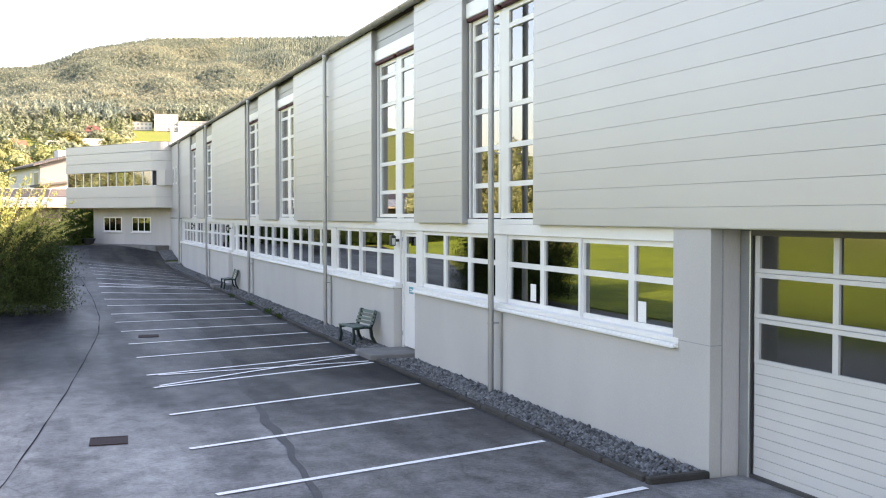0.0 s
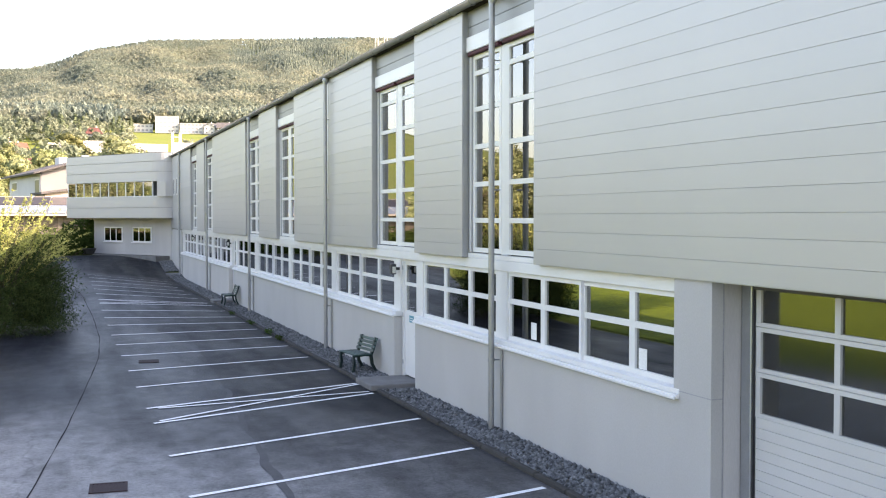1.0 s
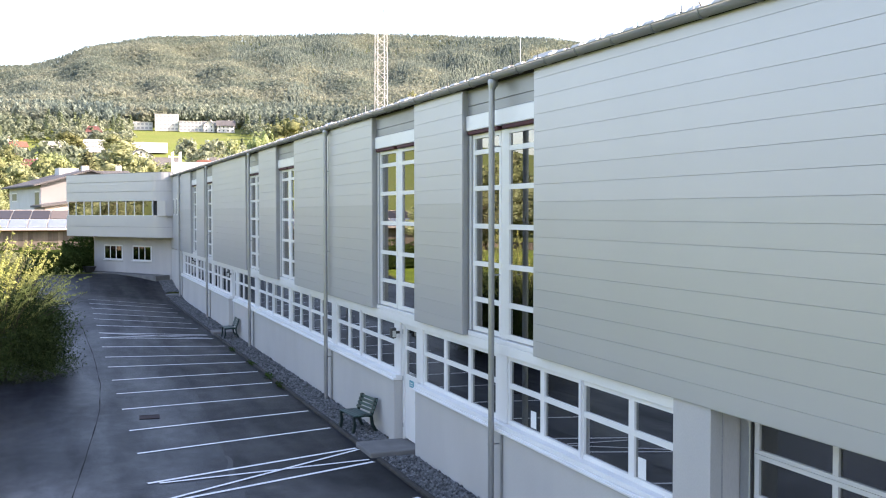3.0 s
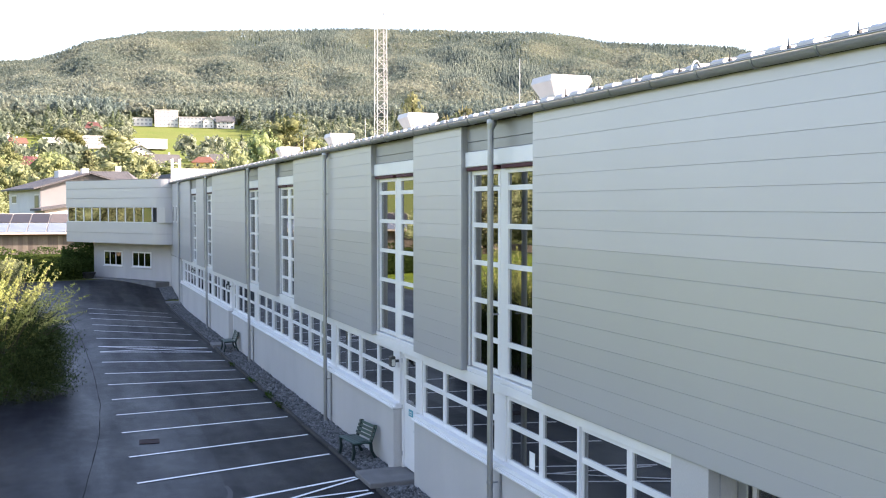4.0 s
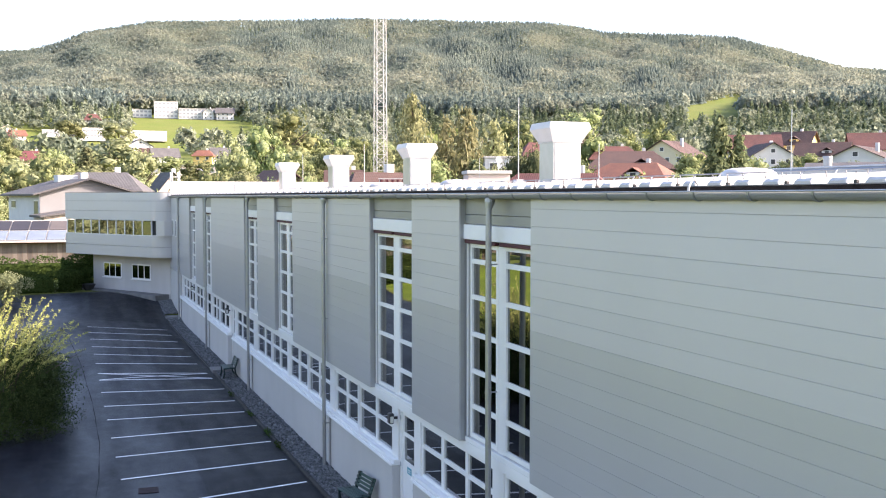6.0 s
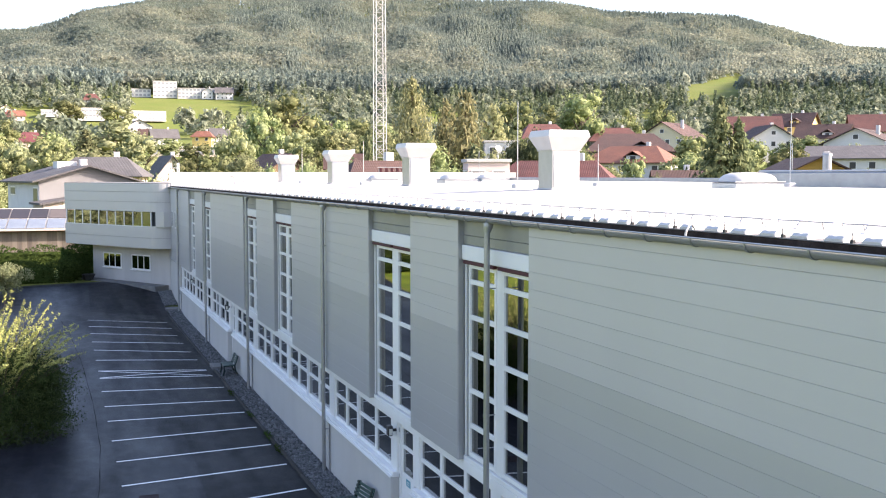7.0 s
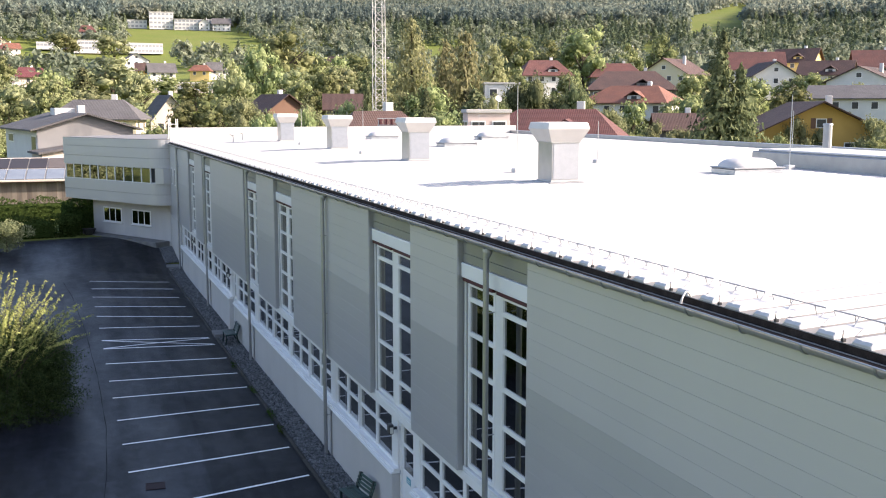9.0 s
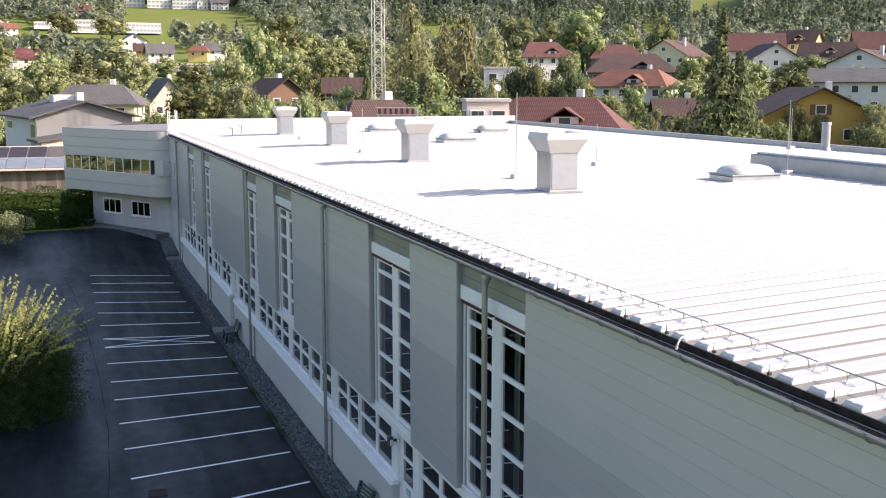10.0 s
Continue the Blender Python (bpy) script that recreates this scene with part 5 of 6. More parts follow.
# ---- shrubs and hedges ----
def leaf_cloud(points, size, rs, long=1.0):
    """Leaves as small folded diamonds round the given points."""
    n = len(points)
    d = rs.normal(size=(n, 3))
    d /= np.linalg.norm(d, axis=1)[:, None]
    e = np.cross(d, rs.normal(size=(n, 3)))
    e /= np.linalg.norm(e, axis=1)[:, None]
    s = size * (0.6 + 0.8 * rs.random((n, 1)))
    v = np.stack([points - d * s * long, points + e * s * 0.45, points + d * s * long, points - e * s * 0.45], 1).reshape(-1, 3)
    return v, np.arange(4 * n).reshape(-1, 4)


def shoots(n, base, spread, height, rs, lean=0.35, per=36, out=1.0):
    """Long arching shoots: points along each for leaves, and the stems' lines."""
    a = rs.random(n) * 6.283
    r = np.sqrt(rs.random(n))
    foot = np.stack([np.cos(a) * r * spread * 0.55, np.sin(a) * r * spread * 0.55, np.zeros(n)], -1) + base
    h = height * (0.55 + 0.5 * rs.random(n)) * (1 - 0.45 * r * r)
    tip = foot + np.stack([np.cos(a) * spread * (0.25 + 0.55 * r) * out, np.sin(a) * spread * (0.25 + 0.55 * r) * out, h], -1) + rs.normal(size=(n, 3)) * 0.25
    t = rs.random((n, per)) ** 0.75
    bend = np.stack([np.zeros_like(t), np.zeros_like(t), 0.55 * t * (1 - t) * 1.6], -1) * (spread * 0.4)
    p = foot[:, None] + (tip - foot)[:, None] * t[..., None] + bend
    return p.reshape(-1, 3), foot, tip


rs = np.random.default_rng(3)
shrub = thing("willow_shrub", "large loose willow shrub with long pale shoots", "shrub", at=pose(-1.8, 36.8, 0))
n = 2900
a, k = rs.random(n) * 6.283, rs.random(n) ** 0.4
up = rs.random(n)
root = np.stack([np.cos(a) * k * 1.5, np.sin(a) * k * 1.5, 0.2 + 3.2 * up * (1 - 0.45 * k)], -1)
away = np.stack([np.cos(a), np.sin(a), 0.55 - 0.5 * k + 0.5 * up], -1) + rs.normal(size=(n, 3)) * 0.35
away /= np.linalg.norm(away, axis=1)[:, None]
t_ = rs.random((n, 30))
spray = root[:, None] + away[:, None] * (t_ * (0.7 + 0.6 * rs.random((n, 1))))[..., None] * 1.15
spray[..., 2] -= 0.35 * t_ ** 2
spray += rs.normal(size=spray.shape) * 0.05
spray = spray.reshape(-1, 3)
spray = spray[spray[:, 2] > 0.03]
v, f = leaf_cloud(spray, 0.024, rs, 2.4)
part("crown", soup("crown", v, f, SHADED_WILLOW), SHADED_WILLOW, shrub, "dense narrow dark green leaves with shade put into their colour")
p, foot, tip = shoots(190, (-0.5, -0.2, 1.6), 2.8, 3.3, rs, per=90, out=0.65)
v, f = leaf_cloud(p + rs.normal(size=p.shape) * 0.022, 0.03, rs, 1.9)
part("shoot_leaves", soup("shoot_leaves", v, f, SUNLIT_SHOOT), SUNLIT_SHOOT, shrub, "yellow-green leaves on long shoots with sunlight put into their colour")
for a, b in list(zip(foot, tip))[:60]:
    part("stem", rod(bmesh.new(), a, b, 0.016, 0.005, 4), BARK, shrub)
for k in range(14):
    a = rs.random() * 6.283
    part("stem", rod(bmesh.new(), (0.4 * math.cos(a), 0.4 * math.sin(a), -0.1), (1.6 * math.cos(a), 1.6 * math.sin(a), 2.2), 0.05, 0.02, 5), BARK, shrub)


def leafy_box(name, label, category, x0, y0, x1, y1, z0, z1, n, size, material, group=""):
    """A clipped or ragged hedge: leaves through a rounded block, with twigs inside."""
    t = thing(name, label, category, group, at=pose((x0 + x1) / 2, (y0 + y1) / 2, z0))
    sx, sy, h = (x1 - x0) / 2, (y1 - y0) / 2, z1 - z0
    u = rs.random((n, 3)) * 2 - 1
    k = rs.integers(0, 3, n)
    edge = rs.random(n) < 0.75
    u[np.arange(n)[edge], k[edge]] = np.sign(u[np.arange(n)[edge], k[edge]]) * (0.86 + 0.2 * rs.random(edge.sum()))
    pts = u * (sx, sy, h / 2) + (0, 0, h / 2)
    pts[:, 2] += 0.14 * h * np.sin(pts[:, 0] * 1.9 + pts[:, 1] * 1.3)
    v, f = leaf_cloud(pts, size, rs, 1.0)
    part("crown", soup("crown", v, f, material), material, t)
    part("core", block(-sx * 0.82, -sy * 0.82, 0, sx * 0.82, sy * 0.82, h * 0.8, bevel=0.1 * min(sx, h)), HEDGE, t)
    return t


leafy_box("hedge", "dark ragged hedge at the end of the yard", "hedge", -14, 77.4, 1.4, 79.6, 1.0, 2.4, 15000, 0.09, HEDGE, "hedges")
leafy_box("hedge", "dark dense shrub beside the office wall", "hedge", 0.6, 79.9, 2.7, 82.2, 1.0, 3.3, 4000, 0.1, HEDGE, "hedges")
leafy_box("hedge", "tall green hedge behind the lawn", "hedge", -20, 90.0, 4.0, 91.4, 1.0, 2.7, 9000, 0.11, HEDGE, "hedges")
round_bush = thing("bush", "small round light green bush at the kerb", "bush", at=pose(-3.0, 73.3, 0.85))
lobes = rs.normal(size=(26, 3)) * (0.55, 0.55, 0.45) + (0, 0, 1.15)
pts = np.concatenate([c + (lambda d: d / np.linalg.norm(d, axis=1)[:, None])(rs.normal(size=(190, 3))) * (0.25 + 0.25 * rs.random((190, 1))) for c in lobes])
v, f = leaf_cloud(pts[pts[:, 2] > 0], 0.075, rs, 1.0)
part("crown", soup("crown", v, f, LEAF_LIGHT), LEAF_LIGHT, round_bush)
part("stem", rod(bmesh.new(), (0, 0, -0.1), (0, 0, 1.0), 0.08, 0.04, 6), BARK, round_bush)

# ---- shed and neighbouring house ----
shed = thing("garden_shed", "long shed with a glass and solar panel roof", "shed", at=pose(-3.5, 96.0, 1.4, rz=-4))
part("wall", block(-16, 0, 0, 7.5, 5, 2.5), WALL_BROWN, shed, "dark boarded wall")
for i in range(58):
    part("board", block(-16 + i * 0.405, -0.05, 0.0, -16 + i * 0.405 + 0.385, -0.004, 2.35), WOOD_BROWN, shed)
bm = bmesh.new()
rv = [bm.verts.new(c) for c in ((-16.4, -0.7, 2.5), (8.0, -0.7, 2.5), (8.0, 5.6, 4.15), (-16.4, 5.6, 4.15), (-16.4, -0.7, 2.62), (8.0, -0.7, 2.62), (8.0, 5.6, 4.27), (-16.4, 5.6, 4.27))]
for q in ((0, 3, 2, 1), (4, 5, 6, 7), (0, 1, 5, 4), (1, 2, 6, 5), (2, 3, 7, 6), (3, 0, 4, 7)):
    bm.faces.new([rv[k] for k in q])
roof_part = part("roof", bm, WALL_BEIGE, shed, "pale roof battens")
for r in range(2):
    for i in range(15):
        a = math.degrees(math.atan2(1.65, 6.3))
        m = pose(-16.2 + i * 1.6, -0.55 + r * 3.0, 2.68 + r * 0.786, rx=a)
        part("roof_panel", block(0, 0, 0, 1.5, 2.85, 0.05, bevel=0.01), SHED_GLASS if r == 0 else SOLAR if i < 12 else SHED_ROOF, roof_part, at=m)


def house(x, y, turn, w, h, rise, ridge, wall, tile, hip, depth=None, label="", z=None, blank=False, dormer=False):
    """A house: walls, pitched, hipped or flat roof with eaves, chimney, windows on the near sides."""
    depth = depth or (w * 0.75 if ridge != "y" else w * 1.1)
    names = {"WALL_WHITE": "white", "WALL_CREAM": "cream", "WALL_YELLOW": "yellow", "WALL_OCHRE": "ochre", "WALL_PINK": "pale pink", "WALL_GREY": "grey", "WALL_BEIGE": "beige", "WALL_BROWN": "brown"}
    tiles = {"TILE_RED": "red tiled", "TILE_BROWN": "brown tiled", "TILE_DARK": "dark tiled", "TILE_ORANGE": "orange tiled", "TILE_GREY": "grey tiled", "TILE_CRIMSON": "crimson tiled", "FLAT_ROOF": "flat"}
    label = label or "%s rendered house with a %s roof among trees" % (names[wall.name.upper()], tiles[tile.name.upper()])
    z = float(terrain(x, y)) - 0.2 if z is None else z
    t = thing("house", label, "house", "village houses", at=pose(x, y, z, rz=turn))
    body = bmesh.new()
    box(body, -w / 2, -depth / 2, 0, w / 2, depth / 2, h)
    o, th = (1.3 if wall is WALL_OCHRE else 0.8), 0.16
    if ridge == "f":
        part("wall", body, wall, t)
        part("roof", block(-w / 2 - 0.15, -depth / 2 - 0.15, h + 0.004, w / 2 + 0.15, depth / 2 + 0.15, h + 0.3, bevel=0.03), tile, t)
    else:
        if not hip:
            if ridge == "x":
                tri = [[(s * w / 2, -depth / 2, h), (s * w / 2, depth / 2, h), (s * w / 2, 0, h + rise)] for s in (-1, 1)]
            else:
                tri = [[(-w / 2, s * depth / 2, h), (w / 2, s * depth / 2, h), (0, s * depth / 2, h + rise)] for s in (-1, 1)]
            vs = [[body.verts.new(c) for c in q] for q in tri]
            body.faces.new(vs[0]), body.faces.new(vs[1][::-1])
        part("wall", body, wall, t)
        a, b = (w / 2 + o, depth / 2 + o)
        drop = rise * o / (depth / 2 if ridge == "x" else w / 2)
        inset = (min(a, b) * 0.6 if hip else 0.0)
        bm = bmesh.new()
        if ridge == "x":
            top = [(-a + inset, 0), (a - inset, 0)]
        else:
            top = [(0, -b + inset), (0, b - inset)]
        lowz, hiz = h - drop + 0.02, h + rise + 0.02
        rings = []
        for dz in (0.0, th):
            e = [bm.verts.new((px, py, lowz + dz)) for px, py in ((-a, -b), (a, -b), (a, b), (-a, b))]
            r = [bm.verts.new((px, py, hiz + dz)) for px, py in top]
            rings.append((e, r))
        for e, r in rings:
            if ridge == "x":
                bm.faces.new((e[0], e[1], r[1], r[0])), bm.faces.new((e[2], e[3], r[0], r[1]))
                if hip:
                    bm.faces.new((e[1], e[2], r[1])), bm.faces.new((e[3], e[0], r[0]))
            else:
                bm.faces.new((e[1], e[2], r[1], r[0])), bm.faces.new((e[3], e[0], r[0], r[1]))
                if hip:
                    bm.faces.new((e[0], e[1], r[0])), bm.faces.new((e[2], e[3], r[1]))
        (e0, r0), (e1, r1) = rings
        for i in range(4):
            if hip or (ridge == "x") == (i % 2 == 0):
                bm.faces.new((e0[i], e0[(i + 1) % 4], e1[(i + 1) % 4], e1[i]))
        if not hip:
            ends = ((0, 3, 0), (1, 2, 1)) if ridge == "x" else ((0, 1, 0), (3, 2, 1))
            for p, q, k in ends:
                bm.faces.new((e0[p], r0[k], r1[k], e1[p])), bm.faces.new((r0[k], e0[q], e1[q], r1[k]))
        r_ = part("roof", bm, tile, t)
        cx = w * 0.18
        c = part("chimney", block(cx - 0.35, -0.35 + 0.6, h + rise * 0.5, cx + 0.35, 0.95, h + rise + 0.9, bevel=0.03), WALL_WHITE, r_)
        if dormer:
            # a small gabled dormer on the near slope
            dz, half = h + rise * 0.12, 1.5
            front_y = -depth / 2 * (1 - 0.12) - 0.1
            back_y = -depth / 2 * 0.3
            bm = bmesh.new()
            box(bm, w * 0.12 - half + 0.25, front_y, dz - 0.2, w * 0.12 + half - 0.25, back_y, dz + 0.75)
            face = part("dormer", bm, wall, r_, "gabled dormer")
            bm = bmesh.new()
            c0 = [bm.verts.new((w * 0.12 + k, front_y - 0.4, dz + e)) for k, e in ((-half - 0.2, 0.55), (0, 1.6), (half + 0.2, 0.55), (half + 0.2, 0.42), (0, 1.47), (-half - 0.2, 0.42))]
            c1 = [bm.verts.new((w * 0.12 + k, back_y + 0.3, dz + e)) for k, e in ((-half - 0.2, 0.55), (0, 1.6), (half + 0.2, 0.55), (half + 0.2, 0.42), (0, 1.47), (-half - 0.2, 0.42))]
            for k in range(6):
                bm.faces.new((c0[k], c0[(k + 1) % 6], c1[(k + 1) % 6], c1[k]))
            bm.faces.new(c0[::-1]), bm.faces.new(c1)
            part("dormer_roof", bm, tile, face)
            part("pane", block(w * 0.12 - 0.5, front_y - 0.03, dz + 0.05, w * 0.12 + 0.5, front_y - 0.004, dz + 0.65), WINDOW_DARK, face)
    floors = 0 if blank else max(1, int(h // 2.7))
    cols = max(2, int(w // (1.9 if ridge == "f" and w > 14 else 3)))
    for fl in range(floors):
        zz = h - (floors - fl) * min(2.8, h / floors) + 0.8
        if zz < 0.3:
            continue
        for c in range(cols):
            xx = -w / 2 + (c + 0.5) * w / cols
            if ridge == "f" and w > 14:
                part("window", block(xx - 0.85, -depth / 2 - 0.05, zz, xx + 0.85, -depth / 2 - 0.005, zz + 1.3), HOTEL_WINDOW, t)
                continue
            wn_ = part("window", block(xx - 0.62, -depth / 2 - 0.05, zz, xx + 0.62, -depth / 2 - 0.005, zz + 1.35), WHITE, t)
            part("pane", block(xx - 0.52, -depth / 2 - 0.07, zz + 0.1, xx + 0.52, -depth / 2 - 0.055, zz + 1.25), WINDOW_DARK, wn_)
        rows_ = max(2, int(depth // 3.5))
        for c in range(rows_):
            yy = -depth / 2 + (c + 0.5) * depth / rows_
            for s in (-1, 1):
                wn_ = part("window", block(s * (w / 2 + 0.005), yy - 0.55, zz, s * (w / 2 + 0.05), yy + 0.55, zz + 1.35), WHITE, t)
                part("pane", block(s * (w / 2 + 0.055), yy - 0.45, zz + 0.1, s * (w / 2 + 0.07), yy + 0.45, zz + 1.25), WINDOW_DARK, wn_)
    if ridge == "y" and not hip and w > 9 and not blank:
        wn_ = part("window", block(-0.6, -depth / 2 - 0.05, h + rise * 0.25, 0.6, -depth / 2 - 0.005, h + rise * 0.25 + 1.1), WHITE, t)
        part("pane", block(-0.5, -depth / 2 - 0.07, h + rise * 0.25 + 0.1, 0.5, -depth / 2 - 0.055, h + rise * 0.25 + 1.0), WINDOW_DARK, wn_)
    return t


HOUSES = (
    (44.8, 87.6, -36, 12.4, 6.3, 2.6, "x", WALL_PINK, TILE_RED, 1),
    (26.3, 84.8, 3, 6.6, 7.1, 1.7, "x", WALL_GREY, TILE_BROWN, 1),
    (35.1, 81.8, -13, 3.6, 8.8, 0.0, "f", WALL_PINK, FLAT_ROOF, 0),
    (87.6, 104.1, -28, 16.2, 5.0, 3.9, "y", WALL_OCHRE, TILE_BROWN, 0),
    (122.3, 247.4, -11, 12.6, 6.6, 3.5, "x", WALL_WHITE, TILE_RED, 1),
    (62.2, 139.6, -19, 5.0, 11.0, 0.0, "f", WALL_WHITE, FLAT_ROOF, 0),
    (155.6, 267.6, -20, 14.9, 5.4, 3.6, "x", WALL_GREY, TILE_RED, 1),
    (156.2, 237.1, -58, 12.7, 6.4, 3.8, "y", WALL_CREAM, TILE_BROWN, 0),
    (119.6, 198.9, -27, 18.3, 5.8, 3.7, "x", WALL_GREY, TILE_BROWN, 1),
    (98.9, 163.0, -51, 15.0, 6.4, 2.7, "x", WALL_WHITE, TILE_ORANGE, 1),
    (184.7, 240.7, -31, 14.1, 7.4, 4.4, "x", WALL_WHITE, TILE_RED, 0),
    (199.3, 241.0, -58, 11.3, 9.2, 3.4, "x", WALL_YELLOW, TILE_BROWN, 0),
    (167.9, 214.1, -18, 11.2, 5.9, 3.3, "y", WALL_WHITE, TILE_DARK, 0),
    (189.1, 217.0, -51, 12.5, 6.0, 3.3, "x", WALL_WHITE, TILE_BROWN, 0),
    (212.6, 224.8, -33, 12.0, 7.6, 4.2, "x", WALL_PINK, TILE_RED, 0),
    (138.8, 148.3, -47, 19.2, 6.2, 2.2, "x", WALL_WHITE, TILE_GREY, 0),
    (161.3, 172.6, -58, 13.0, 6.7, 3.0, "y", WALL_WHITE, TILE_DARK, 0),
    (20.0, 197.5, 9, 7.3, 2.5, 4.5, "y", WALL_BEIGE, TILE_GREY, 0),
    (6.5, 150.9, -14, 11.1, 6.5, 2.2, "x", WALL_CREAM, TILE_GREY, 1),
    (35.1, 170.5, 18, 7.0, 6.0, 2.4, "y", WALL_BROWN, TILE_BROWN, 0),
    (47.4, 171.4, -15, 6.3, 6.3, 2.0, "x", WALL_GREY, TILE_BROWN, 0),
    (40.5, 408.9, 4, 9.4, 4.7, 3.0, "x", WALL_WHITE, TILE_GREY, 0),
    (57.5, 425.2, -18, 7.6, 4.4, 1.9, "x", WALL_YELLOW, TILE_ORANGE, 1),
    (65.5, 432.2, 1, 7.9, 4.4, 2.7, "x", WALL_WHITE, TILE_GREY, 0),
    (34.3, 455.5, 6, 9.5, 6.7, 2.8, "y", WALL_WHITE, TILE_GREY, 0),
    (36.8, 433.0, -5, 5.8, 4.6, 2.0, "x", WALL_OCHRE, TILE_BROWN, 0),
    (-6.6, 361.1, 11, 10.9, 3.9, 2.7, "x", WALL_PINK, TILE_CRIMSON, 0),
    (-7.5, 230.2, -18, 4.6, 3.4, 2.6, "x", WALL_GREY, TILE_BROWN, 0),
    (24.3, 691.3, 3, 9.5, 8.0, 3.4, "x", WALL_WHITE, TILE_RED, 1),
    (7.8, 652.4, -1, 25.8, 4.0, 0.0, "f", WALL_WHITE, FLAT_ROOF, 0),
    (22.8, 636.0, -2, 15.9, 7.2, 0.0, "f", WALL_WHITE, FLAT_ROOF, 0),
    (51.0, 636.0, 3, 24.4, 5.7, 0.0, "f", WALL_WHITE, FLAT_ROOF, 0),
    (80.5, 120.6, -24, 6.2, 5.4, 1.7, "x", WALL_GREY, TILE_BROWN, 0),
)

TREES = (
    (54.9, 252.9, 18.1, 15.8, "broad"),
    (47.5, 244.2, 15.0, 9.3, "broad"),
    (63.4, 259.7, 12.4, 11.5, "broad"),
    (48.7, 140.6, 20.6, 6.2, "larch"),
    (57.7, 142.4, 18.9, 5.8, "larch"),
    (56.7, 148.0, 17.7, 5.1, "larch"),
    (65.5, 150.0, 17.0, 6.6, "larch"),
    (64.5, 89.3, 15.2, 7.6, "spruce"),
    (66.6, 89.0, 13.6, 6.4, "spruce"),
    (56.9, 117.8, 13.4, 6.7, "pine"),
    (61.1, 116.1, 12.7, 5.3, "pine"),
    (13.4, 245.6, 11.5, 16.5, "light"),
    (16.2, 211.4, 10.6, 8.8, "light"),
    (6.9, 231.4, 10.4, 8.3, "spruce"),
    (-2.9, 207.3, 8.3, 11.5, "light"),
    (2.2, 216.4, 8.5, 9.9, "light"),
    (32.1, 194.9, 13.8, 8.4, "light"),
    (22.8, 153.9, 9.3, 7.4, "broad"),
    (25.2, 142.1, 9.4, 6.9, "light"),
    (18.5, 155.4, 8.4, 6.6, "broad"),
    (28.7, 119.1, 9.7, 4.0, "light"),
    (25.4, 109.4, 9.4, 3.6, "broad"),
    (147.8, 272.8, 19.9, 16.5, "broad"),
    (129.1, 279.4, 17.5, 13.2, "broad"),
    (143.7, 284.6, 16.0, 13.7, "broad"),
    (74.8, 277.1, 11.6, 7.7, "broad"),
    (70.5, 94.3, 7.7, 3.8, "light"),
    (80.7, 96.9, 7.4, 3.4, "light"),
    (76.3, 95.2, 5.6, 3.6, "broad"),
    (83.2, 96.2, 6.4, 2.6, "light"),
    (86.8, 91.4, 7.4, 4.4, "light"),
    (124.1, 181.6, 10.0, 8.1, "broad"),
    (128.9, 168.7, 9.4, 8.8, "broad"),
    (121.5, 149.4, 8.8, 8.9, "broad"),
    (69.1, 103.5, 6.3, 4.4, "light"),
    (63.5, 100.1, 7.2, 3.8, "light"),
    (72.0, 124.2, 8.0, 5.4, "light"),
    (80.3, 132.1, 8.7, 5.0, "broad"),
    (46.6, 128.8, 10.8, 5.2, "spruce"),
    (36.5, 122.0, 12.3, 3.4, "spruce"),
    (55.8, 174.7, 12.3, 5.9, "larch"),
    (40.9, 147.0, 8.7, 5.0, "broad"),
    (50.2, 116.4, 9.7, 4.1, "light"),
    (-5.5, 164.4, 7.8, 5.8, "broad"),
    (12.2, 124.8, 6.9, 4.6, "broad"),
    (23.0, 115.6, 8.9, 3.8, "broad"),
    (33.0, 128.0, 8.0, 3.6, "light"),
    (10.2, 608.9, 14.3, 18.5, "broad"),
    (34.7, 599.4, 14.2, 18.5, "light"),
    (94.1, 324.4, 12.5, 12.7, "broad"),
    (169.6, 197.0, 7.3, 7.9, "broad"),
    (148.5, 161.1, 7.7, 7.7, "light"),
    (205.0, 283.9, 19.6, 10.9, "spruce"),
    (197.5, 308.3, 18.3, 11.6, "broad"),
    (175.9, 294.1, 15.3, 10.9, "broad"),
    (67.5, 159.1, 10.4, 4.7, "broad"),
    (65.6, 127.0, 9.9, 5.4, "broad"),
    (6.1, 182.0, 8.6, 11.2, "light"),
    (11.5, 168.8, 7.6, 7.0, "light"),
    (30.9, 238.1, 7.1, 8.9, "broad"),
    (28.3, 271.9, 6.2, 8.6, "broad"),
    (-11.2, 462.2, 8.3, 13.9, "broad"),
    (89.6, 128.8, 9.4, 7.4, "broad"),
    (89.4, 117.9, 9.1, 6.2, "broad"),
)

def shutter_house(t, w, depth, h, rise):
    """Timber shutters, a gable balcony window and a white ground floor on the near gable."""
    y = -depth / 2
    part("ground_floor", block(-w / 2 + 0.01, y - 0.025, 0, w / 2 - 0.01, y - 0.002, 1.5), WALL_WHITE, t, "white rendered ground floor")
    for xx, z0, z1, half in ((0, h + rise * 0.25 - 0.05, h + rise * 0.25 + 1.15, 0.62), (-5.4, h - 2.0, h - 0.65, 0.64), (0, h - 2.0, h - 0.65, 0.64), (5.4, h - 2.0, h - 0.65, 0.64)):
        for s in (-1, 1):
            part("shutter", block(xx + s * (half + 0.3) - 0.27, y - 0.075, z0, xx + s * (half + 0.3) + 0.27, y - 0.028, z1, bevel=0.01), WALL_BROWN, t, "brown timber shutter")


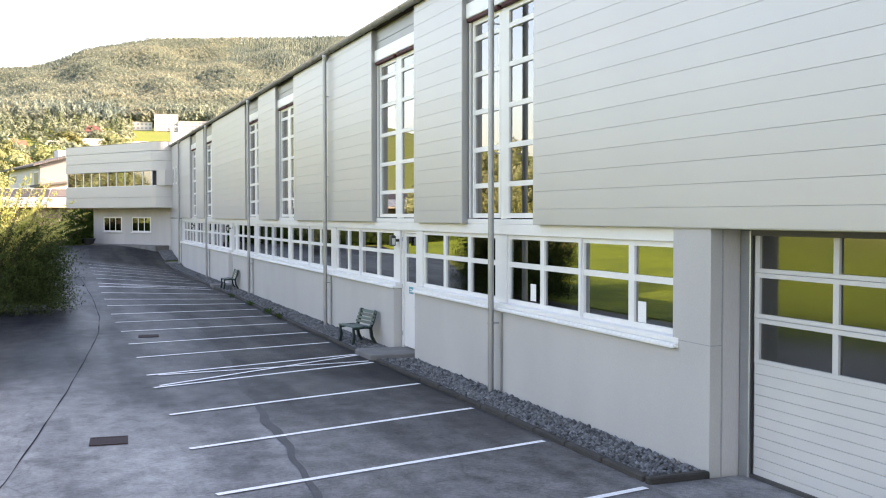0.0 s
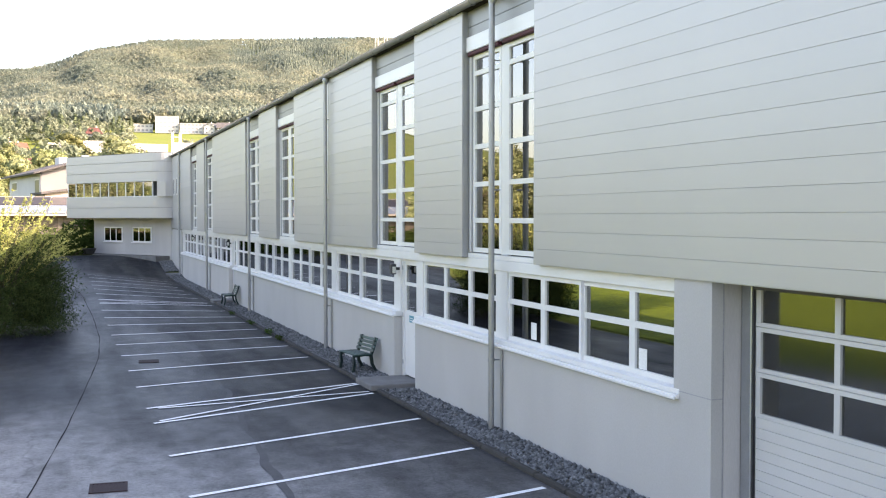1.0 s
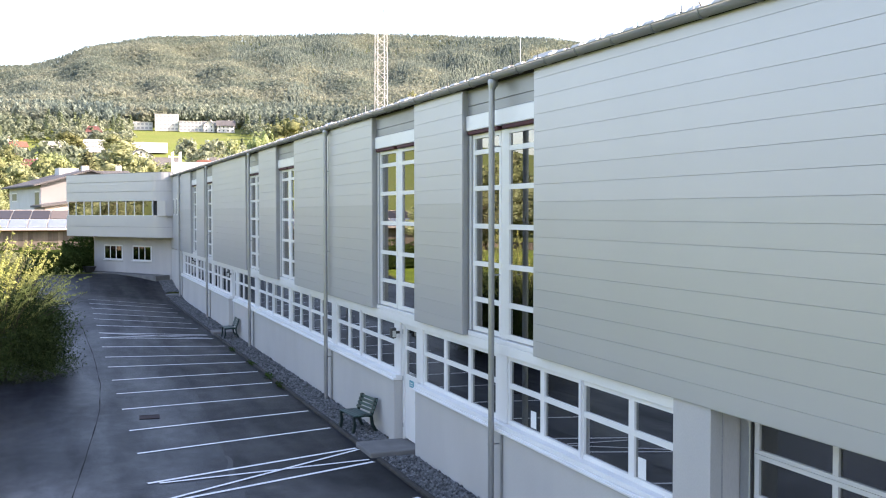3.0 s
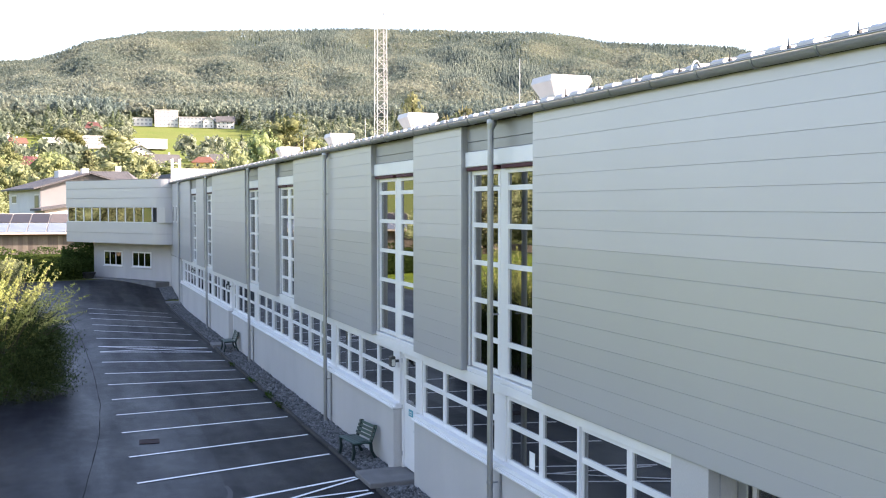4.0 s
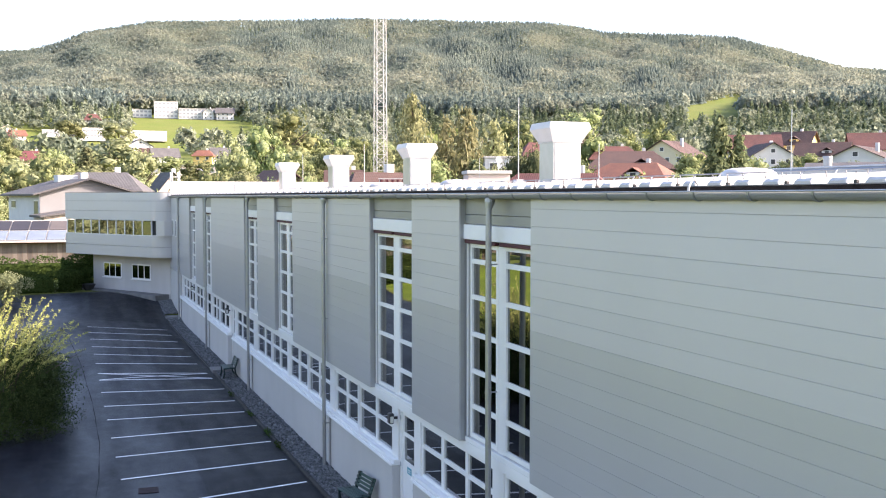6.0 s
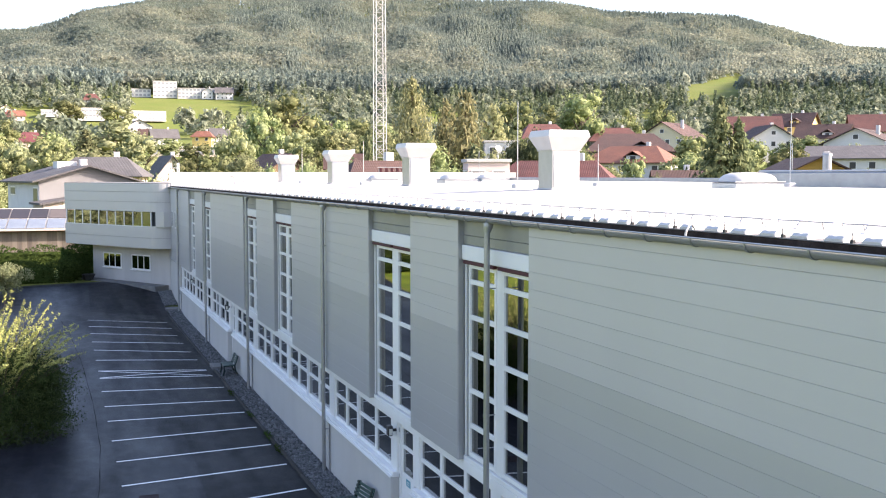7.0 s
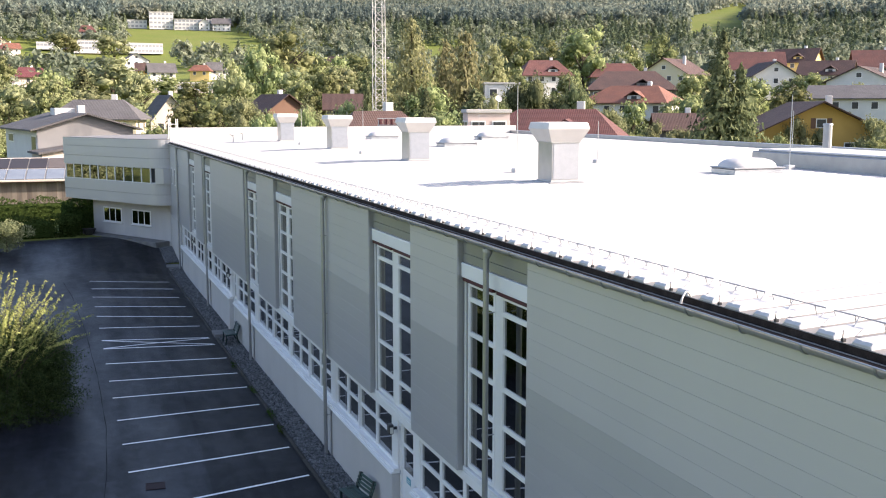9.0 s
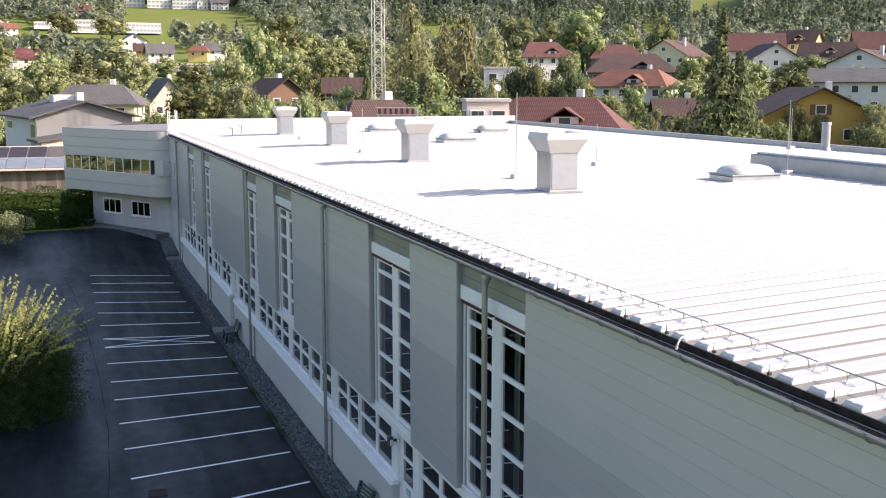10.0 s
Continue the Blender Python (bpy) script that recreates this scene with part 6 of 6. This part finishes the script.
for k, row in enumerate(HOUSES):
    home = house(*row, dormer=row[6] == "x" and row[3] > 9.8 and row[5] > 2.5 and k % 4 != 2)
    if k == 3:
        shutter_house(home, row[3], row[3] * 1.1, row[4], row[5])
# the grey neighbour behind the office
neighbour = house(1.7, 115.7, 12, 9.2, 6.75, 1.35, "y", NEIGHBOUR, TILE_GREY, 0, 16.0, "large grey rendered house with a low dark roof", z=1.4, blank=True)
part("side_wall", block(-4.66, -7.95, 0, -4.604, 7.95, 6.6), WALL_WHITE, neighbour, "white rendered side wall")
for y0, y1, z0, z1 in ((-7.7, -5.6, 3.9, 6.1), (3.6, 6.2, 5.2, 6.1)):
    side_window = part("window", block(-4.7, y0, z0, -4.665, y1, z1), WHITE, neighbour)
    part("pane", block(-4.72, y0 + 0.1, z0 + 0.1, -4.702, y1 - 0.1, z1 - 0.1), WINDOW_DARK, side_window)
part("roof_light", block(-0.9, 1.2, 7.5, 1.2, 3.2, 8.75, bevel=0.04), WALL_WHITE, neighbour, "pale roof light box")
annex = bmesh.new()
for y_ in (-12.6, -8.02):
    for c in ((-5.2, 0), (4.4, 0), (4.4, 5.9), (-5.2, 4.55)):
        annex.verts.new((c[0], y_, c[1]))
annex.verts.ensure_lookup_table()
for q in ((0, 1, 2, 3), (7, 6, 5, 4), (0, 4, 5, 1), (1, 5, 6, 2), (2, 6, 7, 3), (3, 7, 4, 0)):
    annex.faces.new([annex.verts[k] for k in q])
lean = part("annex", annex, WALL_BEIGE, neighbour, "pale lean-to in front of the gable")
slab = bmesh.new()
for y_ in (-13.0, -8.03):
    for c in ((-5.6, 4.5), (4.9, 5.98), (4.9, 6.16), (-5.6, 4.7)):
        slab.verts.new((c[0], y_, c[1]))
slab.verts.ensure_lookup_table()
for q in ((0, 1, 2, 3), (7, 6, 5, 4), (0, 4, 5, 1), (1, 5, 6, 2), (2, 6, 7, 3), (3, 7, 4, 0)):
    slab.faces.new([slab.verts[k] for k in q])
part("annex_roof", slab, TILE_GREY, lean, "dark sloping lean-to roof")


def far_block(name, label, x, y, turn, w, d, h, floors, wall, z=None):
    """A large far building with rows of windows and a flat roof."""
    z = float(terrain(x, y)) - 0.5 if z is None else z
    t = thing(name, label, "building", "hillside buildings", at=pose(x, y, z, rz=turn))
    part("wall", block(-w / 2, -d / 2, 0, w / 2, d / 2, h), wall, t)
    part("roof", block(-w / 2 - 0.3, -d / 2 - 0.3, h + 0.005, w / 2 + 0.3, d / 2 + 0.3, h + 0.45), FLAT_ROOF, t)
    n = max(3, int(w / 2.7))
    for f in range(floors):
        zz = (f + 0.35) * h / floors
        for i in range(n):
            xx = -w / 2 + (i + 0.5) * w / n
            k = part("window", block(xx - 0.95, -d / 2 - 0.12, zz, xx + 0.95, -d / 2 - 0.01, zz + 1.35), HOTEL_WINDOW, t)
    return t


far_block("hotel", "white hillside hotel tower with window bands", 82.5, 819, -5, 17.5, 14, 12.5, 4, WALL_WHITE)
far_block("hotel_wing", "white long hotel wing with rows of windows", 107, 812, -8, 31, 12, 7.8, 3, WALL_WHITE)
far_block("clinic", "pale low building beside the hotel", 65, 826, -4, 15, 12, 6.0, 2, WALL_WHITE)
house(125, 801, -10, 13, 5.5, 4, "x", WALL_WHITE, TILE_GREY, 0)
house(113, 806, -10, 8, 5.5, 3.5, "y", WALL_WHITE, TILE_GREY, 0)
for k in range(20):
    az = rng.uniform(-3, 0) if k % 7 == 1 else rng.uniform(13, 44)
    r_ = rng.uniform(430, 640)
    if in_meadow(np.array([az]), np.array([r_]))[0]:
        continue
    house(r_ * math.sin(radians(az)), r_ * math.cos(radians(az)), -az + rng.uniform(-30, 30), rng.uniform(9, 13), rng.uniform(4.5, 6.5), rng.uniform(2.5, 4), "xy"[k % 2], (WALL_WHITE, WALL_CREAM, WALL_WHITE, WALL_PINK, WALL_BEIGE)[k % 5], (TILE_RED, TILE_BROWN, TILE_GREY, TILE_DARK, TILE_ORANGE)[(k * 3) % 5], k % 3 == 0)
far_block("storage_hall", "long low beige hall behind the trees", 41.5, 322, -4, 27, 9, 3.0, 1, WALL_BEIGE)
# houses across the lawn, opposite the hall
house(-52, 30, 80, 13, 5.5, 3.5, "x", WALL_WHITE, TILE_RED, 0)
house(-55, 62, 95, 12, 5.5, 3.5, "y", WALL_CREAM, TILE_BROWN, 0)
house(-58, 2, 90, 12, 5.5, 3.5, "y", WALL_WHITE, TILE_BROWN, 0)


# ---- trees ----
def broad_crown(seed, far=False, material=LEAF):
    """A crown one metre high and wide: uneven leafy lobes with gaps between and loose sprays round them."""
    r = np.random.default_rng(seed)
    lobes, per, size = (16, 60, 0.036) if far else (34, 135, 0.021)
    bv, bf = ball(1)
    vs, fs, off = [], [], 0
    for k in range(lobes):
        d = r.normal(size=3)
        d /= np.linalg.norm(d)
        c = d * (0.36, 0.36, 0.38) * (0.35 + 0.65 * r.random() ** 0.5) + (0, 0, 0.56)
        rad = (0.1 + 0.09 * r.random()) * (1.15 if far else 1.0)
        v = c + bv * rad * (0.5 + 0.35 * r.random((len(bv), 1))) * (1, 1, 0.85)
        n = r.normal(size=(per, 3))
        n /= np.linalg.norm(n, axis=1)[:, None]
        tv, tf = tufts(c + n * rad * (0.65 + 0.6 * r.random((per, 1))) * (1, 1, 0.85), n, size, r)
        vs += [v, tv]
        fs += [bf + off, tf + off + len(v)]
        off += len(v) + len(tv)
    return soup("crown", np.concatenate(vs), np.concatenate(fs), material)


def branches(r, tiers, arms, per, reach, taper, droop, hang):
    """Points along whorls of drooping branches on an upright stem one metre high, and their outward directions."""
    out, way = [], []
    for t in range(tiers):
        z = 0.07 + 0.93 * (t / tiers) ** 0.95
        for k in range(arms):
            a = k * 6.283 / arms + t * 1.1 + r.normal() * 0.2
            length = reach * (1.03 - z) ** taper * (0.6 + 0.5 * r.random())
            u = r.random(max(5, int(per * (1.15 - z)))) ** 0.65
            side = r.normal(size=len(u)) * 0.16 * length * (0.3 + u)
            p = np.stack([np.cos(a) * length * u - np.sin(a) * side, np.sin(a) * length * u + np.cos(a) * side, z + 0.03 - droop * u + 0.5 * droop * u * u - hang * r.random(len(u))], -1)
            out.append(p)
            way.append(np.tile((math.cos(a), math.sin(a), 0.6), (len(u), 1)))
    return np.concatenate(out), np.concatenate(way)


def larch_crown(seed, far=False, material=LARCH):
    r = np.random.default_rng(seed)
    p, d = branches(r, 20 if far else 30, 6, 22 if far else 42, 0.5, 0.55, 0.06, 0.035)
    v, f = tufts(p, d, 0.026 if far else 0.0165, r, 1.7)
    return soup("crown", v, f, material)


def spruce_crown(seed, far=False, material=NEEDLE):
    r = np.random.default_rng(seed)
    p, d = branches(r, 18 if far else 25, 8, 20 if far else 34, 0.47, 0.8, 0.1, 0.02)
    v, f = tufts(p, d, 0.028 if far else 0.018, r, 1.7)
    return soup("crown", v, f, material)


def trunk_mesh(kind, seed):
    r = np.random.default_rng(seed)
    top = 0.95 if kind in ("larch", "spruce", "pine") else 0.62
    bm = rod(bmesh.new(), (0, 0, -0.03), (0, 0, top), 0.03 if top > 0.9 else 0.045, 0.006, 7)
    if top < 0.9:
        for k in range(7):
            a, z = r.random() * 6.283, 0.22 + 0.35 * r.random()
            rod(bm, (0, 0, z), (math.cos(a) * 0.28, math.sin(a) * 0.28, z + 0.25), 0.018, 0.005, 5)
    return mesh_of("trunk", bm, BARK)


TREE_LABELS = {"broad": "broadleaf tree with a full green crown", "light": "young tree with light yellow-green leaves", "larch": "tall feathery larch with yellow-green needles", "spruce": "dark spruce with drooping tiers of branches", "pine": "dark round-topped pine behind the hall"}
protos = {}


def tree(x, y, h, w, kind):
    z = float(terrain(x, y)) - 0.1
    key = (kind, rng.integers(0, 3), math.hypot(x, y) > 150)
    m = pose(x, y, z, rz=rng.uniform(0, 360)) @ Matrix.Diagonal((w * {"spruce": 1.5, "larch": 1.9}.get(kind, 1.2), w * {"spruce": 1.5, "larch": 1.9}.get(kind, 1.2), h, 1))
    if key not in protos:
        s = int(key[1]) * 17 + len(kind)
        t = thing("tree", TREE_LABELS[kind], "tree", "trees of the valley")
        finish = {"light": LEAF_LIGHT, "pine": NEEDLE, "spruce": NEEDLE, "larch": LARCH}.get(kind, LEAF)
        crown = {"larch": larch_crown, "spruce": spruce_crown}.get(kind, broad_crown)(s, key[2], finish)
        part("trunk", trunk_mesh(kind, s), BARK, t)
        part("crown", crown, crown.materials[0], t)
        t.matrix_basis = m
        protos[key] = t
        return t
    t = copy_thing(protos[key], pose(0, 0, 0))
    t.matrix_basis = m
    return t


for row in TREES:
    tree(*row)
# shrubs and small trees along the fronts of the houses
for row in HOUSES:
    hx, hy = row[0], row[1]
    hr = math.hypot(hx, hy)
    if not 98 < hr < 300 or hx < 30:
        continue
    ux, uy = hx / hr, hy / hr
    for k in range(4):
        side, ahead = (k - 1.5 + rng.uniform(-0.3, 0.3)) * row[3] * 0.36, row[3] * 0.55 + rng.uniform(3, 7)
        hh = row[4] * rng.uniform(0.4, 0.85) + (2.5 if k == 3 else 0.4)
        tree(hx - ux * ahead + uy * side, hy - uy * ahead - ux * side, hh, hh * rng.uniform(0.75, 1.05), ("light", "broad", "broad", "light")[k])
for x, y, h, w, k in ((52.5, 117.0, 9.5, 5.5, "broad"), (55.5, 122.5, 9.0, 5.5, "broad"), (97.0, 92.0, 7.0, 5.0, "light"), (58.0, 96.0, 6.5, 5.5, "broad")):
    tree(x, y, h, w, k)
taken = [(r[0], r[1], r[3]) for r in HOUSES] + [(0, 113, 24)]
made = 0
while made < 190:
    az, r_ = rng.uniform(-4, 46), rng.uniform(105, 340)
    x, y = r_ * math.sin(radians(az)), r_ * math.cos(radians(az))
    if any(math.hypot(x - a, y - b) < c * 0.75 + 3 for a, b, c in taken) or (x < 45 and y < 100):
        continue
    # keep the view of the houses open
    if any(abs(math.degrees(math.atan2(a, b)) - az) < math.degrees(c * 0.5 / math.hypot(a, b)) and r_ < math.hypot(a, b) and math.hypot(a, b) - r_ < 120 for a, b, c in taken):
        h = rng.uniform(3.2, 5.5)
    else:
        h = rng.uniform(6, 11)
    if 1 < az < 12:
        h = min(h, max(2.5, 10.6 + 0.006 * r_ - float(terrain(x, y))))
    tree(x, y, h, h * rng.uniform(0.7, 1.0), ("broad", "broad", "light", "spruce", "broad")[made % 5])
    made += 1
# trees across the lawn, seen mirrored in the windows
for x, y, h, w, k in ((-36, 14, 9, 8, "broad"), (-38, 26, 7, 7, "broad"), (-34, 40, 10, 9, "broad"), (-37, 52, 8, 7, "light"), (-40, 70, 11, 9, "broad"), (-35, 84, 9, 8, "broad"), (-42, 100, 12, 10, "broad"), (-38, -4, 9, 8, "broad"), (-60, 45, 13, 10, "broad"), (-65, 20, 12, 10, "broad"), (-62, 80, 13, 11, "broad"), (-36, 116, 11, 9, "broad"), (-46, 135, 12, 10, "light"), (-22, 90, 6, 6, "light"), (-30, 93, 8, 7, "light"), (-44, 98, 9, 8, "light"), (-52, 104, 10, 9, "broad"), (-27, 99, 7, 6, "broad"), (-60, 108, 11, 9, "light"), (-17, 87, 5, 5, "light")):
    tree(x, y, h, w, k)
fence = thing("lawn_fence", "low brown board fence beyond the lawn", "fence", at=pose(-31.5, 0, 1.5))
for i in range(55):
    part("board", block(-0.02, -10 + i * 2.5, 0, 0.02, -10 + i * 2.5 + 2.4, 0.75), WOOD_BROWN, fence)

# far valley trees in one mass
groves = polar_points(340, 800, 9.5, 8.5)
keep = ~in_meadow(groves[:, 0], groves[:, 1])
keep &= ~((groves[:, 0] > -1.0) & (groves[:, 0] < 6.5) & (groves[:, 1] > 555) & (groves[:, 1] < 660))
keep &= (np.sin(groves[:, 0] * 2.1) + np.sin(groves[:, 1] * 0.045 + groves[:, 0]) + 0.9 * rng.normal(size=len(groves)) + (groves[:, 1] - 560) / 260) > -0.45
keep &= ~((groves[:, 0] > -2.5) & (groves[:, 0] < 6.5) & (groves[:, 1] > 420) & (groves[:, 1] < 670))
keep &= ~((groves[:, 0] > 3) & (groves[:, 0] < 11) & (groves[:, 1] < 480))
groves = groves[keep]
gxy = np.stack([groves[:, 1] * np.sin(np.radians(groves[:, 0])), groves[:, 1] * np.cos(np.radians(groves[:, 0]))], -1)
fir = (rng.random(len(gxy)) < np.where(groves[:, 0] > 18, 0.5, 0.2)) & (groves[:, 1] > 480)
n = int((~fir).sum())
scatter("groves", full_blobs, gxy[~fir], 6 + 9 * rng.random(n), 8 + 6 * rng.random(n), GROVE, "loose groves of broadleaf trees between the houses", "trees")
n = int(fir.sum())
scatter("firs", fir_forms, gxy[fir], 9 + 8 * rng.random(n), 12 + 7 * rng.random(n), FIR, "dark firs scattered between the houses", "trees")

# ---- lattice mast ----
mast = thing("radio_mast", "white steel lattice mast with antennas at its top", "radio mast", at=pose(29.7, 95.2, 1.2))
H, A = 26.0, 0.55
for sx, sy in ((-1, -1), (1, -1), (1, 1), (-1, 1)):
    part("leg", rod(bmesh.new(), (sx * A, sy * A, 0), (sx * A * 0.8, sy * A * 0.8, H), 0.042, 0.038, 6), VENT_WHITE, mast)
n = 34
for i in range(n):
    z0, z1 = i * H / n, (i + 1) * H / n
    k0, k1 = A * (1 - 0.2 * z0 / H), A * (1 - 0.2 * z1 / H)
    c = ((-1, -1), (1, -1), (1, 1), (-1, 1))
    for s in range(4):
        (ax, ay), (bx, by) = c[s], c[(s + 1) % 4]
        a_, b_ = ((ax * k0, ay * k0, z0), (bx * k1, by * k1, z1)) if (i + s) % 2 else ((bx * k0, by * k0, z0), (ax * k1, ay * k1, z1))
        part("brace", rod(bmesh.new(), a_, b_, 0.019, sides=4), VENT_WHITE, mast)
        if s < 2:
            part("strut", rod(bmesh.new(), (ax * k0, ay * k0, z0), (bx * k0, by * k0, z0), 0.016, sides=4), VENT_WHITE, mast)
part("pole", rod(bmesh.new(), (0, 0, H - 1), (0, 0, H + 3.2), 0.05, sides=6), STEEL, mast)
for k in range(5):
    a = k * 1.257 + 0.3
    x, y, z = 0.75 * math.cos(a), 0.75 * math.sin(a), H + 0.8 + 0.3 * (k % 3)
    part("antenna", rod(bmesh.new(), (x, y, z - 0.3), (x, y, z + 1.5), 0.09, sides=6), CLAD_GREY, mast)
    part("arm", rod(bmesh.new(), (0, 0, z), (x, y, z), 0.025, sides=4), STEEL, mast)

# ---- small things beyond the roof ----
sign = thing("roof_sign", "red lettered sign frame with unreadable writing", "sign", at=pose(27.0, 81.3, 1.0, rz=-21))
for x in (-1.6, 1.6):
    part("post", rod(bmesh.new(), (x, 0, 0), (x, 0, 8.2), 0.06), STEEL, sign)
for z in (7.75, 8.3):
    part("rail", block(-1.75, -0.03, z, 1.75, 0.03, z + 0.06), WALL_WHITE, sign)
SIGN_RED = TILE_CRIMSON
for k in range(7):
    part("letter_bar", block(-1.6 + k * 0.46, -0.09, 7.82, -1.36 + k * 0.46, -0.035, 8.28, bevel=0.01), SIGN_RED, sign)
dish = thing("satellite_dish", "small white satellite dish on the flat roof", "satellite dish", at=pose(35.6, 80.4, 10.0))
part("pole", rod(bmesh.new(), (0, 0, 0), (0, 0, 0.8), 0.03), STEEL, dish)
bm = bmesh.new()
bmesh.ops.create_cone(bm, cap_ends=False, segments=16, radius1=0.03, radius2=0.3, depth=0.1, matrix=Matrix.Translation((0, -0.1, 0.95)) @ Euler((radians(65), 0, 0)).to_matrix().to_4x4())
bmesh.ops.solidify(bm, geom=bm.faces, thickness=0.02)
part("dish", bm, VENT_WHITE, dish)
for x, y in ((10.6, 64.0), (11.6, 66.5)):
    o = thing("roof_outlet", "small bent white roof outlet pipe", "roof outlet", "roof outlets", at=pose(x, y, roof_z(x)))
    part("tube", rod(bmesh.new(), (0, 0, 0), (0, 0, 0.5), 0.07, sides=10), VENT_WHITE, o)
    part("elbow", rod(bmesh.new(), (0, 0, 0.5), (-0.25, 0, 0.56), 0.07, sides=10), VENT_WHITE, o)

# a white hose bent over the gutter
hose = thing("drain_hose", "short white bent drain pipe over the gutter", "pipe", at=pose(7.42, 10.82, 7.93))
bm = bmesh.new()
bend = [Vector((0.1 - 0.2 * k / 6, -0.015 * k, 0.02 + 0.09 * math.sin(math.pi * k / 6))) for k in range(7)]
for a, b in zip(bend, bend[1:]):
    rod(bm, a, b, 0.013, sides=8)
part("tube", bm, VENT_WHITE, hose)
part("nozzle", rod(bmesh.new(), bend[-1], bend[-1] + Vector((-0.01, 0, -0.05)), 0.016, sides=8), VENT_WHITE, hose)

# weeds at the kerb
for x, y, n, h in ((6.54, 31.6, 40, 0.12), (6.55, 33.4, 60, 0.15), (6.54, 36.6, 45, 0.12), (6.5, 40.5, 30, 0.1)):
    weed = thing("weed_tuft", "small green weeds growing along the kerb", "weeds", "weeds at the kerb", at=pose(x, y, 0.0))
    pts = rs.normal(size=(n * 2, 3)) * (0.05, 0.26, 0.0) + np.stack([np.zeros(n * 2), np.zeros(n * 2), h * rs.random(n * 2)], -1)
    v, f = leaf_cloud(pts, 0.035, rs, 1.6)
    v[:, 2] = np.maximum(v[:, 2], 0.0)
    part("leaves", soup("leaves", v, f, HEDGE), HEDGE, weed)
    part("runner", rod(bmesh.new(), (0, -0.25, 0.015), (0.02, 0.25, 0.02), 0.008, 0.004, 5), BARK, weed)
